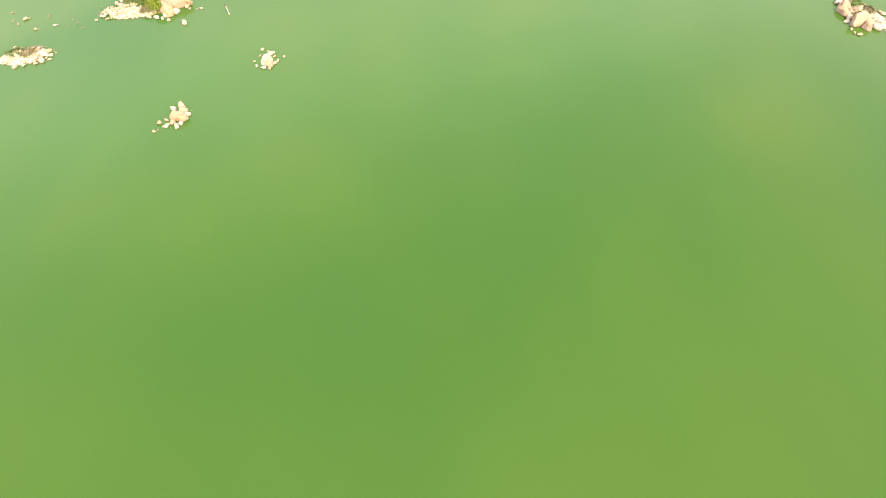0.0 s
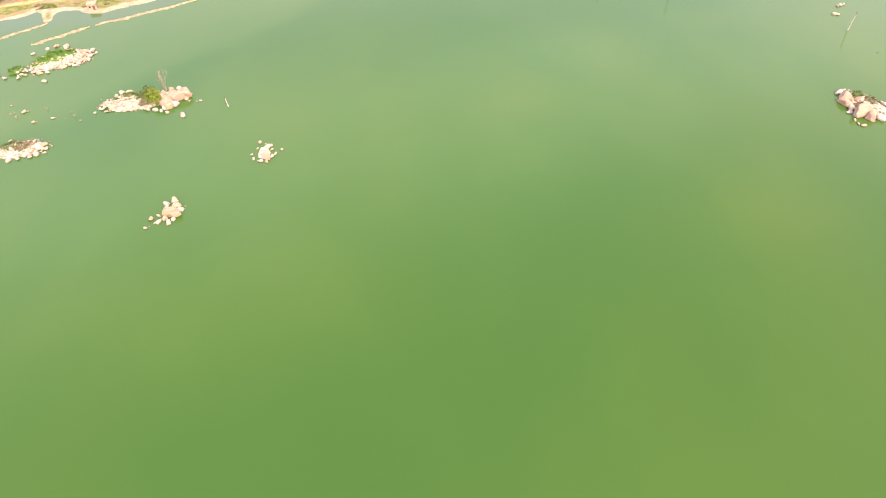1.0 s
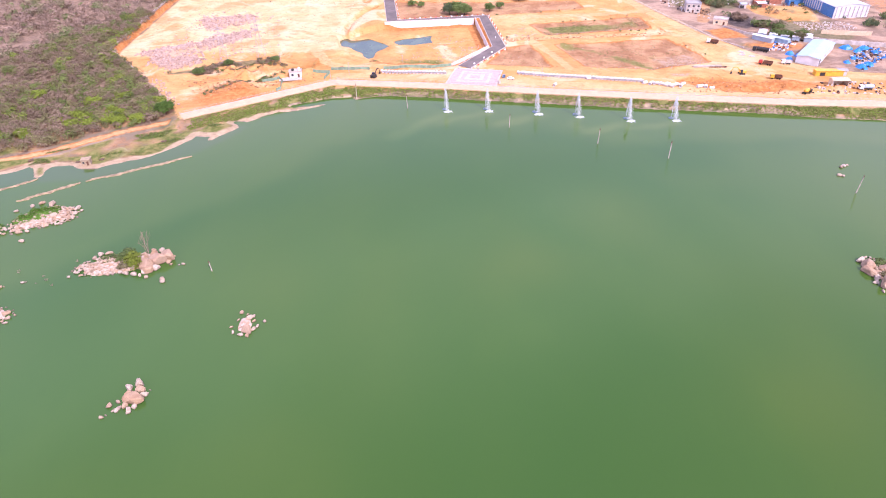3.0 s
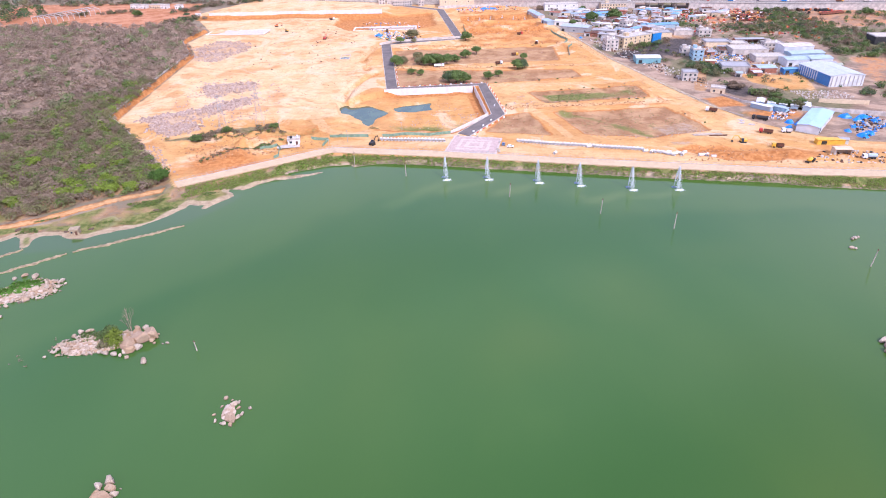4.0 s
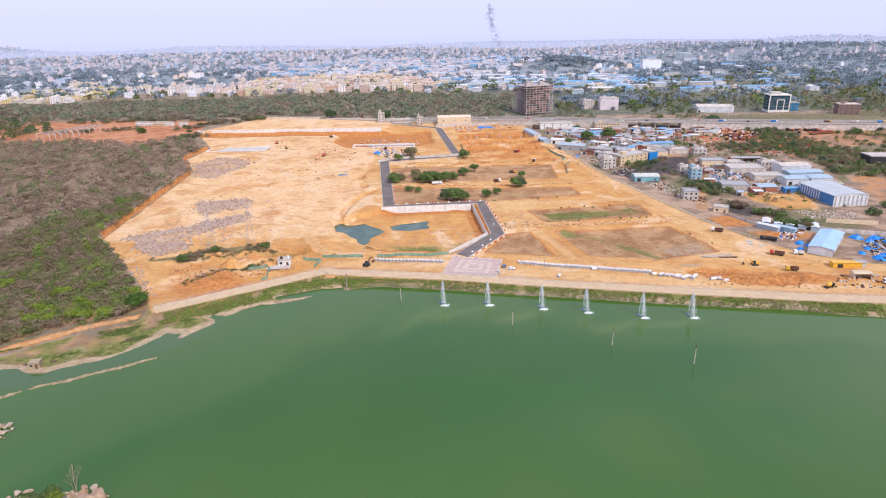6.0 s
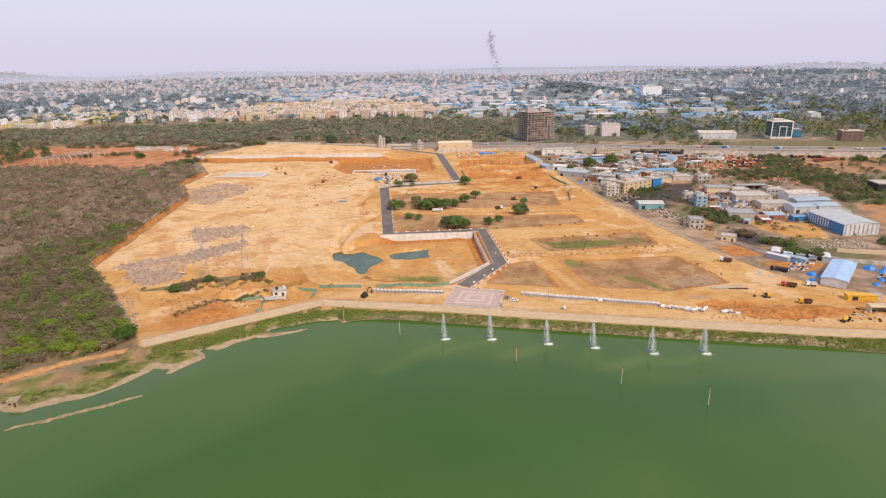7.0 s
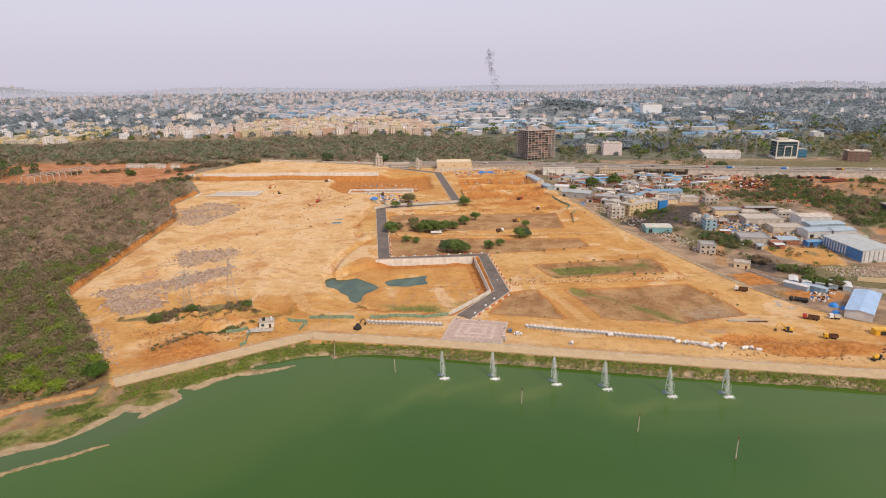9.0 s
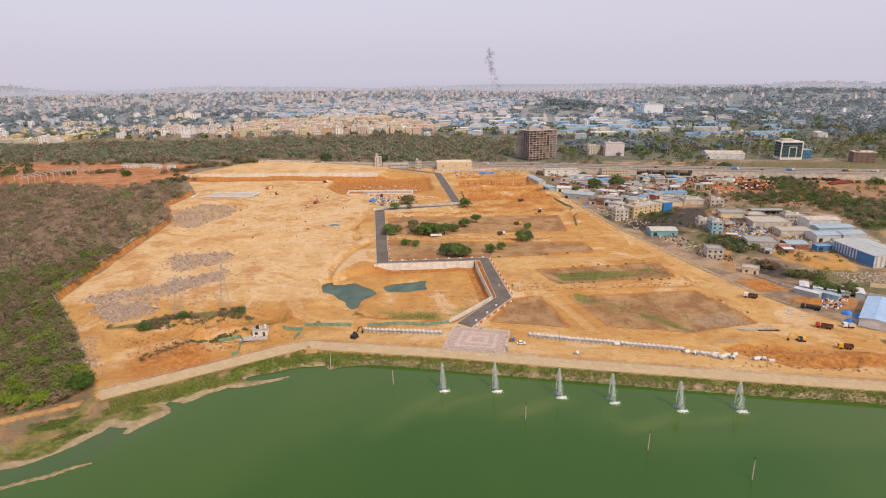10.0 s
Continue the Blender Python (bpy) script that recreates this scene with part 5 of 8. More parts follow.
    str_ = [(149.9, 167.6, 1.7), (150.2, 164.0, 2.7), (148.6, 160.0, 2.2), (149.6, 156.9, 1.8), (151.2, 153.2, 3.0), (153.4, 150.6, 2.8), (147.6, 149.6, 0.8), (147.9, 147.3, 0.7), (149.4, 146.3, 1.1), (154.1, 169.0, 0.8), (152.6, 169.4, 0.8),
            (154.8, 168.3, 0.7), (156.5, 167.0, 0.8), (157.9, 165.8, 1.0), (158.6, 163.9, 1.2), (154.6, 161.2, 2.0), (148.0, 154.6, 1.1), (156, 158.6, 1.9), (160, 162, 1.2), (163, 159, 1.3), (165, 155, 1.4), (157, 150, 1.8), (162, 149, 1.6)]
    ob, cx, cy = island("rock_island", "long whaleback of pale granite slabs with grassy gaps", str_, (156.5, 157.5, 11.5, 6.5, -58), 0.8)
    pebbles(ob, cx, cy, (156.5, 158, 12, 7, -58), 50, 0.3, 0.8, 15, 0.8)
    foliage("grass_patch", [(155.5 - cx, 165.5 - cy, 0.8, 2.8, 0.5, 450, GREEN), (158 - cx, 161 - cy, 0.9, 2.8, 0.6, 500, OLIVE), (153 - cx, 158 - cy, 0.9, 2.0, 0.5, 260, OLIVE)], 0.28, ob, "sparse green tufts")
    island("rock_island", "two small pale rocks breaking the water", [(176.0, 231.0, 1.2), (177.2, 230.4, 0.8), (180.5, 238.6, 1.0), (182.4, 239.6, 1.3), (184, 240.4, 0.8)])
    for x, y, r in ((-168.7, 170.3, 1.4), (-161.7, 163.0, 1.0), (-155.1, 165.5, 1.1), (-149.6, 169.2, 0.6), (-150.0, 164.9, 0.4), (178.4, 196.7, 0.5), (-176, 175, 0.7)):
        island("rock", "small dark rock barely above the lake", [(x, y, r * 0.7), (x + r, y + 0.3 * r, r * 0.4)], None, 0.3, "small rocks in the lake")


islands()
for bx, by, bh in ((-147, 166, 1.6), (-143, 163.5, 1.2), (-160, 172, 1.5), (-170, 166, 1.8), (-173, 169, 1.4), (-141, 178, 1.1)):
    brush = Mesh()
    bare_tree(brush, 0, 0, -0.4, bh, int(bh * 100), 0.6, 0.05)
    ob = thing("drowned_bush", bx, by, 0, 0, "dead leafless bush standing in the shallow lake", "bush", "drowned bushes in the lake")
    part("branch", brush, TWIG, ob)


# ---- spits of mud and the hut on the left bank ----
def mud_bar(a, b, w, seed):
    m = Mesh()
    n = 90
    v = []
    for i in range(n + 1):
        t = i / n
        x, y = a[0] + (b[0] - a[0]) * t, a[1] + (b[1] - a[1]) * t
        dx, dy = b[0] - a[0], b[1] - a[1]
        k = math.hypot(dx, dy)
        ww = w * (0.8 + 0.6 * noise.noise(Vector((t * 9, seed, 0))) + 0.5 * noise.noise(Vector((t * 31, seed, 7)))) * min(1, 5 * t + .25, 5 * (1 - t) + .25)
        ox = 1.1 * noise.noise(Vector((t * 5, seed, 4))) + 0.35 * noise.noise(Vector((t * 23, seed, 9)))
        for s, z in ((-1.6, -0.5), (-0.8, 0.28), (0, 0.5), (0.8, 0.28), (1.6, -0.5)):
            q = s * ww + ox
            v.append((x - dy / k * q, y + dx / k * q, z + 0.12 * noise.noise(Vector((x * .6, y * .6, s)))))
    f = [(i * 5 + j, i * 5 + j + 1, i * 5 + j + 6, i * 5 + j + 5) for i in range(n) for j in range(4)]
    m.add(v, [tuple(reversed(q)) for q in f])
    solid("mud_bar", m, MUD, "narrow sandy mud spit lying just above the water", "sandbar", "structure", smooth=True)


MUD = plain("dry_mud", (0.31, 0.235, 0.125), 0.95, var=0.4, scale=0.5, fine=2.5)
mud_bar((-168, 242.2), (-126, 266), 1.2, 1)
mud_bar((-191, 225), (-170, 241.2), 1.25, 2)
mud_bar((-216, 226), (-192.5, 246), 1.0, 3)


def hut():
    ob = thing("hut", -175.5, 260, level(-175.5, 260), 12, "small pale concrete pump hut on the grassy bank", "hut")
    m = Mesh()
    m.box(0, 0, -0.3, 4.0, 3.4, 3.0)
    part("wall", m, plain("stained_render", (0.36, 0.28, 0.17), 0.9, var=0.35, scale=0.8), ob)
    m = Mesh()
    m.box(0, 0, 2.7, 4.5, 3.9, 0.22)
    part("roof", m, plain("stained_slab", (0.40, 0.31, 0.19), 0.9, var=0.3, scale=0.8), ob)
    m = Mesh()
    m.box(0.8, -1.72, 0, 0.9, 0.1, 2.0)
    part("door", m, RUST, ob, "rusty steel door")
    m = Mesh()
    m.box(-1.0, -1.72, 1.1, 0.8, 0.08, 0.8)
    part("window", m, WINDOW_DARK, ob)


hut()
for x, y, s, r in ((-146, 283, 1.5, 20), (-206, 265, 1.6, 70), (-170, 264, 1.3, 40), (-181, 262, 1.2, 10)):
    ob = thing("earth_clod", x, y, level(x, y), r, "dark clod of dug earth on the grass", "earth heap", "earth clods on the bank")
    part("clod", BOULDERS[2].copy(), None, ob, at=Matrix.Diagonal((s * 1.3, s * .8, s * .6, 1)))
    ob.children[0].data.materials[0] = BARK

# ---- vegetation ----
def scatter(poly, count, rng, gap=0.0):
    xs, ys = [p[0] for p in poly], [p[1] for p in poly]
    out = np.empty((0, 2))
    while len(out) < count:
        q = np.stack([rng.uniform(min(xs), max(xs), count * 2), rng.uniform(min(ys), max(ys), count * 2)], 1)
        out = np.concatenate([out, q[inside(q[:, 0], q[:, 1], poly)]])
    return out[:count]


def wood(name, poly, count, tints, weights, r, leaves, size, label, flat=0.75, keep=None, patchy=0.16):
    pts = scatter(poly, count, RNG)
    z = height(pts[:, 0], pts[:, 1])
    if keep is not None:
        ok = keep(pts[:, 0], pts[:, 1])
        pts, z = pts[ok], z[ok]
    mottle = 0.6 * wobble(pts[:, 0], pts[:, 1], 22, 3) + 0.6 * wobble(pts[:, 0], pts[:, 1], 7, 5)
    pick = RNG.random(len(pts))
    edges = np.cumsum(weights) / sum(weights)
    crowns = []
    for (x, y), h, mo, p in zip(pts, z, mottle, pick):
        k = int(np.searchsorted(edges, min(0.999, max(0, p + patchy * mo))))
        q = r * RNG.uniform(0.6, 1.35)
        t = np.array(tints[k]) * RNG.uniform(0.8, 1.2)
        crowns.append((x, y, h + q * flat * 0.7, q, q * flat, max(8, int(leaves * q * q / r / r)), t))
    v, t = leaf_arrays(crowns, RNG, size)
    ob = new(name, quads_mesh(name, v, t, LEAF))
    return tagged(ob, label, "woodland", kind="stuff")


near = [(-218, 268), (-204, 280), (-186, 293), (-163, 302), (-155, 317), (-172, 343), (-194, 376), (-233, 425), (-239, 519), (-250, 520), (-300, 400), (-330, 300), (-300, 246)]
wood("scrub_forest", near, 2300, [(0.33, 0.25, 0.16), (0.28, 0.215, 0.13), (0.265, 0.255, 0.105), (0.205, 0.265, 0.07), (0.27, 0.34, 0.06)], [2.4, 3.2, 3.6, 2.6, 0.45], 2.7, 112, 0.44, "dense dry thorn scrub, mostly leafless brown with green patches", 0.85, patchy=0.3)
wood("scrub_forest", FOREST, 5600, [(0.41, 0.305, 0.21), (0.355, 0.27, 0.18), (0.31, 0.285, 0.15), (0.225, 0.275, 0.10)], [4.4, 4.0, 2.4, 1.2], 3.3, 66, 0.72, "dense dry thorn scrub, mostly leafless brown with green patches", 0.85,
     keep=lambda x, y: ~inside(x, y, near) & (x > -560), patchy=0.25)


def tree(x, y, h, r, tint, label, group="", leaves=None, z=None, category="tree", bush=False):
    ob = thing("bush" if bush else "tree", x, y, level(x, y) - 0.1 if z is None else z, RNG.uniform(0, 360), label, category, group)
    m = Mesh()
    rnd = random.Random(int(x * 7 + y * 13))
    th = h * (0.12 if bush else 0.3)
    m.tube((0, 0, 0), (0.1, 0.05, th), 0.045 * h, 7, 0.03 * h)
    crowns = []
    k = 7 if r > 2 else 4
    for i in range(k):
        a = 6.283 * i / k + rnd.uniform(-.4, .4)
        q = r * rnd.uniform(0.48, 0.74)
        c = (math.cos(a) * r * 0.55, math.sin(a) * r * 0.55, h * rnd.uniform(0.32, 0.64))
        m.tube((0.1, 0.05, th * 0.9), c, 0.022 * h, 5, 0.008 * h)
        crowns.append((*c, q, q * 0.8, leaves or int(100 + 34 * r), np.array(tint) * rnd.uniform(0.8, 1.2)))
    crowns.append((0, 0, h * 0.72, r * 0.6, h * 0.26, (leaves or int(70 + 26 * r)), np.array(tint) * 1.1))
    part("trunk", m, BARK, ob)
    v, t = leaf_arrays(crowns, RNG, max(0.22, 0.098 * r))
    part("crown", quads_mesh("crown", v, t, LEAF), None, ob)
    return ob


# bright green trees along the edge of the scrub
for x, y, h, r in ((-157, 317, 7.5, 5.0), (-164, 328, 6, 3.8), (-168, 306, 5, 4.2), (-178, 304, 5, 4.2), (-184, 306, 5.2, 4.0), (-193, 300, 5, 4.4), (-201, 299, 5, 4.0), (-197, 307, 5.2, 4.0), (-187, 318, 5.0, 3.6), (-181, 315, 4.6, 3.2),
                   (-204, 330, 5.5, 4.5), (-243, 345, 6, 4.5), (-222, 290, 5, 4), (-232, 284, 5, 4.4), (-246, 300, 5, 4), (-205, 312, 5, 3.6), (-188, 340, 5, 3.6), (-212, 306, 4.5, 3.4)):
    tree(x, y, h, r, (0.25, 0.33, 0.04) if r < 4.9 else (0.10, 0.18, 0.03), "leafy yellow-green tree at the edge of the scrub", "green trees at the edge of the scrub")
for x, y, h, r, t in ((-40, 566, 8, 4.6, GREEN), (-42, 574, 7, 4, GREEN), (-35, 580, 6, 3.5, OLIVE), (-26, 541, 4.5, 3.0, GREEN), (-18, 537, 4.5, 2.6, GREEN), (-12, 566, 8.5, 5.5, GREEN), (-4, 566, 9, 6, GREEN), (5, 568, 8, 5, GREEN), (-8, 574, 8, 5, OLIVE),
                      (12, 580, 6, 4, GREEN), (23, 596, 7, 4.5, GREEN), (34, 612, 7, 4, GREEN), (6, 512, 8, 5.0, DARKGREEN), (12, 511, 9, 6.0, GREEN), (18, 511, 8, 5, GREEN), (39, 519, 6, 3.6, GREEN), (48, 526, 5, 3, GREEN), (66, 545, 8, 4.5, GREEN),
                      (71, 547, 7, 4, DARKGREEN), (76, 584, 5.5, 3, GREEN), (-31, 685, 8, 6, OLIVE), (26, 667, 8, 5, GREEN), (-42, 660, 6, 3.6, GREEN), (-28, 662, 4, 2.5, OLIVE), (-20, 575, 6, 4, OLIVE), (-22, 596, 6, 4, OLIVE)):
    tree(x, y, h * 1.2, r * 1.15, np.array(t) * 1.2, "full green shade tree on the bare earth plots", "shade trees on the plots")
wood("scrub", [(-166, 382), (-152, 393), (-128, 397), (-104, 399), (-102, 393), (-130, 386), (-155, 377)], 90, [DRY, OLIVE, GREEN], [6, 2, 1], 1.5, 40, 0.36, "low olive and brown scrub along a ditch", 0.6)
wood("scrub", [(-130, 362), (-112, 368), (-100, 376), (-110, 372)], 24, [OLIVE, GREEN], [2, 2], 1.1, 30, 0.35, "low olive and brown scrub along a ditch", 0.6)
for x, y, h, r, t in ((-158, 380, 4.6, 3.2, GREEN), (-141, 390, 4.0, 2.6, GREEN), (-112, 397, 3.0, 2.6, GREEN)):
    tree(x, y, h, r * 1.15, np.array(t) * 1.05, "scrubby bush among the spoil heaps", "bushes among the spoil heaps", category="bush", bush=True)
for x, y, h, r, t in ((177, 763, 11, 7, GREEN), (206, 770, 12, 8, GREEN), (366, 855, 13, 9, DARKGREEN), (112, 903, 7, 5, DARKGREEN), (128, 908, 7, 6, DARKGREEN), (146, 902, 8, 7, DARKGREEN), (160, 903, 7, 6, DARKGREEN), (122, 880, 6, 4, GREEN), (-78, 947, 11, 8, DARKGREEN),
                      (-160, 960, 12, 8, DARKGREEN), (128, 845, 6, 4, DRY), (150, 735, 7, 4.5, GREEN), (240, 424, 6, 4.5, GREEN), (247, 419, 6, 4, OLIVE), (234, 428, 5, 4, GREEN), (252, 427, 5, 4, GREEN), (241, 434, 4, 3, OLIVE), (222, 520, 3.5, 2.5, GREEN), (-330, 850, 5, 3.4, DARKGREEN),
                      (-402, 868, 8, 6, GREEN), (-340, 905, 5, 4, DRY), (223, 472, 6, 4, DRY), (227, 468, 5, 3.5, DRY), (181, 835, 6, 4, GREEN), (185, 880, 7, 5, GREEN), (430, 825, 7, 5, GREEN), (530, 800, 9, 6, DARKGREEN), (500, 760, 7, 5, GREEN)):
    tree(x, y, h, r, t, "dark leafy tree between the sheds and yards", "trees between the yards")
green_belts = [[(255, 716), (300, 690), (377, 680), (390, 635), (385, 590), (430, 560), (520, 600), (440, 680), (430, 755), (404, 815), (385, 812), (395, 760), (380, 705), (310, 720), (265, 735)],
               [(185, 600), (200, 615), (232, 640), (215, 640), (180, 620)], [(205, 530), (218, 545), (245, 540), (240, 515), (222, 505)], [(300, 450), (340, 430), (420, 430), (420, 480), (340, 470)],
               [(228, 455), (240, 462), (250, 447), (240, 440)], [(440, 700), (560, 640), (640, 700), (600, 800), (480, 780)]]
green_belts += [[(256, 724), (295, 712), (306, 668), (357, 668), (369, 634), (361, 600), (358, 562), (404, 585), (406, 630), (414, 668), (418, 722), (424, 790), (440, 850), (425, 855), (384, 768), (340, 700)], [(362, 560), (440, 540), (520, 560), (470, 610), (410, 580)]]
for p, c in zip(green_belts, (250, 30, 60, 120, 20, 160, 330, 160)):
    wood("scrub", p, c, [GREEN, OLIVE, DARKGREEN, DRY], [4, 3, 2, 1.5], 3.2, 90, 0.6, "thick green thorn scrub between the yards", 0.7)
wood("scrub", [(140, 868), (140, 760), (150, 690), (168, 600), (190, 520), (215, 470), (300, 440), (345, 520), (345, 600), (400, 700), (380, 800), (250, 830)], 330, [GREEN, OLIVE, DARKGREEN, DRY], [3, 3, 2, 3], 2.2, 50, 0.5, "straggling bushes between the shacks and workshops", 0.7)
wood("scrub", [(440, 600), (760, 560), (900, 760), (620, 780), (520, 690), (450, 660)], 620, [GREEN, OLIVE, DARKGREEN, DRY], [3, 3, 2, 1.5], 4, 45, 0.95, "thick green thorn scrub between the yards", 0.7)
wood("scrub", [(170, 900), (420, 850), (900, 810), (1200, 1000), (1000, 1200), (300, 1180), (190, 1020)], 1300, [GREEN, OLIVE, DARKGREEN, DRY], [3, 3, 3, 1], 4.6, 34, 1.1, "dusty green trees beyond the highway", 0.75,
     keep=lambda x, y: (line_dist(x, y, [(120, 884), (252, 850), (530, 797), (1300, 760)]) > 22) & ~((np.abs(x - 505) < 60) & (y < 985)) & ~((np.abs(x - 418) < 34) & (y < 1000)) & ~((np.abs(x - 260) < 34) & (y < 1045)) & ~((np.abs(x - 590) < 28) & (y < 945)))
WOODS = [(-900, 1180), (-800, 1010), (-640, 1000), (-560, 1000), (-457, 995), (-380, 985), (-360, 960), (-300, 980), (-262, 985), (-90, 948), (30, 935), (100, 945), (112, 1000), (150, 1225), (-26, 1285), (-229, 1253), (-527, 1230)]
# belt's leaf tints lightened: the haze over its darks is in the colour
wood("far_woodland", WOODS, 2300, [(0.28, 0.30, 0.19), (0.31, 0.275, 0.18), (0.22, 0.265, 0.15), (0.34, 0.27, 0.19)], [5, 4, 3, 3], 6.4, 52, 1.45, "wide belt of scrub woodland beyond the site", 0.7, keep=lambda x, y: ~((x > 100) & (y < 1010)))
wood("far_woodland", [(-760, 830), (-640, 800), (-560, 820), (-540, 900), (-620, 1000), (-900, 1010)], 300, [DARKGREEN, OLIVE, GREEN, DRY], [3, 2, 2, 1], 5.0, 60, 1.1, "wide belt of scrub woodland beyond the site", 0.7)
for p, c in (([(-540, 868), (-430, 890), (-420, 905), (-540, 885)], 40), ([(-370, 880), (-330, 900), (-250, 950), (-265, 970), (-345, 925)], 90), ([(-318, 800), (-300, 830), (-318, 838), (-345, 812)], 30), ([(-560, 960), (-440, 975), (-400, 960), (-350, 965), (-360, 990), (-560, 1000)], 90)):
    wood("hedge", p, c, [DARKGREEN, OLIVE, DRY], [2, 2, 3], 3.4, 70, 0.8, "straggling hedge of dry thorn bushes", 0.7)


def rocks_field(name, poly, count, lo, hi, label, banded=False, mat=None):
    """Broken stone strewn on the yard, one joined mesh."""
    pts = scatter(poly, count, RNG)
    if banded:
        pts = pts[wobble(pts[:, 0] - pts[:, 1], (pts[:, 0] + pts[:, 1]) * 2.2, 16, 3) + 0.35 * RNG.normal(size=len(pts)) > 0.0]
    if lo >= 0.5:
        pts = pts[wobble(pts[:, 0], pts[:, 1] * 1.8, 9, 5) + 0.5 * wobble(pts[:, 0], pts[:, 1], 3.5, 2) + 0.3 * RNG.normal(size=len(pts)) > -0.35]
        pts = pts + RNG.normal(size=pts.shape) * 3.0 * (RNG.random((len(pts), 1)) < 0.6)
    z = height(pts[:, 0], pts[:, 1])
    m = Mesh()
    for (x, y), h in zip(pts, z):
        s = RNG.uniform(lo, hi)
        m.box(x, y, h - 0.2 * s, s * RNG.uniform(.8, 1.5), s, s * RNG.uniform(.5, .9), RNG.uniform(0, 180), 0, RNG.uniform(0.4, 0.8))
    return solid(name, m, mat or RUBBLE, label, "rubble", "stuff")


for p, c in zip(RUBBLES, (900, 1700, 750, 1300)):
    rocks_field("rubble", p, c, 0.5, 1.9, "pinkish grey blasted rock rubble on the yard")
rocks_field("rubble", [(-215, 430), (-150, 400), (-110, 440), (-140, 530), (-215, 535)], 500, 0.3, 1.3, "scattered blasted rock round the rubble banks", True)
rocks_field("rubble", [(-200, 372), (-180, 372), (-160, 340), (-150, 325), (-165, 335), (-190, 365)], 160, 0.4, 1.2, "scattered broken rock below the scrub edge")
rocks_field("gravel", [(-222, 430), (-150, 345), (-100, 372), (-60, 400), (-64, 640), (-70, 800), (-250, 820), (-255, 700), (-232, 600)], 2600, 0.2, 0.7, "loose stones strewn over the dusty yard", True, mat=CLOD)
rocks_field("gravel", [(45, 380), (170, 380), (160, 560), (110, 690), (-40, 640), (-36, 500), (45, 495)], 1500, 0.18, 0.5, "loose stones strewn over the bare plots", True)
for poly, cnt in (([(-20, 440), (10, 430), (18, 455), (0, 470)], 60), ([(70, 447), (150, 452), (150, 458), (72, 452)], 70), ([(45, 440), (60, 470), (70, 445)], 60), ([(84, 376), (130, 366), (172, 378), (168, 386), (130, 373)], 90), ([(-40, 396), (0, 394), (10, 400), (-40, 402)], 60), ([(12, 440), (28, 436), (30, 418), (14, 420)], 90), ([(-40, 410), (20, 404), (24, 425), (-20, 428)], 120)):
    rocks_field("rubble", poly, cnt, 0.25, 0.8, "loose stones and clods along the plot edges")


def tufts(name, poly, count, tints, size, label, r=0.5, keep=None):
    pts = scatter(poly, count, RNG)
    z = height(pts[:, 0], pts[:, 1])
    ok = z > 0.15
    if keep is not None:
        ok &= keep(pts[:, 0], pts[:, 1])
    crowns = [(x, y, h + 0.1, r * RNG.uniform(.6, 1.5), r * 0.45, 9, np.array(tints[RNG.integers(len(tints))]) * RNG.uniform(.8, 1.25)) for (x, y), h in zip(pts[ok], z[ok])]
    v, t = leaf_arrays(crowns, RNG, size)
    tagged(new(name, quads_mesh(name, v, t, LEAF)), label, "grass", kind="stuff")


dam_bank = offset_line(DAM, -5.2) + list(reversed(offset_line(DAM, -15)))
tufts("grass", dam_bank, 15000, [(0.19, 0.30, 0.035), (0.23, 0.32, 0.045), (0.27, 0.31, 0.07), (0.29, 0.27, 0.10)], 0.25, "weedy green grass on the lakeside slope of the dam", 0.7, keep=lambda x, y: wobble(x, y, 7, 1) + wobble(x, y, 2.5, 2) > -1.0)
tufts("grass", [(-330, 215), (-216, 258), (-173, 266), (-140, 283), (-120, 302), (-140, 300), (-180, 282), (-225, 262), (-330, 235)], 8000, [(0.17, 0.25, 0.04), GREEN, (0.22, 0.24, 0.08)], 0.24, "patchy green grass on the low bank", 0.7, keep=lambda x, y: wobble(x, y, 8, 1) > -0.1)
for p, c in zip(FIELDS[:4], (1500, 900, 250, 500)):
    tufts("grass", p, c, [(0.30, 0.27, 0.11), (0.34, 0.27, 0.13), (0.22, 0.27, 0.08), (0.36, 0.26, 0.15)], 0.18, "thin dry weeds on a sunken plot", 0.36, keep=lambda x, y: wobble(x, y, 11, 2) + wobble(x, y, 3, 1) > 0.0)
tufts("grass", [(-50, 398), (5, 392), (28, 412), (24, 424), (-10, 428), (-45, 414)], 1500, [(0.24, 0.27, 0.08), (0.2, 0.28, 0.06), OLIVE, DRY], 0.24, "weeds on the floor of the dug basin", 0.7, keep=lambda x, y: wobble(x, y, 8, 4) > -0.1)
for pts in ([(45, 441), (100, 446), (160, 452)], [(-36, 499), (30, 500), (120, 514)], [(60, 474), (110, 480), (155, 489)], [(160, 432), (172, 380)], [(-45, 632), (112, 634)], [(36, 560), (112, 560)], [(-100, 384), (-60, 392)]):
    for x, y, r in walk_line(pts, 6.5, 1):
        if RNG.random() < 0.4:
            tree(x + RNG.normal() * 1.2, y + RNG.normal() * 1.2, RNG.uniform(0.7, 1.5), RNG.uniform(0.5, 1.2), (GREEN, OLIVE, DRY)[RNG.integers(3)], "small weedy bush on the plot edge", "small bushes on the plot edges", 22, category="bush", bush=True)

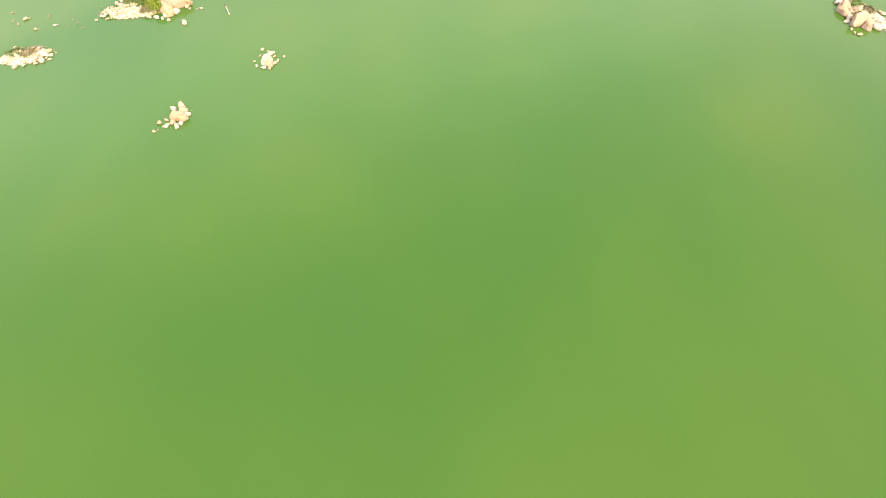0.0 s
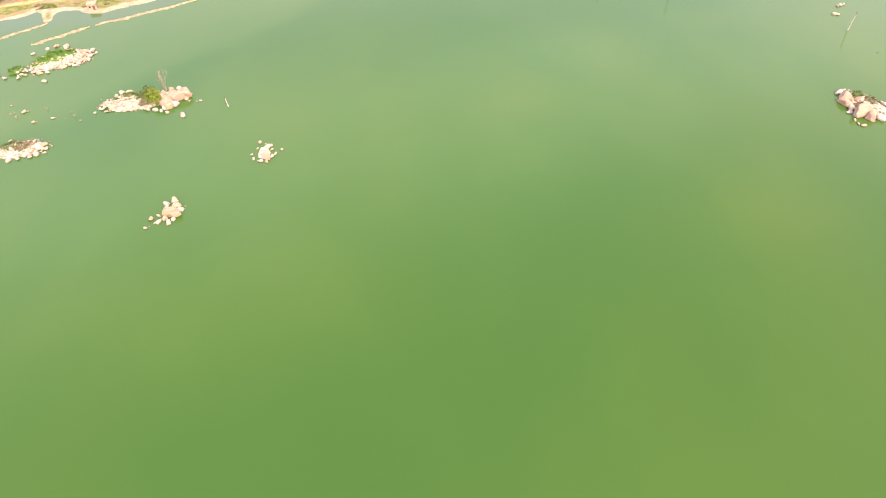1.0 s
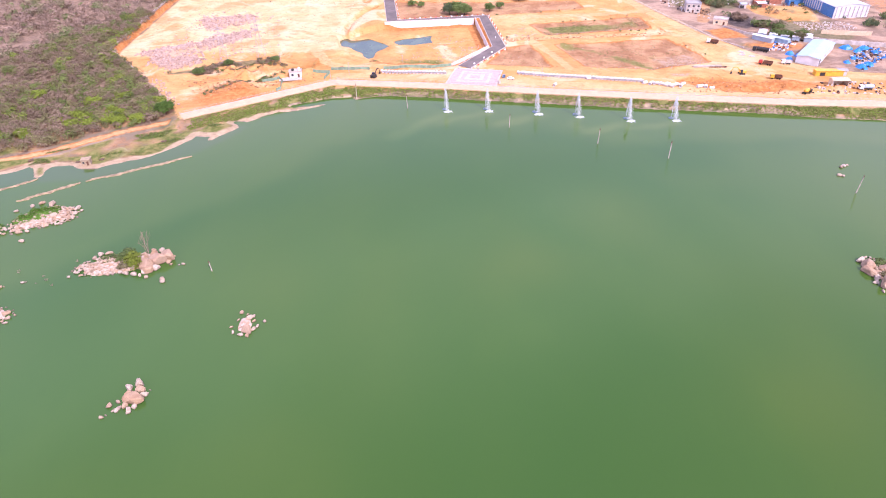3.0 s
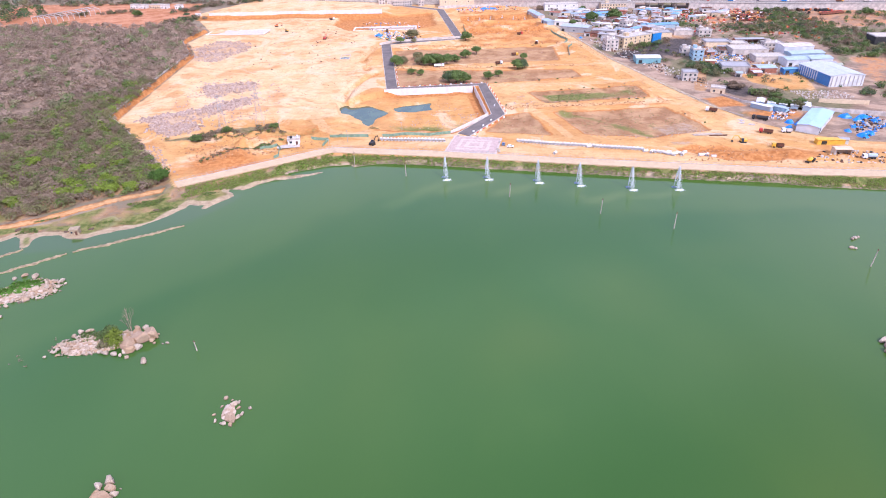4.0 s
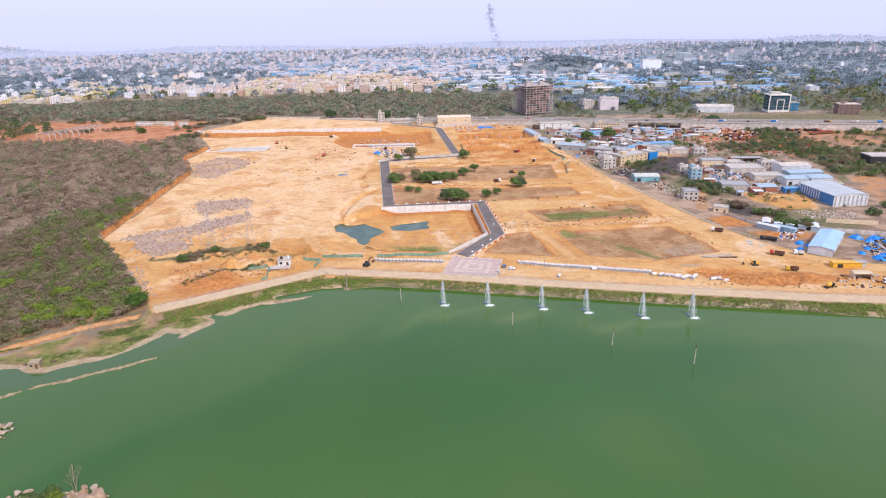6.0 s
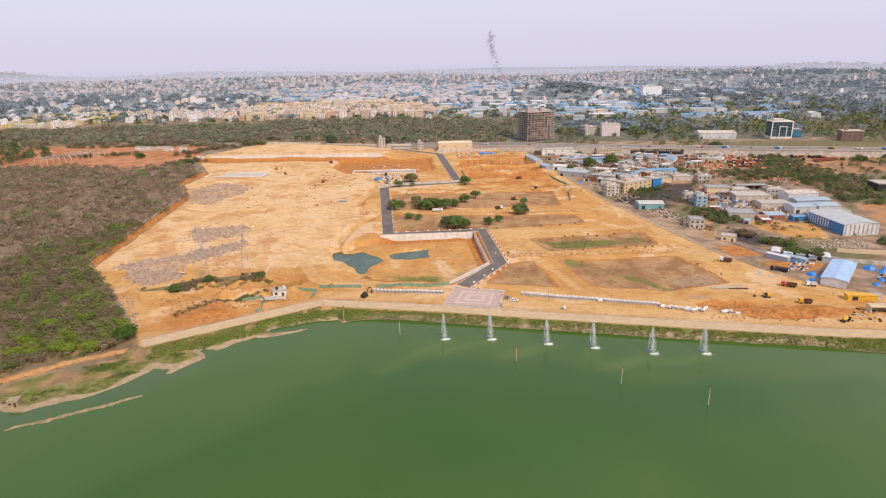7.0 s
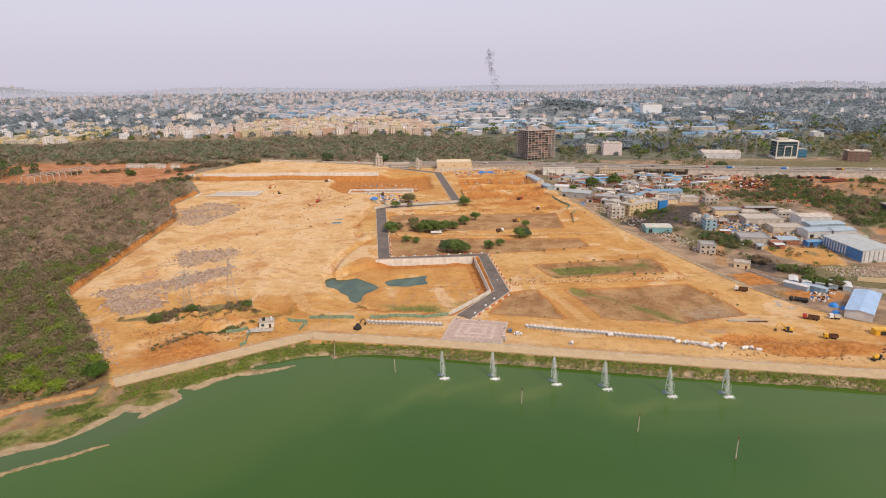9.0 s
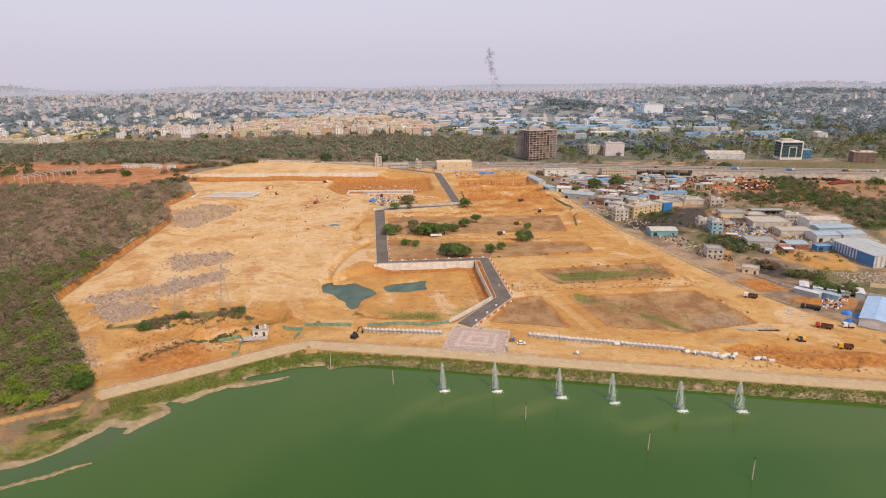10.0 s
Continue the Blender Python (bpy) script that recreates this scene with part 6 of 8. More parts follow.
for poly, cnt in (([(-145, 335), (-100, 356), (-75, 372), (-110, 392), (-165, 372)], 420), ([(140, 330), (195, 322), (200, 342), (150, 358)], 160), ([(45, 430), (165, 440), (170, 446), (46, 440)], 260), ([(-40, 552), (118, 546), (118, 556), (-38, 562)], 300), ([(-45, 634), (120, 640), (120, 650), (-40, 646)], 300), ([(120, 690), (136, 690), (160, 570), (150, 570)], 200)):
    rocks_field("rubble", poly, cnt, 0.3, 1.0, "loose stones and clods on the churned earth", mat=CLOD)

wood("scrub", [(-183, 380), (-164, 379), (-143, 389), (-110, 401), (-114, 409), (-155, 399)], 190, [DRY, OLIVE, GREEN], [5, 3, 1], 1.4, 40, 0.34, "low olive and brown scrub along a ditch", 0.5, keep=lambda x, y: wobble(x, y, 8, 2) > -0.35)
wood("scrub", [(-146, 342), (-128, 350), (-110, 368), (-112, 374), (-131, 357), (-146, 348)], 80, [DRY, OLIVE, GREEN], [3, 4, 2], 0.9, 26, 0.26, "thin weeds along a trench between the spoil heaps", 0.45)

# ---- buildings ----
WIN = Mesh()
WIN.box(0, 0.02, 0, 1.5, 0.12, 1.4, 0, 0)
WIN.box(0, -0.05, -0.12, 1.8, 0.22, 0.12, 0, 1)
WIN.box(0, -0.05, 1.4, 1.9, 0.4, 0.1, 0, 1)
WIN_ME = WIN.data("window", [WINDOW_DARK, CONCRETE])
DOOR = Mesh()
DOOR.box(0, 0.02, 0, 1.3, 0.14, 2.2)
DOOR_ME = DOOR.data("door", [RUST])


def building(x, y, w, d, storeys, rot, wall, label, name="house", group="", floor=3.2, z=None, sides="sw", bays=3.4, category="house", roof=None, head=True, win=True):
    """A flat-roofed block: walls, roof slab with parapet, stair head, windows on the sides named (s, e, w, n)."""
    if z is None:
        z = level(x, y)
    ob = thing(name, x, y, z, rot, label, category, group)
    h = storeys * floor
    m = Mesh()
    m.box(0, 0, -0.6, w, d, h + 0.6)
    for s in range(1, storeys):
        m.box(0, 0, s * floor - 0.12, w + 0.25, d + 0.25, 0.2)
    part("wall", m, wall, ob)
    m = Mesh()
    m.box(0, 0, h, w + 0.5, d + 0.5, 0.22)
    for bx, by, sx, sy in ((0, d / 2 + .1, w + .5, .22), (0, -d / 2 - .1, w + .5, .22), (w / 2 + .1, 0, .22, d), (-w / 2 - .1, 0, .22, d)):
        m.box(bx, by, h + 0.2, sx, sy, 0.8)
    rf = part("roof", m, roof or CONCRETE, ob)
    if head and w > 7:
        m = Mesh()
        m.box(-w * 0.22, d * 0.12, h + 0.2, min(4, w * .3), min(4, d * .35), 2.4)
        m.box(-w * 0.22, d * 0.12, h + 2.6, min(4.6, w * .34), min(4.6, d * .4), 0.18)
        part("stair_head", m, wall, rf)
        m = Mesh()
        m.tube((w * 0.25, d * 0.1, h + 0.2), (w * 0.25, d * 0.1, h + 1.9), 0.75, 10)
        part("water_tank", m, DARK_P if rot % 2 > 1 else WHITE_P, rf)
    if win:
        for side in sides:
            span, off, r = {"s": (w, d / 2, 0), "e": (d, w / 2, 90), "n": (w, d / 2, 180), "w": (d, w / 2, 270)}[side]
            n = max(1, int(span / bays))
            for s in range(storeys):
                for i in range(n):
                    u = (i + 0.5) / n * span - span / 2
                    a = radians(r)
                    px, py = u * math.cos(a) + off * math.sin(a), u * math.sin(a) - off * math.cos(a)
                    if s == 0 and i == n // 2 and side == "s":
                        part("door", DOOR_ME, None, ob, at=pose(px, py, 0, 0, 0, r))
                    else:
                        part("window", WIN_ME, None, ob, at=pose(px, py, s * floor + 1.0, 0, 0, r))
    return ob


def shed(x, y, w, d, h, rot, wall, roof, label, rise=1.2, name="shed", group="sheds", z=None, open_front=False, strips=0, category="shed"):
    """A sheet-metal shed with its ridge along its length w."""
    if z is None:
        z = level(x, y)
    ob = thing(name, x, y, z, rot, label, category, group)
    m = Mesh()
    if open_front:
        m.box(0, d / 2 - .1, -0.4, w, 0.2, h + 0.4)
        m.box(-w / 2 + .1, 0, -0.4, 0.2, d, h + 0.4)
        m.box(w / 2 - .1, 0, -0.4, 0.2, d, h + 0.4)
    else:
        m.box(0, 0, -0.4, w, d, h + 0.4)
    for sx in (-1, 1):
        m.add([(sx * w / 2, -d / 2, h), (sx * w / 2, d / 2, h), (sx * w / 2, 0, h + rise)], [(0, 1, 2) if sx > 0 else (2, 1, 0)])
    part("wall", m, wall, ob)
    m = Mesh()
    m.gable(w, d, h + 0.02, rise, 0.12, 0.45)
    rf = part("roof", m, roof, ob)
    m = Mesh()
    m.box(0, 0, h + rise + 0.05, w + 0.8, 0.5, 0.14)
    part("ridge_cap", m, roof, rf)
    for i in range(max(2, int(w / 6))):
        q = -w / 2 + w * (i + 0.5) / max(2, int(w / 6))
        if strips:
            s = Mesh()
            s.box(q, -d / 2 - 0.05, 0.4, w / max(2, int(w / 6)) * 0.45, 0.12, h - 0.6)
            part("cladding_strip", s, WHITE_SHEET, ob)
        elif not open_front and i % 2 == 0:
            s = Mesh()
            s.box(q, -d / 2 - 0.03, 0.1 if i == 0 else 1.4, 3.0 if i == 0 else 1.6, 0.1, min(3.0, h * .7) if i == 0 else 1.1)
            part("door" if i == 0 else "window", s, DARK_P if i == 0 else WINDOW_DARK, ob)
    if open_front:
        for i in range(int(w / 5) + 1):
            s = Mesh()
            s.box(-w / 2 + 0.2 + i * (w - 0.4) / int(w / 5), -d / 2 + 0.1, -0.4, 0.25, 0.25, h + 0.4)
            part("post", s, STEEL, ob)
    return ob


# compound with the blue-roofed shed
shed(241, 386.3, 41, 13, 4.2, 50.4, WHITE_SHEET, corrugated("sky_blue_sheet", (0.36, 0.53, 0.74), 0.05, 0.4, 1.2), "long shed with a clean pale blue sheet roof", 1.0)
shed(307.5, 491, 42, 27, 8.0, 94, WHITE_SHEET, corrugated("pale_grey_sheet", (0.46, 0.49, 0.47), 0.15), "big factory shed with white and blue ribbed walls", 1.6)
ob = bpy.data.objects.get("shed.001")
side = Mesh()
side.box(0, 13.6, 0, 41, 0.14, 7.6)
part("side_cladding", side, BLUE_SHEET, ob, "deep blue ribbed cladding")
for i in range(9):
    side = Mesh()
    side.box(-4 + i * 2.9, 13.75, 1, 1.2, 0.1, 6.6)
    part("cladding_strip", side, WHITE_SHEET, ob)
for i in range(8):
    side = Mesh()
    side.box(-21.1, -11.8 + i * 3.4, 0.2, 0.14, 0.9, 7.6)
    part("cladding_strip", side, STEEL, ob)
shed(320, 574, 27, 16, 8.5, 3, WHITE_SHEET, PALE, "tall white ribbed shed beside the scrub", 1.2, strips=1)
shed(320, 556, 30, 12, 6, 4, PALEBLUE_ROOF, PALEBLUE_ROOF, "pale blue sheet-roofed workshop", 1.0)
shed(303, 539, 20, 14, 5.5, 4, WHITE_SHEET, PALEBLUE_ROOF, "pale blue sheet-roofed workshop", 1.2)
shed(323, 539, 19, 14, 5.5, 4, WHITE_SHEET, PALEBLUE_ROOF, "pale blue sheet-roofed workshop", 1.2)
shed(317, 526.5, 30, 5, 4, 5, GREY_ROOF, GREY_ROOF, "low grey sheet-roofed lean-to", 0.6, open_front=True)
shed(314, 519, 38, 6, 4.2, 5, CONCRETE, corrugated("olive_sheet", (0.36, 0.38, 0.26), 0.2), "low olive sheet-roofed lean-to", 0.6)
shed(286, 512, 12, 6, 4, 5, BLUE_SHEET, BLUE_ROOF, "blue lean-to beside the big shed", 0.6)
shed(270, 521, 15, 13, 4, -3, BRICK, PALEBLUE_ROOF, "brick workshop under a light blue sheet roof", 0.9)
building(289, 556, 27, 15, 1, -3, PALE, "long low whitewashed workshop with a blue fascia", "workshop", floor=4, head=False, win=False)
building(247, 527, 22, 17, 1, -12, CONCRETE, "grey flat-roofed workshop among scrap", "workshop", floor=4.2, head=False, win=False, roof=GREY_ROOF)
building(284, 588, 32, 20, 1, -4, PALE, "flat-roofed unfinished concrete workshop", "workshop", floor=4.2, head=False, win=False)
building(311, 598, 17, 12, 2, -4, PALE, "cream two-storey block beside the workshop", "house", floor=3)
shed(303, 628, 28, 8, 4, -2, BRICK, GREY_ROOF, "long dark open-fronted shed", 0.6, open_front=True)
building(268, 620, 24, 14, 1, -4, CREAM, "cream workshop with a green door", "workshop", floor=4.4, head=False, win=False, roof=GREY_ROOF)
building(285, 612, 16, 12, 1, -4, RUST, "rust-stained low workshop in the yard", "workshop", floor=3.6, head=False, win=False)
building(229, 566, 9, 13, 3, -6, BLUE_WALL, "tall narrow house painted sky blue", "house", sides="sw", floor=3.1)
building(226, 583, 10, 10, 2, -6, PALE, "unfinished cream house behind the blue one", "house")
building(199, 499, 11, 10, 2, -10, CONCRETE, "small grey house beside the scrap yard", "house", sides="se", roof=GREY_ROOF, head=False)
building(208, 462, 10, 6.5, 1, -25, CREAM, "cream flat-roofed site office beside the track", "office", floor=3.6, head=False, category="office")
shed(183, 560, 21, 14, 4.6, -4, corrugated("teal_sheet", (0.20, 0.40, 0.42), 0.15), corrugated("cream_sheet", (0.56, 0.55, 0.46), 0.12), "teal-walled shed under a cream sheet roof", 1.2)
building(163, 612, 12, 11, 3, 6, PALE, "raw white three-storey block with open bays", "house", sides="sw")
building(189, 629, 37, 13, 3, 30, YELLOW_WALL, "long ochre three-storey building with rows of small windows", "apartment_block", sides="swe", category="building", bays=5.5)
building(212, 641, 12, 12, 3, 30, plain("cobalt_render", (0.03, 0.2, 0.5), 0.6), "bright blue end block of the ochre building", "apartment_block", win=False, category="building", head=False)
building(155, 843, 42, 13, 2, -3, WHITEWASH, "long plain white warehouse block", "warehouse", floor=3.6, sides="s", bays=9, category="warehouse", head=False)
building(222, 846, 32, 14, 2, 0, CREAM, "cream two-storey school-like building", "building", sides="s", category="building")
shed(148, 704, 30, 17, 5.5, -28, GREY_ROOF, corrugated("grey_teal_sheet", (0.38, 0.43, 0.42), 0.2), "wide grey-green sheet-roofed shed", 1.0)
shed(139, 742, 15, 11, 4.5, -20, WHITEWASH, WHITE_SHEET, "white gabled shed among the shacks", 1.5)
shed(124, 748, 17, 9, 4, -75, PALEBLUE_ROOF, PALEBLUE_ROOF, "pale blue-grey sheet shed along the wall", 0.9)
shed(117, 800, 44, 8, 4, -80, PALE, PALEBLUE_ROOF, "long narrow pale sheet-roofed shed along the wall", 0.8)
shed(208, 690, 46, 6, 3.5, 48, WHITEWASH, GREY_ROOF, "long narrow whitewashed row under sheet roofing", 0.8)
shed(176, 690, 24, 11, 4, -30, CONCRETE, GREY_ROOF, "grey sheet-roofed godown beside the lane", 0.8)
shed(244, 712, 34, 12, 4, 6, PALEBLUE_ROOF, BLUE_ROOF, "low blue sheet-roofed workshop", 0.8)
shed(192, 795, 36, 10, 4, 3, PALE, BLUE_ROOF, "long low godown with a blue roof", 0.8)
building(231, 668, 16, 12, 1, 0, CREAM, "cream single-storey workshop beside the lane", "workshop", floor=4.4, head=False, win=False, roof=GREY_ROOF)
building(254, 676, 20, 14, 1, -2, PALE, "cream flat-roofed house beside the scrub", "house", floor=4, win=False)
building(272, 664, 13, 11, 2, -4, PALE, "white two-storey house with a terrace", "house")
building(207, 720, 18, 8, 2, 48, PALE, "white house beside the lane", "house")
shed(226, 700, 16, 9, 4, 45, BRICK, GREY_ROOF, "brick shed with a grey sheet roof", 0.8)
building(437, 612, 46, 18, 1, -6, DARK_P, "long dark-roofed factory hall at the edge of the scrub", "factory", floor=7, head=False, category="factory", win=False)
building(548, 700, 40, 26, 2, -4, plain("teal_slate", (0.10, 0.20, 0.22), 0.7), "dark teal industrial block", "factory", floor=6, head=False, category="factory")

# irregular roofs of the scrap yards and shacks
ROOFS = [GREY_ROOF, PALEBLUE_ROOF, WHITE_SHEET, BRICK, RUST, PALE, GREY_ROOF, CONCRETE, GREY_ROOF, BLUE_ROOF]
rs = random.Random(21)
shack_area = [(140, 868), (143, 760), (152, 690), (168, 650), (214, 652), (262, 735), (330, 775), (360, 800), (345, 810), (250, 835), (240, 820), (150, 832)]
pts = scatter(shack_area, 120, np.random.default_rng(3))
for x, y in pts:
    w, d = rs.uniform(6, 15), rs.uniform(5, 10)
    shed(x, y, w, d, rs.uniform(2.6, 4.2), rs.choice((-30, 45, 5, 60, 0)) + rs.uniform(-6, 6), rs.choice((PALE, BRICK, CONCRETE, CREAM, WHITEWASH)), rs.choice(ROOFS),
         "small shack with patched sheet roofing", 0.6, "shack", "shacks below the highway", category="shack")
pts = scatter([(232, 500), (262, 505), (262, 560), (300, 600), (262, 610), (236, 560)], 16, np.random.default_rng(5))
for x, y in pts:
    shed(x, y, rs.uniform(4, 8), rs.uniform(4, 6), rs.uniform(2.4, 3.4), rs.uniform(-15, 15), rs.choice((PALE, CONCRETE, BRICK)), rs.choice(ROOFS), "small scrap-yard shack with sheet roofing", 0.5, "shack", "scrap-yard shacks", category="shack")


def junk(name, poly, count, mats, lo, hi, label, seed):
    rn = np.random.default_rng(seed)
    pts = scatter(poly, count, rn)
    z = height(pts[:, 0], pts[:, 1])
    m = Mesh()
    for (x, y), h in zip(pts, z):
        m.box(x, y, h - 0.1, rn.uniform(lo, hi), rn.uniform(lo, hi) * 0.8, rn.uniform(lo, hi) * 0.6, rn.uniform(0, 180), int(rn.integers(len(mats))), rn.uniform(0.6, 1.0))
    solid(name, m, mats, label, "scrap", "stuff")


junk("scrap", [(236, 530), (262, 535), (275, 575), (262, 605), (240, 575)], 420, [PALE, CONCRETE, WHITE_P, YELLOW, RUST, TARP], 0.5, 2.0, "sorted scrap and rubbish heaps on the yard", 1)
junk("scrap", [(150, 660), (170, 560), (190, 500), (205, 475), (212, 490), (196, 545), (180, 640)], 420, [RUST, CONCRETE, PALE, DARK_P], 0.5, 1.8, "scattered scrap beside the boundary wall", 2)
junk("scrap", [(150, 850), (160, 690), (215, 660), (300, 770), (340, 805), (250, 830)], 900, [RUST, CONCRETE, PALE, BRICK, DARK_P, PALEBLUE_ROOF], 0.6, 2.6, "dense clutter between the shacks", 3)
junk("scrap", [(225, 395), (245, 415), (235, 425), (215, 400)], 90, [WHITE_P, PALE, TARP, RUST], 0.6, 2.0, "stacked materials beside the blue shed", 4)
junk("scrap", [(255, 355), (290, 385), (285, 405), (262, 385)], 240, [RUST, DARK_P, CONCRETE, TARP, PALE], 0.5, 2.0, "heaped building materials behind the blue shed", 5)
junk("scrap", [(205, 322), (250, 318), (255, 335), (225, 342)], 120, [CONCRETE, RUST, PALE, DARK_P], 0.4, 1.6, "scattered materials by the batching yard", 6)
junk("scrap", [(20, 870), (100, 885), (105, 850), (24, 838)], 120, [PALE, RUST, TARP, CONCRETE, RED_P], 0.6, 2.2, "building materials behind the foundation pits", 7)
junk("scrap", [(-70, 685), (-50, 668), (-20, 690), (-35, 720), (-75, 730)], 170, [TARP, PALE, GREEN_NET, RUST, WHITE_P], 0.6, 2.4, "site materials and tarpaulins behind the road bend", 8)
junk("scrap", [(-190, 560), (-110, 560), (-60, 760), (-200, 790)], 90, [RUST, BRICK, BARK, CONCRETE, RUBBLE], 0.5, 1.8, "dark spoil and steel scattered on the yard", 9)
junk("scrap", [(260, 440), (300, 440), (300, 460), (262, 462)], 300, [PALE, RUBBLE, CONCRETE], 0.4, 1.3, "pale heap of broken stone beside the big shed", 10)


# parked lorries of the truck yard
def lorry(x, y, rot, col, label="lorry parked in the dusty truck yard", bed=RUST, length=8.5, group="lorries in the truck yard", z=None, name="lorry", kind="open"):
    ob = thing(name, x, y, level(x, y) if z is None else z, rot, label, "lorry", group)
    m = Mesh()
    m.box(length / 2 - 1.1, 0, 0.7, 2.1, 2.4, 2.0, 0, 0, 0.93)
    cab = part("cab", m, col, ob)
    m = Mesh()
    m.box(length / 2 - 0.04, 0, 1.6, 0.1, 2.0, 0.8)
    part("windscreen", m, WINDOW_DARK, cab)
    m = Mesh()
    if kind == "tank":
        m.tube((-length / 2, 0, 1.9), (length / 2 - 2.6, 0, 1.9), 1.15, 14)
    else:
        L = length - 2.6
        cx = -length / 2 + L / 2
        m.box(cx, 0, 0.95, L, 2.4, 0.2)
        for sx, sy, px, py in ((L, 0.12, cx, 1.15), (L, 0.12, cx, -1.15), (0.12, 2.3, cx - L / 2, 0), (0.12, 2.3, cx + L / 2, 0)):
            m.box(px, py, 1.1, sx, sy, 1.3)
    part("bed" if kind != "tank" else "tank", m, bed, ob)
    m = Mesh()
    m.box(-0.2, 0, 0.6, length - 0.6, 1.0, 0.3)
    part("chassis", m, DARK_P, ob)
    for wx in (length / 2 - 1.2, -length / 2 + 1.2, -length / 2 + 2.6):
        for s in (-1, 1):
            m = Mesh()
            m.tube((wx, s * 0.85, 0.5), (wx, s * 1.2, 0.5), 0.5, 10)
            part("wheel", m, RUBBER, ob)
    return ob


for i, (x, y) in enumerate(scatter([(330, 740), (372, 725), (395, 760), (380, 800), (345, 790)], 26, np.random.default_rng(8))):
    lorry(x, y, rs.choice((70, 75, 160)), rs.choice((ORANGE_P, RED_P, YELLOW, WHITE_P)), bed=rs.choice((RUST, BRICK, DARK_P)))
for i in range(9):
    lorry(448 + i * 3.6, 765 + 1.0 * i, 80, RED_P if i % 3 else ORANGE_P, "red lorry in a parked row", BRICK, group="row of red lorries")
for i, (x, y) in enumerate(scatter([(420, 770), (445, 760), (480, 790), (430, 800)], 12, np.random.default_rng(9))):
    lorry(x, y, rs.choice((70, 10)), rs.choice((ORANGE_P, RED_P, DARK_P)), bed=rs.choice((RUST, DARK_P)))


# ---- highway on its embankment ----
HIGHWAY = [(-420, 1030, 8.5), (-330, 1000, 9), (-170, 962, 9.5), (-50, 936, 10.5), (60, 906, 13), (120, 884, 15), (170, 870, 15), (252, 850, 15), (316, 838, 15), (360, 829, 15), (440, 812, 15), (530, 797, 15), (760, 780, 14), (1300, 760, 12)]


def highway():
    ob = new("highway")
    tagged(ob, "dual carriageway on a pale walled embankment with a short bridge", "highway", kind="structure")

    def zat(x, y):
        k = min(range(len(HIGHWAY) - 1), key=lambda i: abs((HIGHWAY[i][0] + HIGHWAY[i + 1][0]) / 2 - x))
        a, b = HIGHWAY[k], HIGHWAY[k + 1]
        t = max(0, min(1, (x - a[0]) / (b[0] - a[0])))
        return a[2] + (b[2] - a[2]) * t
    flat = [(x, y) for x, y, z in HIGHWAY]
    m = Mesh()
    ribbon(m, flat, 12, -12, lambda x, y: zat(x, y), 0, 0.9)
    part("deck", m, ASPHALT, ob)
    for a, b in ((12.3, 11.8), (-11.8, -12.3), (0.3, -0.3)):
        m = Mesh()
        ribbon(m, flat, a, b, lambda x, y: zat(x, y) + 0.95, 0, 1.9)
        part("parapet", m, CONCRETE, ob)
    for seg in (flat[:8], flat[8:]):
        m = Mesh()
        ribbon(m, seg, 11.7, -11.7, lambda x, y: zat(x, y) - 0.6, 0, 14)
        part("embankment", m, PALE, ob, "pale precast retaining wall")
    for x, y in ((268, 847), (284, 844), (300, 841)):
        for o in (-8, 0, 8):
            m = Mesh()
            m.box(x, y + o, 5, 1.6, 1.6, 9.2, -12)
            part("pier", m, CONCRETE, ob)
    m = Mesh()
    for x, y, r in walk_line(flat, 30, 10):
        z = zat(x, y)
        m.tube((x, y, z), (x, y, z + 9), 0.12, 5)
        m.tube((x - 1.6, y - 1, z + 9), (x + 1.6, y + 1, z + 9), 0.07, 4)
    part("lamp_posts", m, STEEL, ob)["kind"] = "stuff"
    for i, (x, y, r) in enumerate(walk_line(offset_line(flat, -5), 31, 7)[:44]):
        if rs.random() < 0.75:
            c = rs.choice((WHITE_P, YELLOW, RED_P, DARK_P, WHITE_P))
            if rs.random() < 0.35:
                lorry(x, y, r, c, "lorry driving on the highway", rs.choice((RUST, TARP, PALE)), group="traffic on the highway", z=zat(x, y))
            else:
                car(x, y, zat(x, y), r, c, "car on the highway", "traffic on the highway")


CAR_PARTS = {}


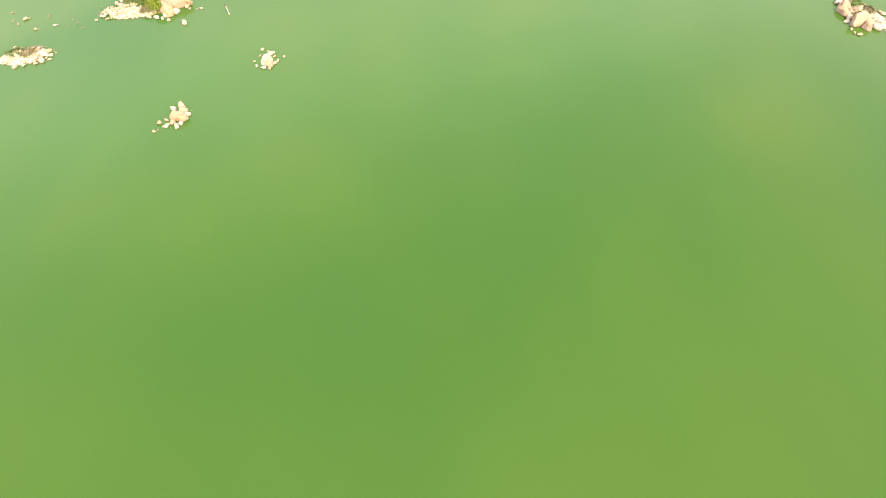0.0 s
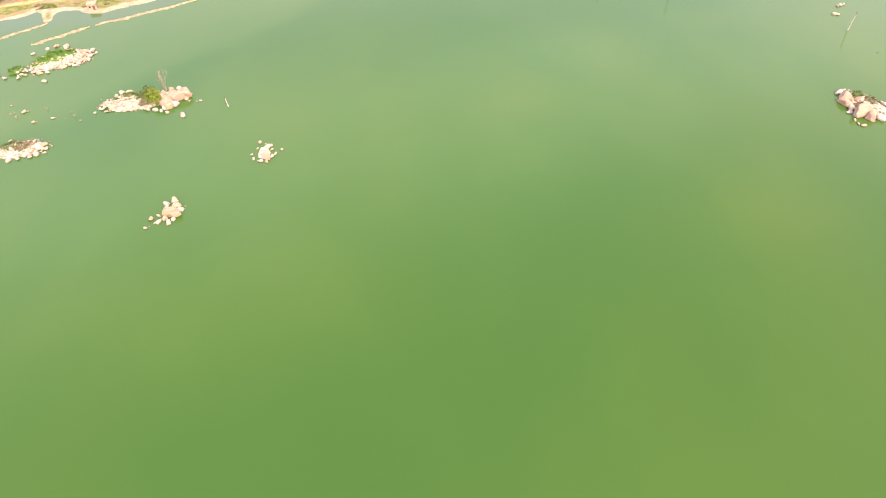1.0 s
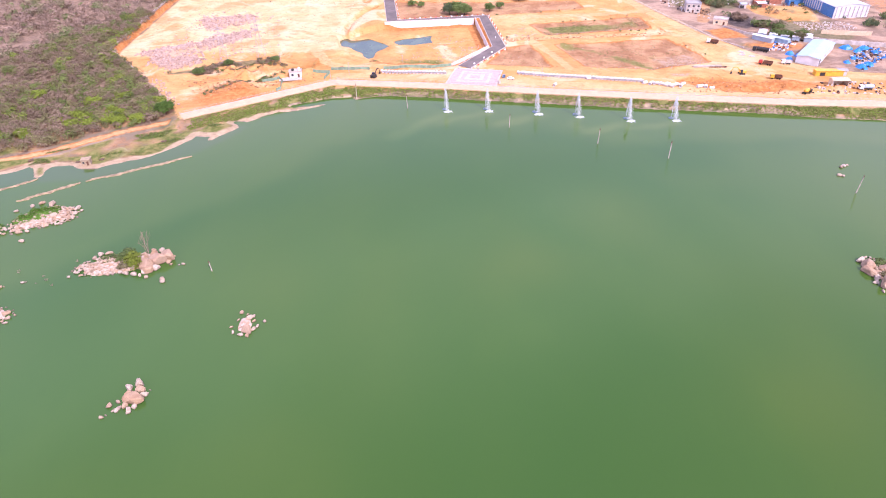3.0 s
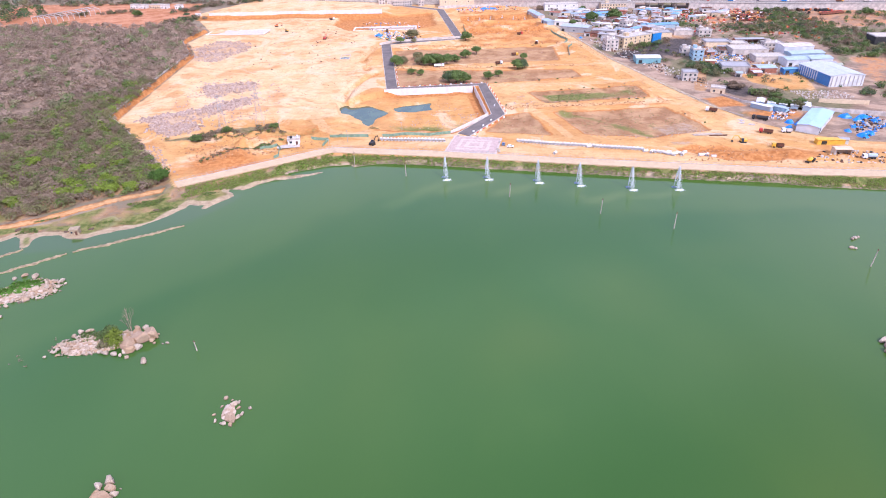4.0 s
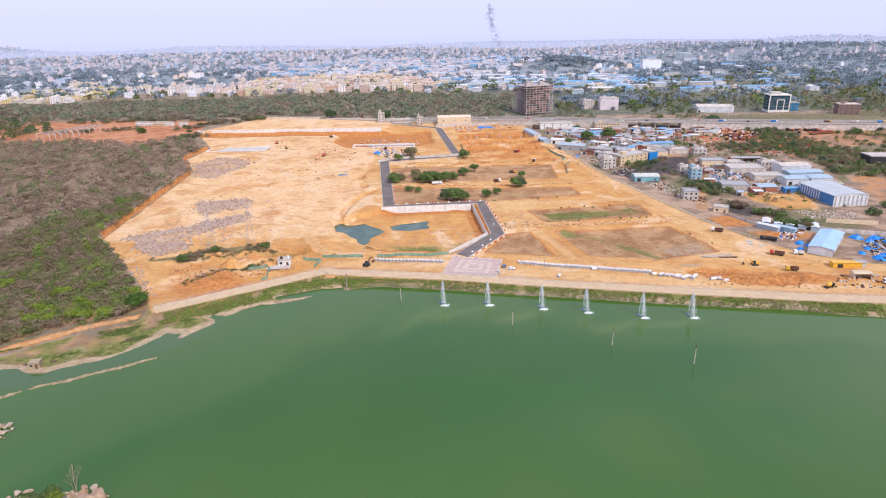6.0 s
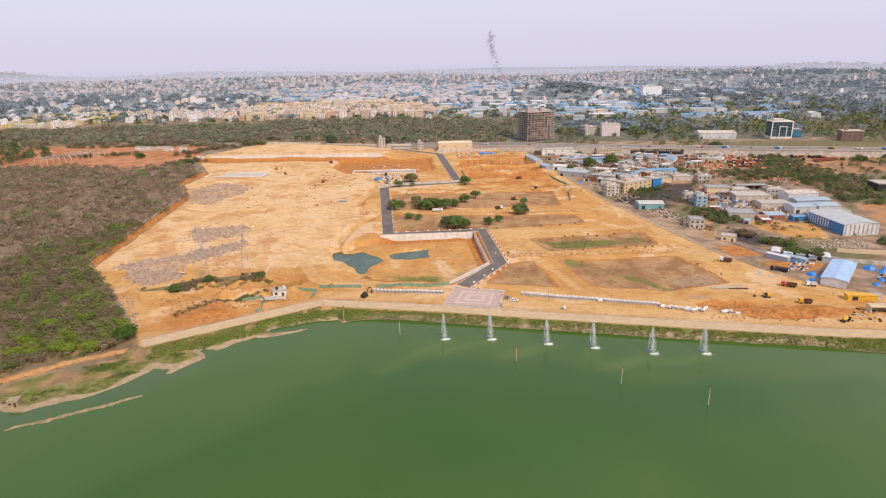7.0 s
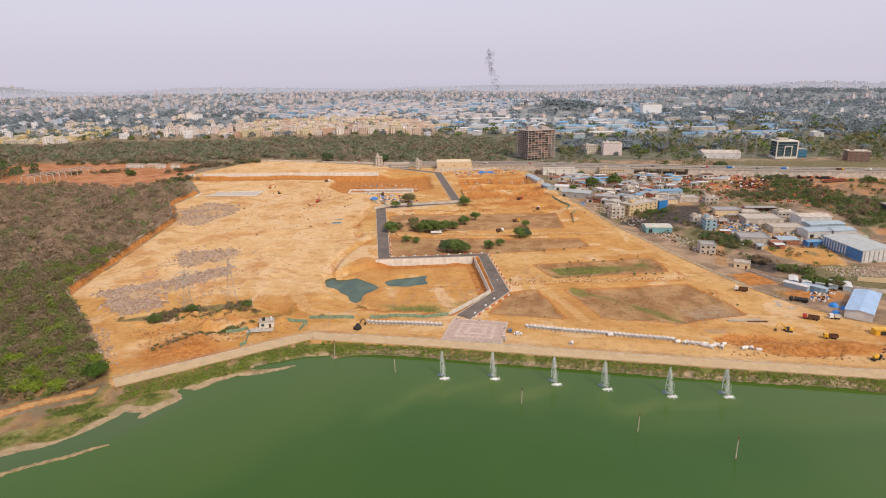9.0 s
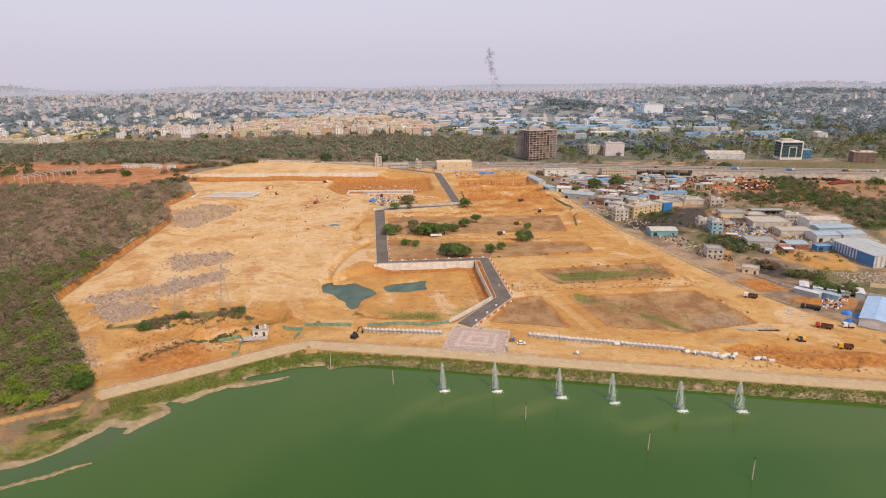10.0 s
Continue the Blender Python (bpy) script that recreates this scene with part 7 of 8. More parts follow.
def car(x, y, z, rot, paint, label, group=""):
    if "body" not in CAR_PARTS:
        m = Mesh()
        prof = [(-2.1, .35), (2.1, .35), (2.15, .75), (1.2, .95), (0.55, 1.45), (-1.1, 1.5), (-1.8, 1.0), (-2.15, .95)]
        v = [(px, -0.85, pz) for px, pz in prof] + [(px, 0.85, pz) for px, pz in prof]
        n = len(prof)
        m.add(v, [(i, (i + 1) % n, n + (i + 1) % n, n + i) for i in range(n)] + [tuple(range(n - 1, -1, -1)), tuple(range(n, 2 * n))])
        CAR_PARTS["body"] = m
        for key, quad in (("side_window", [(-1.5, -.87, 1.0), (0.95, -.87, 1.0), (0.5, -.87, 1.38), (-1.1, -.87, 1.42)]), ("far_window", [(-1.1, .87, 1.42), (0.5, .87, 1.38), (0.95, .87, 1.0), (-1.5, .87, 1.0)]),
                          ("windscreen", [(1.17, -.7, .99), (1.17, .7, .99), (0.6, .7, 1.43), (0.6, -.7, 1.43)]), ("rear_window", [(-1.77, -.7, 1.04), (-1.17, -.7, 1.48), (-1.17, .7, 1.48), (-1.77, .7, 1.04)])):
            m = Mesh()
            m.add(quad, [(0, 1, 2, 3)])
            CAR_PARTS[key] = m.data(key, [WINDOW_DARK])
    ob = thing("car", x, y, z, rot, label, "car", group)
    b = part("body", CAR_PARTS["body"], paint, ob)
    for key in ("side_window", "far_window", "windscreen", "rear_window"):
        part("side_window" if key == "far_window" else key, CAR_PARTS[key], None, b)
    for wx in (-1.35, 1.35):
        for s in (-0.8, 0.8):
            m = Mesh()
            m.tube((wx, s - .1, .32), (wx, s + .1, .32), .32, 12)
            part("wheel", m, RUBBER, ob)
    return ob


highway()
car(40.8, 356.5, level(40.8, 356.5), -4, WHITE_P, "white saloon car parked on bare earth beside the plaza")
car(37.2, 361.2, level(37.2, 361.2), 80, plain("blue_car_paint", (0.10, 0.18, 0.30), 0.3, spec=0.6), "steel-blue hatchback parked beside the plaza")


def excavator(x, y, rot, label, paint=YELLOW):
    ob = thing("excavator", x, y, level(x, y), rot, label, "excavator")
    for s in (-1.1, 1.1):
        m = Mesh()
        prof = [(-1.9, .25), (-1.5, 0), (1.5, 0), (1.9, .25), (1.9, .6), (1.5, .85), (-1.5, .85), (-1.9, .6)]
        v = [(a, s - .28, b) for a, b in prof] + [(a, s + .28, b) for a, b in prof]
        m.add(v, [(i, (i + 1) % 8, 8 + (i + 1) % 8, 8 + i) for i in range(8)] + [tuple(range(7, -1, -1)), tuple(range(8, 16))])
        part("track", m, DARK_P, ob)
    m = Mesh()
    m.box(-0.4, 0, 1.0, 3.8, 2.5, 1.1, 0, 0, 0.95)
    part("house", m, paint, ob)
    m = Mesh()
    m.box(0.7, 0.75, 1.0, 1.5, 1.0, 1.9, 0, 0, 0.9)
    part("cab", m, WINDOW_DARK, ob)
    m = Mesh()
    m.tube((0.8, -.2, 1.8), (3.6, -.2, 4.4), 0.32, 6, 0.28)
    m.tube((3.6, -.2, 4.4), (5.6, -.2, 4.2), 0.28, 6, 0.22)
    part("boom", m, paint, ob)
    m = Mesh()
    m.tube((5.6, -.2, 4.3), (6.6, -.2, 1.6), 0.22, 6, 0.16)
    part("arm", m, paint, ob)
    m = Mesh()
    m.box(6.4, -.2, 0.5, 1.0, 1.1, 1.1, 0, 0, 0.6)
    part("bucket", m, DARK_P, ob)


excavator(182, 356.5, 178, "yellow excavator with its boom stretched over the earth heap")
excavator(-44, 367, 60, "dark excavator digging a brown patch by the promenade", DARK_P)
excavator(-195, 770, 30, "orange excavator on the yard by the pale slab", ORANGE_P)
excavator(-178, 745, 200, "yellow excavator standing on the dusty yard")
excavator(-125, 690, 80, "red excavator on the dusty yard", RED_P)
lorry(185, 415, 150, WHITE_P, "tipper lorry on the site track", RUST, 7.5, "lorries on the site")
lorry(211, 398, 145, DARK_P, "dark tanker lorry on the site track", DARK_P, 10, "lorries on the site", kind="tank")
lorry(203, 372, 150, RED_P, "red lorry beside the storage yard", RUST, 8, "lorries on the site")
lorry(216, 372, 170, WHITE_P, "white tipper beside the storage yard", PALE, 6, "lorries on the site")
lorry(199, 348, 165, YELLOW, "small yellow dumper on the churned earth", RUST, 6.5, "lorries on the site")
lorry(240, 326, 175, WHITE_P, "pale blue water tanker by the batching yard", PALEBLUE_ROOF, 7.5, "lorries on the site", kind="tank")
lorry(-2, 559, 5, WHITE_P, "white bus-like lorry under the shade trees", WHITE_P, 9, "lorries on the site", kind="open")
for x, y, r, c in ((52, 566, 20, WHITE_P), (70, 600, 0, YELLOW), (85, 690, 30, RED_P), (-135, 810, 15, WHITE_P), (-60, 720, 90, DARK_P), (96, 640, 75, WHITE_P)):
    lorry(x, y, r, c, "small tipper lorry at work on the site", RUST, 6.5, "lorries on the site")


def mixer_plant(x, y):
    ob = thing("concrete_mixer", x, y, level(x, y), 20, "yellow concrete mixer standing by the batching yard", "concrete mixer")
    m = Mesh()
    m.tube((-1.6, 0, 1.8), (0, 0, 2.0), 0.7, 12, 1.4)
    m.tube((0, 0, 2.0), (1.6, 0, 2.2), 1.4, 12, 0.6)
    part("drum", m, YELLOW, ob)
    m = Mesh()
    m.box(0, 0, 0.5, 4.6, 1.6, 0.4)
    m.box(2.6, 0, 0.5, 1.2, 1.8, 1.8)
    part("frame", m, DARK_P, ob)
    for wx in (-1.6, 1.6):
        for s in (-.9, .9):
            m = Mesh()
            m.tube((wx, s - .12, .45), (wx, s + .12, .45), .45, 10)
            part("wheel", m, RUBBER, ob)


mixer_plant(205, 323)
shed(232, 352, 16, 4, 3.0, -4, YELLOW, YELLOW, "yellow site container beside the track", 0.2, "site_container", "site containers", category="container")
shed(240, 352, 5, 4, 3.0, -20, WHITE_SHEET, GREY_ROOF, "white site container beside the track", 0.4, "site_container", "site containers", category="container")
shed(228, 333, 9, 5, 3.4, -4, CREAM, corrugated("buff_sheet", (0.58, 0.47, 0.28), 0.1), "buff-roofed open shelter at the batching yard", 0.5, "shelter", "site shelters", open_front=True, category="shelter")
shed(222, 420, 14, 4, 3.0, 128, PALEBLUE_ROOF, WHITE_SHEET, "row of pale site cabins", 0.3, "site_cabin", "site cabins", category="cabin")
shed(231, 416, 14, 4, 3.0, 128, BLUE_WALL, PALEBLUE_ROOF, "row of pale blue site cabins", 0.3, "site_cabin", "site cabins", category="cabin")


def tarp_heap(x, y, r, h, seed):
    m = Mesh()
    n, k = 14, 5
    v = []
    for j in range(k + 1):
        q = 1 - j / k
        for i in range(n):
            a = 6.283 * i / n
            w = 1 + 0.3 * noise.noise(Vector((math.cos(a) * 1.5, math.sin(a) * 1.5, seed + j * .3)))
            v.append((r * q * w * math.cos(a), 0.8 * r * q * w * math.sin(a), h * (1 - q ** 2) * w))
    m.add(v, [(j * n + i, j * n + (i + 1) % n, (j + 1) * n + (i + 1) % n, (j + 1) * n + i) for j in range(k) for i in range(n)])
    ob = thing("tarpaulin_heap", x, y, level(x, y), seed * 40, "heap of materials under a bright blue tarpaulin", "tarpaulin", "tarpaulin heaps")
    part("cover", m, TARP, ob)


for i, (x, y, r, h) in enumerate(((227, 390, 3.2, 2.2), (230, 386, 2.4, 1.8), (221, 379, 2.8, 2.0), (217, 375, 2.6, 1.8), (268, 398, 4.2, 2.6), (272, 392, 3.0, 2), (254, 371, 2.6, 1.6), (258, 362, 4.0, 2.2), (264, 366, 3.6, 2.0), (278, 396, 4, 2.6), (262, 378, 2.4, 1.6), (281, 388, 2.6, 1.8),
                                  (58, 862, 7, 2.0), (68, 860, 6, 1.6), (-68, 700, 5, 1.6), (146, 668, 2.4, 1.4), (239, 706, 4, 1.2), (240, 532, 4, 2), (252, 543, 3, 1.6))):
    tarp_heap(x, y, r, h, i)


def net_fence(pts, high=1.9):
    ob = thing("net_fence", pts[0][0], pts[0][1], 0, 0, "green shade-net fence on thin posts", "fence", "green net fences")
    ox, oy = pts[0]
    for (x0, y0), (x1, y1) in zip(pts, pts[1:]):
        m = Mesh()
        n = max(2, int(math.hypot(x1 - x0, y1 - y0) / 2.5))
        v = []
        for i in range(n + 1):
            t = i / n
            x, y = x0 + (x1 - x0) * t, y0 + (y1 - y0) * t
            z = level(x, y)
            j = 0.25 * noise.noise(Vector((x * .5, y * .5, 0)))
            v += [(x - ox + j, y - oy, z - .1), (x - ox, y - oy + j, z + high), (x - ox + j + .05, y - oy + .05, z - .1), (x - ox + .05, y - oy + j + .05, z + high)]
        m.add(v, [(4 * i, 4 * i + 4, 4 * i + 5, 4 * i + 1) for i in range(n)] + [(4 * i + 6, 4 * i + 2, 4 * i + 3, 4 * i + 7) for i in range(n)] + [(4 * i + 1, 4 * i + 5, 4 * i + 7, 4 * i + 3) for i in range(n)])
        part("net", m, GREEN_NET, ob)
        for x, y, r in walk_line([(x0, y0), (x1, y1)], 4.0):
            m = Mesh()
            m.tube((x - ox, y - oy, level(x, y) - .2), (x - ox, y - oy, level(x, y) + high + .2), 0.06, 5)
            part("post", m, STEEL, ob)


for pts in ([(-39, 382), (-8, 381), (5, 384.5)], [(-73, 383), (-48, 382.5)], [(-84, 378), (-73, 377), (-75, 366)], [(-114, 366), (-104, 369), (-101, 365), (-99, 350), (-101, 347)], [(26, 738), (29, 682)], [(124, 640), (130, 655), (120, 700)], [(120, 590), (124, 620), (130, 632)]):
    net_fence(pts)

# pump house with tanks, tank in the yard, pale slabs
ob = building(-94, 372.5, 7.5, 4.5, 1, 8, WHITEWASH, "white pump house with dark plant on its roof", "pump_house", floor=3.2, head=False, category="pump house")
m = Mesh()
m.tube((-1.5, 0, 3.4), (-1.5, 0, 5.0), 0.8, 10)
part("water_tank", m, DARK_P, ob)
m = Mesh()
m.tube((2.4, 0.6, 3.4), (2.4, 0.6, 5.2), 0.6, 10)
part("water_tank", m, WHITE_P, ob)
m = Mesh()
m.box(0, 0, 0, 14, 10, 0.25)
ob = thing("slab", -97, 370.5, level(-97, 370.5) - .05, 8, "pale concrete hardstanding round the pump house", "slab")
part("surface", m, CONCRETE, ob)


def frame_slab(x, y, w, d, rot, label, wall=0.9, fill=PALE):
    ob = thing("foundation", x, y, level(x, y), rot, label, "foundation", "foundations")
    m = Mesh()
    m.box(0, 0, -0.5, w, d, 0.8)
    part("slab", m, fill, ob)
    for px, py, sx, sy in ((0, d / 2, w, 1.2), (0, -d / 2, w, 1.2), (w / 2, 0, 1.2, d), (-w / 2, 0, 1.2, d)):
        m = Mesh()
        m.box(px, py, 0.1, sx, sy, wall)
        part("edge_beam", m, WHITEWASH, ob)


frame_slab(-232, 740, 66, 26, -3, "broad pale concrete raft at the edge of the yard", 0.5, CONCRETE)
frame_slab(-65, 757, 72, 20, 1, "long foundation with a whitewashed edge beam", 1.6, RUBBLE)
m = Mesh()
ob = thing("tank", -92, 606, level(-92, 606), 3, "square concrete tank of grey-green water sunk in the yard", "tank")
for px, py, sx, sy in ((0, 9, 9, .5), (0, -9, 9, .5), (4.3, 0, .5, 18), (-4.3, 0, .5, 18)):
    m = Mesh()
    m.box(px, py, -1.5, sx, sy, 2.0)
    part("wall", m, CONCRETE, ob)
m = Mesh()
m.box(0, 0, -1.0, 8.4, 17.6, 1.0)
part("water", m, POND, ob)
# grid of footings in the pits
for i in range(4):
    for j in range(6):
        x, y = 34 + j * 14, 700 + i * 34
        if any(inside([x], [y], p)[0] for p in PITS):
            m = Mesh()
            m.box(0, 0, -0.2, 2.4, 2.4, 0.7)
            m.box(0, 0, 0.5, 0.7, 0.7, 3.0)
            ob = thing("footing", x, y, level(x, y), 0, "raw concrete column footing in the orange pit", "footing", "column footings in the pits")
            part("column", m, CONCRETE, ob)

# ---- gate, hall and blocks behind the site ----
building(22, 893, 46, 22, 2, 2, CREAM, "cream entrance hall with a flat overhanging roof", "hall", floor=5.6, sides="s", bays=15, category="hall", roof=plain("cream_roof", (0.74, 0.62, 0.44)), head=False)
for x, y, w, storeys in ((-80, 905, 9, 4), (-26, 901, 8, 3)):
    ob = building(x, y, w, 8, storeys, 4, PALE, "pale stone gate tower with a pointed cap", "gate_tower", floor=3.2, head=False, category="tower", group="gate towers")
    m = Mesh()
    m.box(-w * .2, 0, storeys * 3.2 + 0.9, 3, 3, 1.8, 0)
    m.box(-w * .2, 0, storeys * 3.2 + 2.7, 3.4, 3.4, 3.4, 0, 0, 0.05)
    part("cap", m, PALE, ob)
building(-52, 902, 26, 9, 2, 2, CONCRETE, "low grey gate lodge with rows of small windows", "gate_lodge", floor=3.6, head=False, category="building", bays=3)
building(-68, 904, 10, 7, 1, 4, PALE, "low pale annex beside the gate tower", "gate_lodge", floor=4.4, head=False, category="building")
for x, y, w in ((-435, 940, 12), (-420, 935, 8), (-402, 934, 18), (-388, 928, 10), (-366, 922, 9)):
    building(x, y, w, 8, 1, -10, WHITEWASH if w != 18 else CREAM, "ruined pale house beside the red field", "house", "ruined houses by the field", floor=4.5, head=False)


def portal_frames():
    ob = thing("shed_skeleton", -492, 862, level(-492, 862), 64, "bare grey steel portal frames of an unbuilt shed", "steel frame")
    for i in range(11):
        x = -40 + i * 8
        m = Mesh()
        for s in (-1, 1):
            m.tube((x, s * 13, 0), (x, s * 13, 7), 0.4, 6)
            m.tube((x, s * 13, 7), (x, 0, 9.5), 0.4, 6)
        part("portal", m, PALE, ob)
    for s, z in ((-13, 7), (13, 7), (0, 9.5), (-6.5, 8.2), (6.5, 8.2)):
        m = Mesh()
        m.tube((-40, s, z), (40, s, z), 0.2, 5)
        part("purlin", m, STEEL, ob)


portal_frames()


def unfinished_tower(x, y, rot, w=46, d=36, floors=13, fh=3.3):
    ob = thing("unfinished_tower", x, y, 7, rot, "unfinished concrete-frame apartment tower with open floors", "tower block")
    nx, ny = 9, 7
    col = Mesh()
    col.box(0, 0, 0, 0.8, 0.8, floors * fh)
    col_me = col.data("column", [FRAME_CONC])
    for i in range(nx):
        for j in range(ny):
            if i in (0, nx - 1) or j in (0, ny - 1):
                part("column", col_me, None, ob, at=pose(-w / 2 + .5 + i * (w - 1) / (nx - 1), -d / 2 + .5 + j * (d - 1) / (ny - 1), 0))
    sl = Mesh()
    sl.box(0, 0, 0, w + 1.4, d + 1.4, 0.45)
    sl_me = sl.data("floor_slab", [FRAME_CONC])
    for k in range(1, floors + 1):
        part("floor_slab", sl_me, None, ob, at=pose(0, 0, k * fh))
    core = Mesh()
    core.box(0, 0, 0, w * 0.72, d * 0.66, floors * fh)
    part("core", core, BRICK_DARK, ob, "shadowed brick core")
    rr = random.Random(5)
    infill = Mesh()
    infill.box(0, 0, 0, (w - 1) / (nx - 1) - .9, 0.25, fh - 0.5)
    inf_me = infill.data("brick_infill", [plain("dusty_brick", (0.33, 0.20, 0.15), 0.9, var=0.3)])
    for k in range(floors):
        for i in range(nx - 1):
            if rr.random() < 0.28:
                part("brick_infill", inf_me, None, ob, at=pose(-w / 2 + .5 + (i + .5) * (w - 1) / (nx - 1), -d / 2 + 0.6, k * fh + .45))
    for px, py, sx, sy, h in ((-8, 2, 12, 8, 5), (10, -3, 8, 8, 4), (-18, -10, 5, 5, 3)):
        m = Mesh()
        m.box(px, py, floors * fh + .4, sx, sy, h)
        part("roof_block", m, FRAME_CONC, ob)
    for i in range(nx):
        part("column_stub", col_me, None, ob, at=pose(-w / 2 + .5 + i * (w - 1) / (nx - 1), -d / 2 + 0.5, floors * fh) @ Matrix.Diagonal((.5, .5, 0.05, 1)))


FRAME_CONC = plain("raw_concrete", (0.47, 0.40, 0.35), 0.9)
# core brick darkened: the shade inside the open floors is in its colour
BRICK_DARK = plain("shaded_brick", (0.22, 0.14, 0.11), 0.95)
unfinished_tower(147, 992, 22)


def glass_block(x, y, w, d, floors, rot, label, fh=4.0):
    ob = thing("office_building", x, y, level(x, y), rot, label, "office building")
    h = floors * fh
    m = Mesh()
    m.box(0, 0, 0, w - 1, d - 1, h)
    part("glass_wall", m, CURTAIN_GLASS, ob, "dark green-blue curtain glass")
    for px, sx in ((-w / 2, 1.4), (w / 2, 1.4), (-w * 0.12, 1.0), (w * 0.22, 1.0)):
        m = Mesh()
        m.box(px, -d / 2, 0, sx, 1.2, h + 1 if abs(px) > w * .4 else h * 0.75)
        part("pilaster", m, WHITEWASH, ob)
    for z, hh in ((h, 1.6), (-0.5, 3.5)):
        m = Mesh()
        m.box(0, 0, z, w + 1, d + 1, hh)
        part("band", m, WHITEWASH, ob)
    m = Mesh()
    m.box(w * .05, -d / 2, h * 0.72, w * .36, 1.2, 1.0)
    part("lintel", m, WHITEWASH, ob)
    for k in range(1, floors):
        m = Mesh()
        m.box(0, 0, k * fh, w - .7, d - .7, 0.25)
        part("spandrel", m, STEEL, ob)
    m = Mesh()
    m.box(-4, 0, h + 1.6, w * .5, d * .5, 3)
    part("plant_room", m, CONCRETE, ob)


glass_block(506, 962, 29, 22, 6, -4, "dark glass office block framed in white")
building(533, 966, 14, 12, 3, -4, plain("teal_panel", (0.05, 0.20, 0.33), 0.4), "blue-clad annex beside the glass office", "annex", floor=4, category="building", head=False)
building(590, 925, 28, 18, 4, -14, plain("brown_cladding", (0.22, 0.14, 0.11), 0.7), "brown-clad building with white balconies", "building", floor=3.5, category="building", roof=PALE, bays=6)
shed(418, 976, 52, 34, 8, -10, WHITE_SHEET, PALE, "big pale-roofed godown beyond the highway", 2.5)
building(270, 1020, 28, 20, 5, -5, plain("pinkish_white", (0.72, 0.62, 0.6)), "plain pinkish-white hall beyond the highway", "building", win=False, category="building", floor=3.6)
building(240, 1035, 20, 16, 4, 10, PALE, "pale block beyond the highway", "building", category="building")


# ---- lattice pylons ----
def pylon(x, y, h, rot, w=5.0):
    ob = thing("pylon", x, y, level(x, y), rot, "grey steel lattice power pylon", "pylon", "power pylons")

    def half(z):
        return w / 2 * (1 - z / h) ** 1.2 + 0.35
    lv = [h * q for q in (0, .14, .27, .39, .5, .6, .69, .77, .85, .93, 1.0)]
    for sx in (-1, 1):
        for sy in (-1, 1):
            m = Mesh()
            for a, b in zip(lv, lv[1:]):
                m.tube((sx * half(a), sy * half(a), a), (sx * half(b), sy * half(b), b), 0.065, 4)
            part("leg", m, STEEL, ob)
    m = Mesh()
    for a, b in zip(lv, lv[1:]):
        for s in (-1, 1):
            m.tube((-half(a), s * half(a), a), (half(b), s * half(b), b), 0.045, 4)
            m.tube((half(a), s * half(a), a), (-half(b), s * half(b), b), 0.04, 4)
            m.tube((s * half(a), -half(a), a), (s * half(b), half(b), b), 0.04, 4)
            m.tube((s * half(a), half(a), a), (s * half(b), -half(b), b), 0.04, 4)
    part("bracing", m, STEEL, ob)
    for q, arm in ((0.68, 4.2), (0.80, 3.8), (0.92, 3.2)):
        m = Mesh()
        for s in (-1, 1):
            m.tube((0, 0.3, h * q), (s * arm, 0, h * q + .3), 0.1, 4)
            m.tube((0, -0.3, h * q), (s * arm, 0, h * q + .3), 0.1, 4)
            m.tube((0, 0, h * q + 1.3), (s * arm, 0, h * q + .3), 0.08, 4)
            m.tube((s * arm, 0, h * q + .3), (s * arm, 0, h * q - 1.2), 0.08, 4)
        part("crossarm", m, STEEL, ob)


for x, y, h, r in ((-145, 395, 25, 30), (-124, 408, 27, 30), (333, 962, 44, 0), (398, 876, 40, 10), (408, 880, 44, 10), (425, 885, 38, 10)):
    pylon(x, y, h, r)
for x, y, h in ((-60, 372, 8), (60, 357, 7), (-108, 395, 8), (-27, 395, 8), (-70, 361, 6)):
    ob = thing("utility_pole", x, y, level(x, y), 20, "thin grey utility pole on bare earth", "utility pole", "utility poles")
    m = Mesh()
    m.tube((0, 0, -.3), (0, 0, h), 0.14, 6, 0.1)
    part("shaft", m, STEEL, ob)
    m = Mesh()
    m.tube((-.9, 0, h - .4), (.9, 0, h - .4), 0.06, 5)
    part("crossarm", m, STEEL, ob)


# ---- timber, slabs and low yard walls by the storage yard ----
def stack(x, y, rot, n, length, mat, label, name="timber_stack", part_name="plank", gap=0.42):
    ob = thing(name, x, y, level(x, y) - 0.05, rot, label, "building material", "stacks of material on the site")
    rq = random.Random(int(x + y))
    for i in range(n):
        m = Mesh()
        m.box(rq.uniform(-.4, .4), (i % 7 - 3) * gap, 0.05 + (i // 7) * 0.24, length * rq.uniform(.8, 1), gap * .8, 0.22, rq.uniform(-2, 2))
        part(part_name, m, mat, ob)


stack(166, 371, 4, 18, 19, WOOD, "long stack of weathered timber beside the sunken plot")
stack(172, 369.5, -2, 10, 12, RUST, "bundle of rusty steel bars beside the timber", "steel_bundle", "bar", 0.3)
for x, y, r in ((198, 398, 20), (201, 389, 60), (196, 392, 130)):
    stack(x, y, r, 5, 3.2, CONCRETE, "small pile of grey concrete slabs on the track", "slab_pile", "slab", 0.8)
panel_wall("boundary_wall", [(268, 432), (300, 424)], lambda x, y: 2.8, 3.2, "sand-coloured panel wall behind the blue shed", 4.0, CREAM, 0.8)
panel_wall("boundary_wall", [(207, 454), (216, 436), (232, 424)], lambda x, y: 2.8, 2.0, "grey panel wall beside the red earth plot", 4.0, CONCRETE, 0.8)
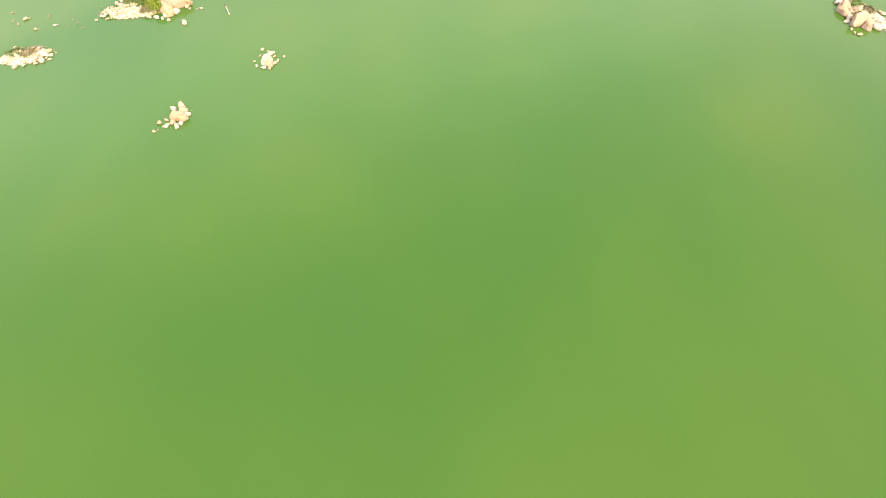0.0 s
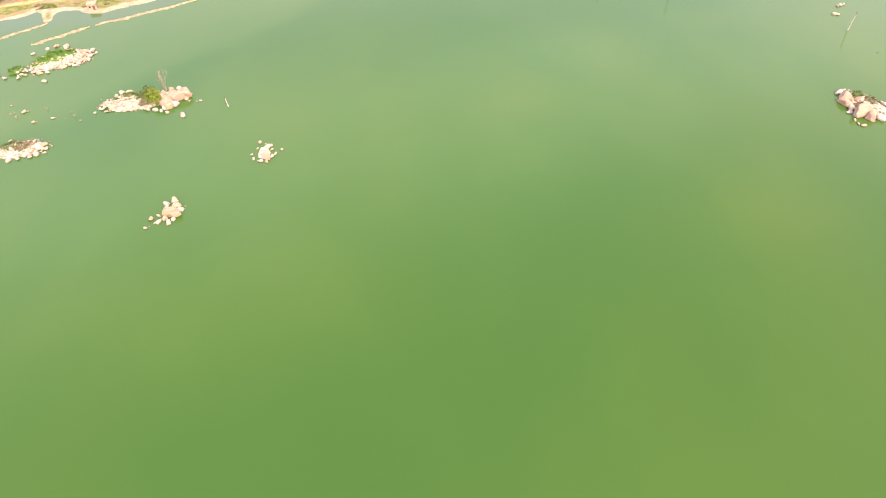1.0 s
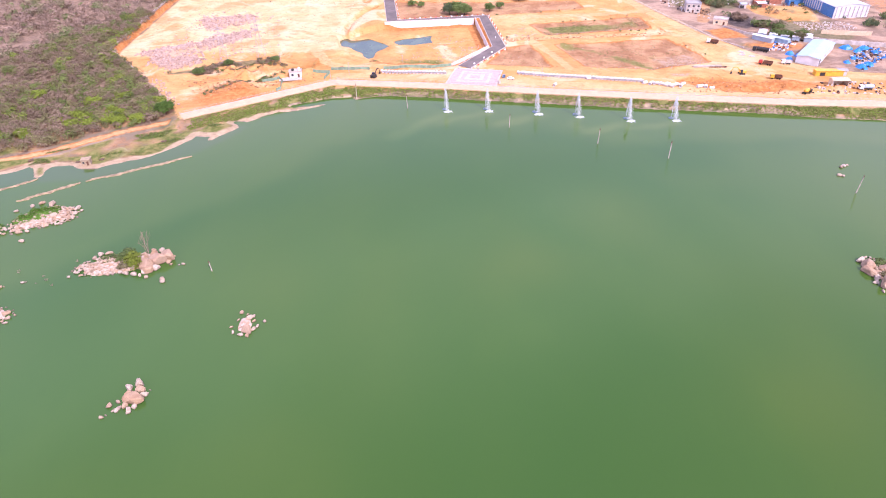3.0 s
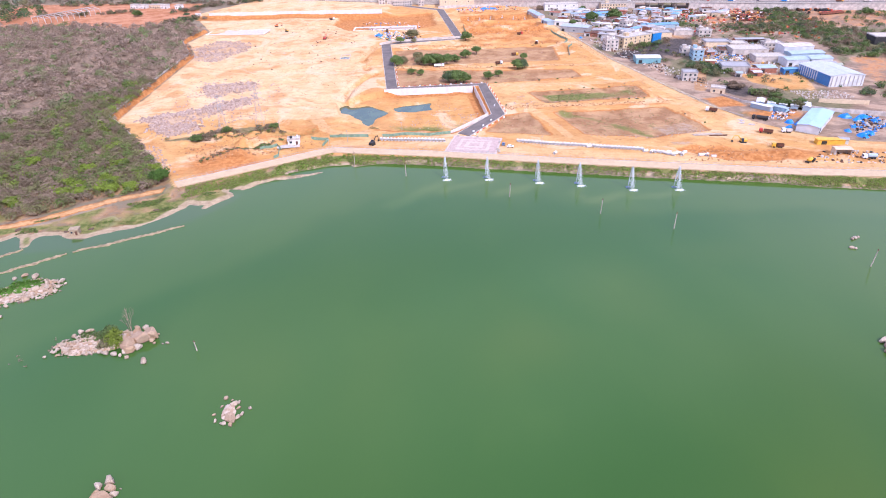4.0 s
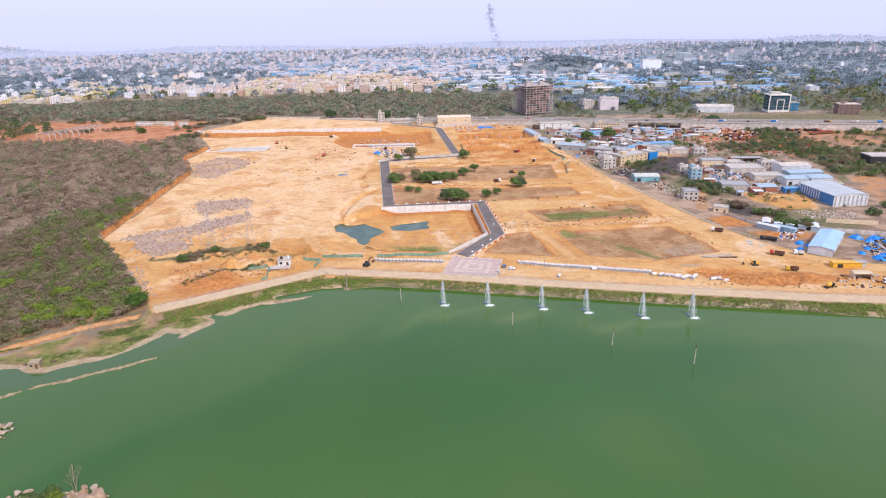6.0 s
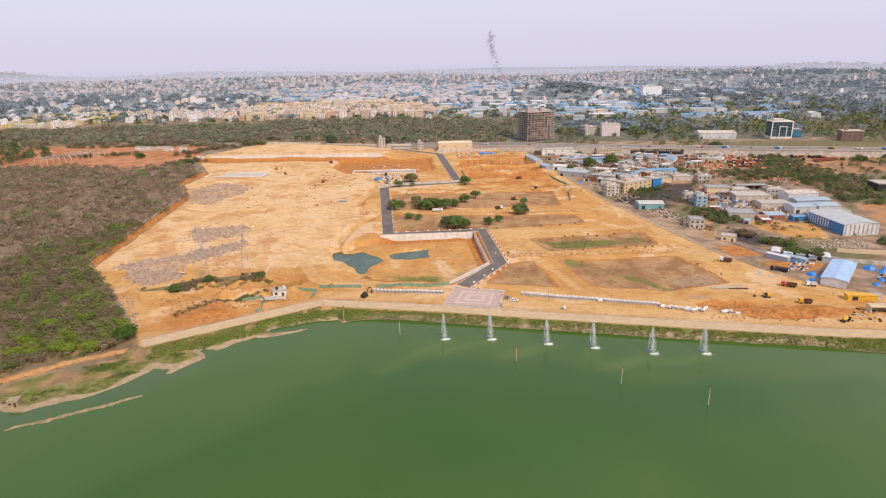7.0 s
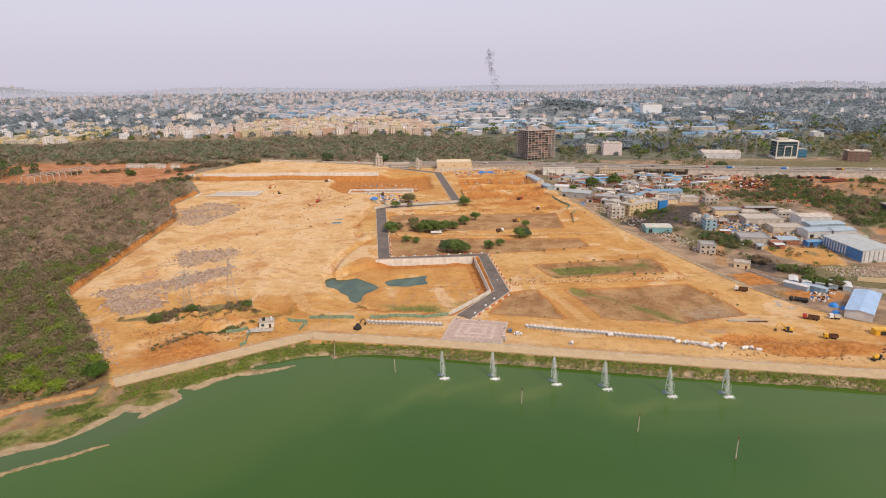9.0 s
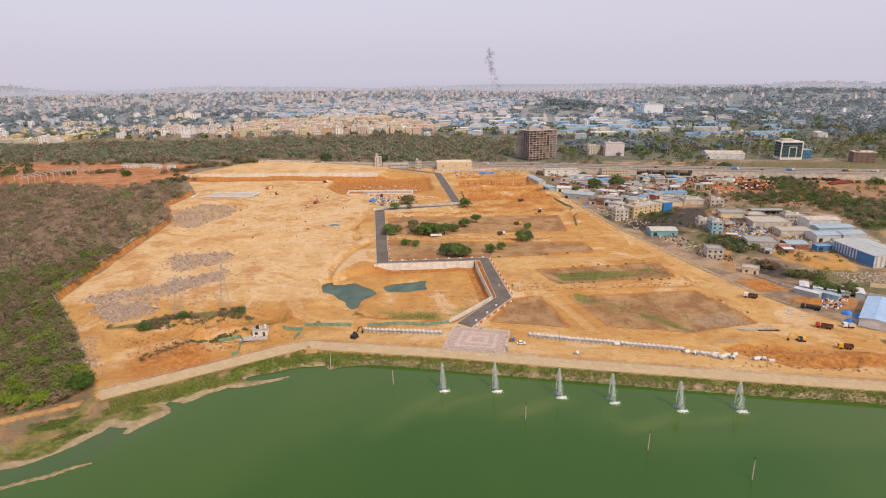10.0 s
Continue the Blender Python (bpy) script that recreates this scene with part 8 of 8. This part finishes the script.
for i in range(5):
    shed(226 + i * 6.5, 431 - i * 3.2, 11, 4.5, 2.8, 62, PALEBLUE_ROOF, WHITE_SHEET, "pale blue site cabin in a row", 0.4, "site_cabin", "site cabins in a row", category="cabin")

junk("scrap", [(255, 560), (300, 560), (335, 600), (330, 640), (262, 650), (250, 600)], 520, [PALE, CONCRETE, RUST, BRICK, PALEBLUE_ROOF, WHITE_P], 0.5, 2.4, "stacked goods and rubbish between the workshops", 21)
junk("scrap", [(215, 520), (300, 500), (335, 540), (250, 570)], 420, [PALE, CONCRETE, RUST, BRICK, YELLOW, WHITE_P], 0.5, 2.2, "stacked goods and rubbish between the workshops", 22)
junk("scrap", [(30, 690), (120, 700), (108, 815), (26, 812)], 260, [RUBBLE, RUST, BARK, RUBBLE, BRICK], 0.4, 1.3, "shuttering boards and stones among the foundation pits", 23)
junk("scrap", [(255, 690), (380, 640), (430, 700), (420, 830), (300, 830)], 620, [RUST, BRICK, PALE, DARK_P, ORANGE_P, RED_P], 0.8, 3.4, "old vehicle bodies and parts in the truck yards", 24)
junk("scrap", [(-100, 800), (-20, 800), (-20, 740), (-80, 720)], 90, [PALE, RUST, TARP, WHITE_P, CONCRETE], 0.5, 2.0, "site materials by the dug trench", 25)

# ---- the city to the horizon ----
# far foliage colours paled blue-grey: distance haze put into the leaves
HAZE_LEAF = (0.29, 0.345, 0.375)
HAZE_SAGE, HAZE_MOSS = (0.24, 0.285, 0.285), (0.21, 0.255, 0.265)
PAL = [(0.78, 0.66, 0.53), (0.82, 0.76, 0.70), (0.78, 0.62, 0.54), (0.74, 0.62, 0.44), (0.84, 0.82, 0.81), (0.72, 0.60, 0.55), (0.66, 0.68, 0.72), (0.80, 0.71, 0.64), (0.55, 0.64, 0.74)]
rc = random.Random(77)
near_mats = [plain("render_%s" % k, c, 0.85, var=0.15) for k, c in zip(("sand", "white", "peach", "butter", "chalk", "clay"), PAL)]
placed = collections.defaultdict(list)


def free(x, y, r):
    i, j = int(x // 60), int(y // 60)
    for di in (-1, 0, 1):
        for dj in (-1, 0, 1):
            for a, b, q in placed[i + di, j + dj]:
                if abs(a - x) < r + q and abs(b - y) < r + q:
                    return False
    placed[i, j].append((x, y, r))
    return True


def suburb(poly, count, seed, mats, label, storeys=(2, 4), size=(9, 15)):
    rn = np.random.default_rng(seed)
    for x, y in scatter(poly, count, rn):
        w, d = rn.uniform(*size), rn.uniform(*size)
        if not free(x, y, 0.45 * max(w, d)):
            continue
        building(float(x), float(y), float(w), float(d), int(rn.integers(storeys[0], storeys[1] + 1)), float(rn.choice([-8, 4, 12])), mats[int(rn.integers(len(mats)))], label, "house", "houses of the suburb", sides="s", bays=5.6, z=float(level(x, y)))


suburb([(-680, 1400), (-560, 1375), (-420, 1380), (-260, 1345), (-70, 1345), (-60, 1460), (-250, 1560), (-500, 1560), (-690, 1520)], 190, 1, near_mats, "cream and peach rendered town house in a dense row", (2, 4))
suburb([(-930, 1470), (-700, 1440), (-690, 1560), (-930, 1600)], 60, 2, [near_mats[3], near_mats[1], plain("mustard_render", (0.70, 0.54, 0.22))], "yellow and white low house among trees", (1, 2), (9, 14))
rn = np.random.default_rng(12)
for x, y in scatter([(20, 1330), (180, 1280), (480, 1180), (760, 1230), (900, 1500), (700, 1600), (200, 1560), (60, 1480)], 75, rn):
    w, d = float(rn.uniform(22, 52)), float(rn.uniform(14, 24))
    if not free(x, y, 0.4 * w):
        continue
    shed(float(x), float(y), w, d, float(rn.uniform(6, 9)), float(rn.choice([-12, 5, 80])), [WHITE_SHEET, PALE, PALEBLUE_ROOF][int(rn.integers(3))], [BLUE_ROOF, PALEBLUE_ROOF, WHITE_SHEET, BLUE_ROOF, GREY_ROOF][int(rn.integers(5))],
         "factory shed with a blue or white sheet roof", 2.0, "factory_shed", "factory sheds beyond the highway", z=float(level(x, y)))
for i in range(5):
    shed(520 + i * 34, 1290 - 3 * i, 32, 26, 7, -4, WHITE_SHEET, BLUE_ROOF, "long bright blue-roofed factory bay", 1.5, "factory_shed", "blue factory bays", z=level(520 + i * 34, 1290))
building(588, 1790, 50, 30, 6, -5, near_mats[4], "large plain white industrial block", "factory", win=False, floor=5, category="factory")
building(-690, 1850, 44, 22, 5, 0, near_mats[4], "white institutional block above the trees", "building", category="building", bays=6)
building(-900, 1650, 60, 24, 3, 0, near_mats[0], "buff institutional block among trees", "building", category="building", bays=8)


def far_city():
    """Countless distant houses and sheds: one mesh with walls, parapets, window rows and roofs."""
    m = Mesh()
    rn = np.random.default_rng(31)

    def house(x, y, w, d, h, tint, roof, rot, win):
        z = hz
        m.box(x, y, z - 1, w, d, h + 1, rot, 0, 1.0, tint)
        m.box(x, y, z + h, w * 1.04, d * 1.04, 0.6, rot, 0, 1.0, roof)
        if w < 20:
            m.box(x + w * .2, y, z + h + .6, w * .3, d * .3, 2.2, rot, 0, 1.0, tint)
        if win:
            c, s = math.cos(radians(rot)), math.sin(radians(rot))
            for k in range(max(1, int(h / 3.2))):
                n = max(2, int(w / 4))
                for i in range(n):
                    u = (i + .5) / n * w - w / 2
                    q = -d / 2 - 0.06
                    a, b = x + u * c - q * s, y + u * s + q * c
                    zz = z + 1.0 + k * 3.2
                    m.add([(a - .8 * c, b - .8 * s, zz), (a + .8 * c, b + .8 * s, zz), (a + .8 * c, b + .8 * s, zz + 1.4), (a - .8 * c, b - .8 * s, zz + 1.4)], [(0, 1, 2, 3)], 0, (0.14, 0.14, 0.16))
    # close-packed terraces of the nearer quarters
    for poly, gap, tints, tall in QUARTERS:
        px, py = [q[0] for q in poly], [q[1] for q in poly]
        gx, gy = np.meshgrid(np.arange(min(px), max(px), gap), np.arange(min(py), max(py), gap * 1.25))
        gx, gy = gx.ravel() + rn.normal(size=gx.size) * 3, gy.ravel() + rn.normal(size=gx.size) * 3
        keep = inside(gx, gy, poly) & (rn.random(gx.size) < 0.8) & (wobble(gx, gy, 60, 3) > -0.75)
        for x, y, hz in zip(gx[keep], gy[keep], height(gx[keep], gy[keep])):
            if not free(x, y, gap * 0.33):
                continue
            t = np.array(tints[int(rn.integers(len(tints)))]) * rn.uniform(0.85, 1.06)
            house(float(x), float(y), float(gap * rn.uniform(.7, 1.25)), float(gap * rn.uniform(.7, 1.1)), float(rn.choice(tall)), tuple(t), tuple(t * 0.9), float(rn.choice([-8, 4, 12])), y < 1650)
    n = 0
    ys = np.concatenate([rn.uniform(1250, 2000, 1100), rn.uniform(2000, 3000, 3000), rn.uniform(3000, 4500, 4200)])
    xs = rn.uniform(-0.86, 0.86, len(ys)) * ys
    hs = height(xs, ys)
    for x, y, hz in zip(xs, ys, hs):
        if y < 1330 and -560 < x < 470:
            continue
        dens = 0.5 + 0.5 * math.sin(x / 170 + 1.3 * math.sin(y / 260)) * math.sin(y / 190 + x / 600)
        right = x / y
        if right > 0.32 and y < 3300 and rn.random() < 0.82:
            continue
        if y < 2400 and right < -0.3 and rn.random() < 0.55:
            continue
        if rn.random() > dens * 0.9 + 0.22:
            continue
        if math.hypot(x - 360, (y - 1950) * 1.4) < 190 or math.hypot(x - 750, y - 1600) < 190:
            continue
        if y < 1900 and not free(x, y, 7):
            continue
        industrial = 0.0 < right < 0.42 and y < 2700
        if industrial and rn.random() < 0.5:
            roof = [(0.14, 0.36, 0.60), (0.22, 0.44, 0.64), (0.55, 0.62, 0.68), (0.70, 0.70, 0.70)][int(rn.integers(4))]
            house(x, y, float(rn.uniform(22, 60)), float(rn.uniform(14, 30)), float(rn.uniform(5, 9)), (0.6, 0.6, 0.6), roof, float(rn.choice([-10, 5, 70])), False)
        else:
            # past 2000 m, wall tints are greyed and blued for distance haze
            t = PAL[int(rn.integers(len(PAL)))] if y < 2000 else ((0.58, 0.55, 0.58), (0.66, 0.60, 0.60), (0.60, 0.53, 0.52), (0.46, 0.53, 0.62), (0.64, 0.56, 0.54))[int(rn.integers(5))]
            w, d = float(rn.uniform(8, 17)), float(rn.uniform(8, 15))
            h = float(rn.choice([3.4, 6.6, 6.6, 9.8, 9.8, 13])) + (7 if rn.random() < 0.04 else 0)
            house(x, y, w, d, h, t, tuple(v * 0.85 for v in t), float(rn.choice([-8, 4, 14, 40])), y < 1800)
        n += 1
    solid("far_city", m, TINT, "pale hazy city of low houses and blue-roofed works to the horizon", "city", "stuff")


PEACH = [(0.74, 0.58, 0.42), (0.76, 0.62, 0.49), (0.72, 0.55, 0.44), (0.78, 0.70, 0.62), (0.68, 0.44, 0.30), (0.74, 0.63, 0.40)]
QUARTERS = [([(-470, 1420), (-480, 1640), (-380, 1720), (-150, 1720), (-30, 1620), (20, 1460), (-60, 1340), (-250, 1330), (-440, 1350)], 15, PEACH, [6.6, 6.6, 9.8, 9.8, 13]),
            ([(-910, 1320), (-840, 1420), (-690, 1420), (-690, 1330), (-760, 1270), (-900, 1250)], 15, [(0.68, 0.54, 0.24), (0.74, 0.66, 0.52), (0.76, 0.70, 0.64), (0.70, 0.56, 0.34)], [3.4, 3.4, 6.6]),
            # farthest quarter: walls paled and cooled towards the haze
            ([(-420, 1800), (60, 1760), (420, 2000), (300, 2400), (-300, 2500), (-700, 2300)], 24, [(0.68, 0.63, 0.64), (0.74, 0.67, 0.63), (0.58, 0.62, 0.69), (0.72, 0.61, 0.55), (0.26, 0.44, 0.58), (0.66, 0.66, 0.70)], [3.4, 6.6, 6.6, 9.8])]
far_city()
rn = np.random.default_rng(41)
ys = np.concatenate([rn.uniform(1000, 1300, 450), rn.uniform(1300, 2000, 1300), rn.uniform(2000, 3000, 1700), rn.uniform(3000, 3600, 900)])
xs = rn.uniform(-0.86, 0.86, len(ys)) * ys
hs = height(xs, ys)
crowns = []
for x, y, h in zip(xs, ys, hs):
    if y < 1300 and (x < 180 or (380 < x < 640 and y < 1010)):
        continue
    if y < 1345 and 500 < x < 690 and y > 1230:
        continue
    q = rn.uniform(3.5, 8) * (1 + (y - 1000) / 4500)
    if x / y > 0.3 and rn.random() < 0.5:
        q *= 1.7
    crowns.append((x, y, h + q * .6, q * 1.3, q * .8, int(30 if y < 2000 else 14), np.array(([HAZE_LEAF, HAZE_SAGE, HAZE_LEAF, HAZE_MOSS] if y > 1500 else [HAZE_SAGE, GREEN, OLIVE, HAZE_MOSS])[int(rn.integers(4))]) * rn.uniform(.8, 1.3)))
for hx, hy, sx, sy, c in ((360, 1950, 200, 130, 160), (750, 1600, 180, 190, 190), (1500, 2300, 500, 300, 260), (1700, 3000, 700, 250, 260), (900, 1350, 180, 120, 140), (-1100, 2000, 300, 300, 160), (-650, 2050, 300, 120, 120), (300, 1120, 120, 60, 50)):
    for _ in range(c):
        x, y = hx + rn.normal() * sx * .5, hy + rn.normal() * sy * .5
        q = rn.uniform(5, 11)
        crowns.append((x, y, level(x, y) + q * .4, q * 1.4, q * .7, 40, np.array([HAZE_LEAF, HAZE_SAGE, HAZE_LEAF][int(rn.integers(3))]) * rn.uniform(.8, 1.2)))
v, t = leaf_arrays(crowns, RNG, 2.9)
tagged(new("city_trees", quads_mesh("city_trees", v, t, LEAF)), "green tree crowns through the city, paled towards haze blue with distance", "trees", kind="stuff")

# ---- fence along the top of the earth cut ----
CUT = [(-199, 383), (-235, 427), (-241, 519), (-246, 620), (-278, 688)]
panel_wall("boundary_wall", CUT, lambda x, y: level(x - 3, y), 1.3, "weathered grey precast fence on top of the red earth cut", 5.0, CONCRETE, 0.8)


# ---- smoke rising far off in the city ----
def smoke():
    m, n, l = nt("smoke")
    pos = n.new("ShaderNodeNewGeometry").outputs["Position"]
    a = noise_of(n, l, pos, 0.03, 4)
    d = node(n, "ShaderNodeBsdfDiffuse")
    d.inputs["Color"].default_value = (0.30, 0.29, 0.33, 1)
    t, mx, o = n.new("ShaderNodeBsdfTransparent"), n.new("ShaderNodeMixShader"), n.new("ShaderNodeOutputMaterial")
    l.new(ramp(n, l, a, 0.3, 0.75, 0.05, 0.26), mx.inputs[0])
    l.new(t.outputs[0], mx.inputs[1])
    l.new(d.outputs[0], mx.inputs[2])
    l.new(mx.outputs[0], o.inputs["Surface"])
    rs2 = np.random.default_rng(6)
    x0, y0 = 268, 3000
    z0 = level(x0, y0)
    crowns = []
    for i in range(44):
        u = (i / 43) ** 0.9
        x = x0 + 22 * (1 - u) - 26 * math.sin(u * 1.9) + rs2.normal() * (17 - 11 * u) + 14 * max(0, u - 0.75)
        crowns.append((x, y0 + rs2.normal() * 14, z0 + 8 + 200 * u, 16 - 7 * u, 17, 3, (1, 1, 1)))
    v, t = leaf_arrays(crowns, rs2, 13.0)
    ob = thing("smoke_plume", 0, 0, 0, 0, "thin dark smoke plume drifting over the far city", "smoke")
    part("plume", quads_mesh("plume", v, t, m), None, ob)["kind"] = "stuff"


smoke()


# ---- added glowing sheet that paints pale haze on the horizon ----
def horizon():
    m, n, l = nt("horizon_haze")
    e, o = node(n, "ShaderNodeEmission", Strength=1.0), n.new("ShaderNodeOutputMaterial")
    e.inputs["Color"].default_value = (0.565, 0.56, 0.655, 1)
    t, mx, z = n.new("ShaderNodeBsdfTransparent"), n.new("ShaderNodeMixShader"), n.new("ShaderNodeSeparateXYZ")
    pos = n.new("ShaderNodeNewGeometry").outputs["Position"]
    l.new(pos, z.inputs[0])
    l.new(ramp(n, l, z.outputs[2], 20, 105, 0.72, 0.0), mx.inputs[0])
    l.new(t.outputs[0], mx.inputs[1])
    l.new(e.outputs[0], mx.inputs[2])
    l.new(mx.outputs[0], o.inputs["Surface"])
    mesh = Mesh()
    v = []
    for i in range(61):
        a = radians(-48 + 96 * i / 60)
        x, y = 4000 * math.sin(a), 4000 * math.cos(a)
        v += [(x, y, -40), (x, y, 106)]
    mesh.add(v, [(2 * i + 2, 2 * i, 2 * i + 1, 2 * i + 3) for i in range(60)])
    solid("backdrop", mesh, m, "glowing sheet painting pale lavender haze along the far horizon", "backdrop", "structure")


horizon()
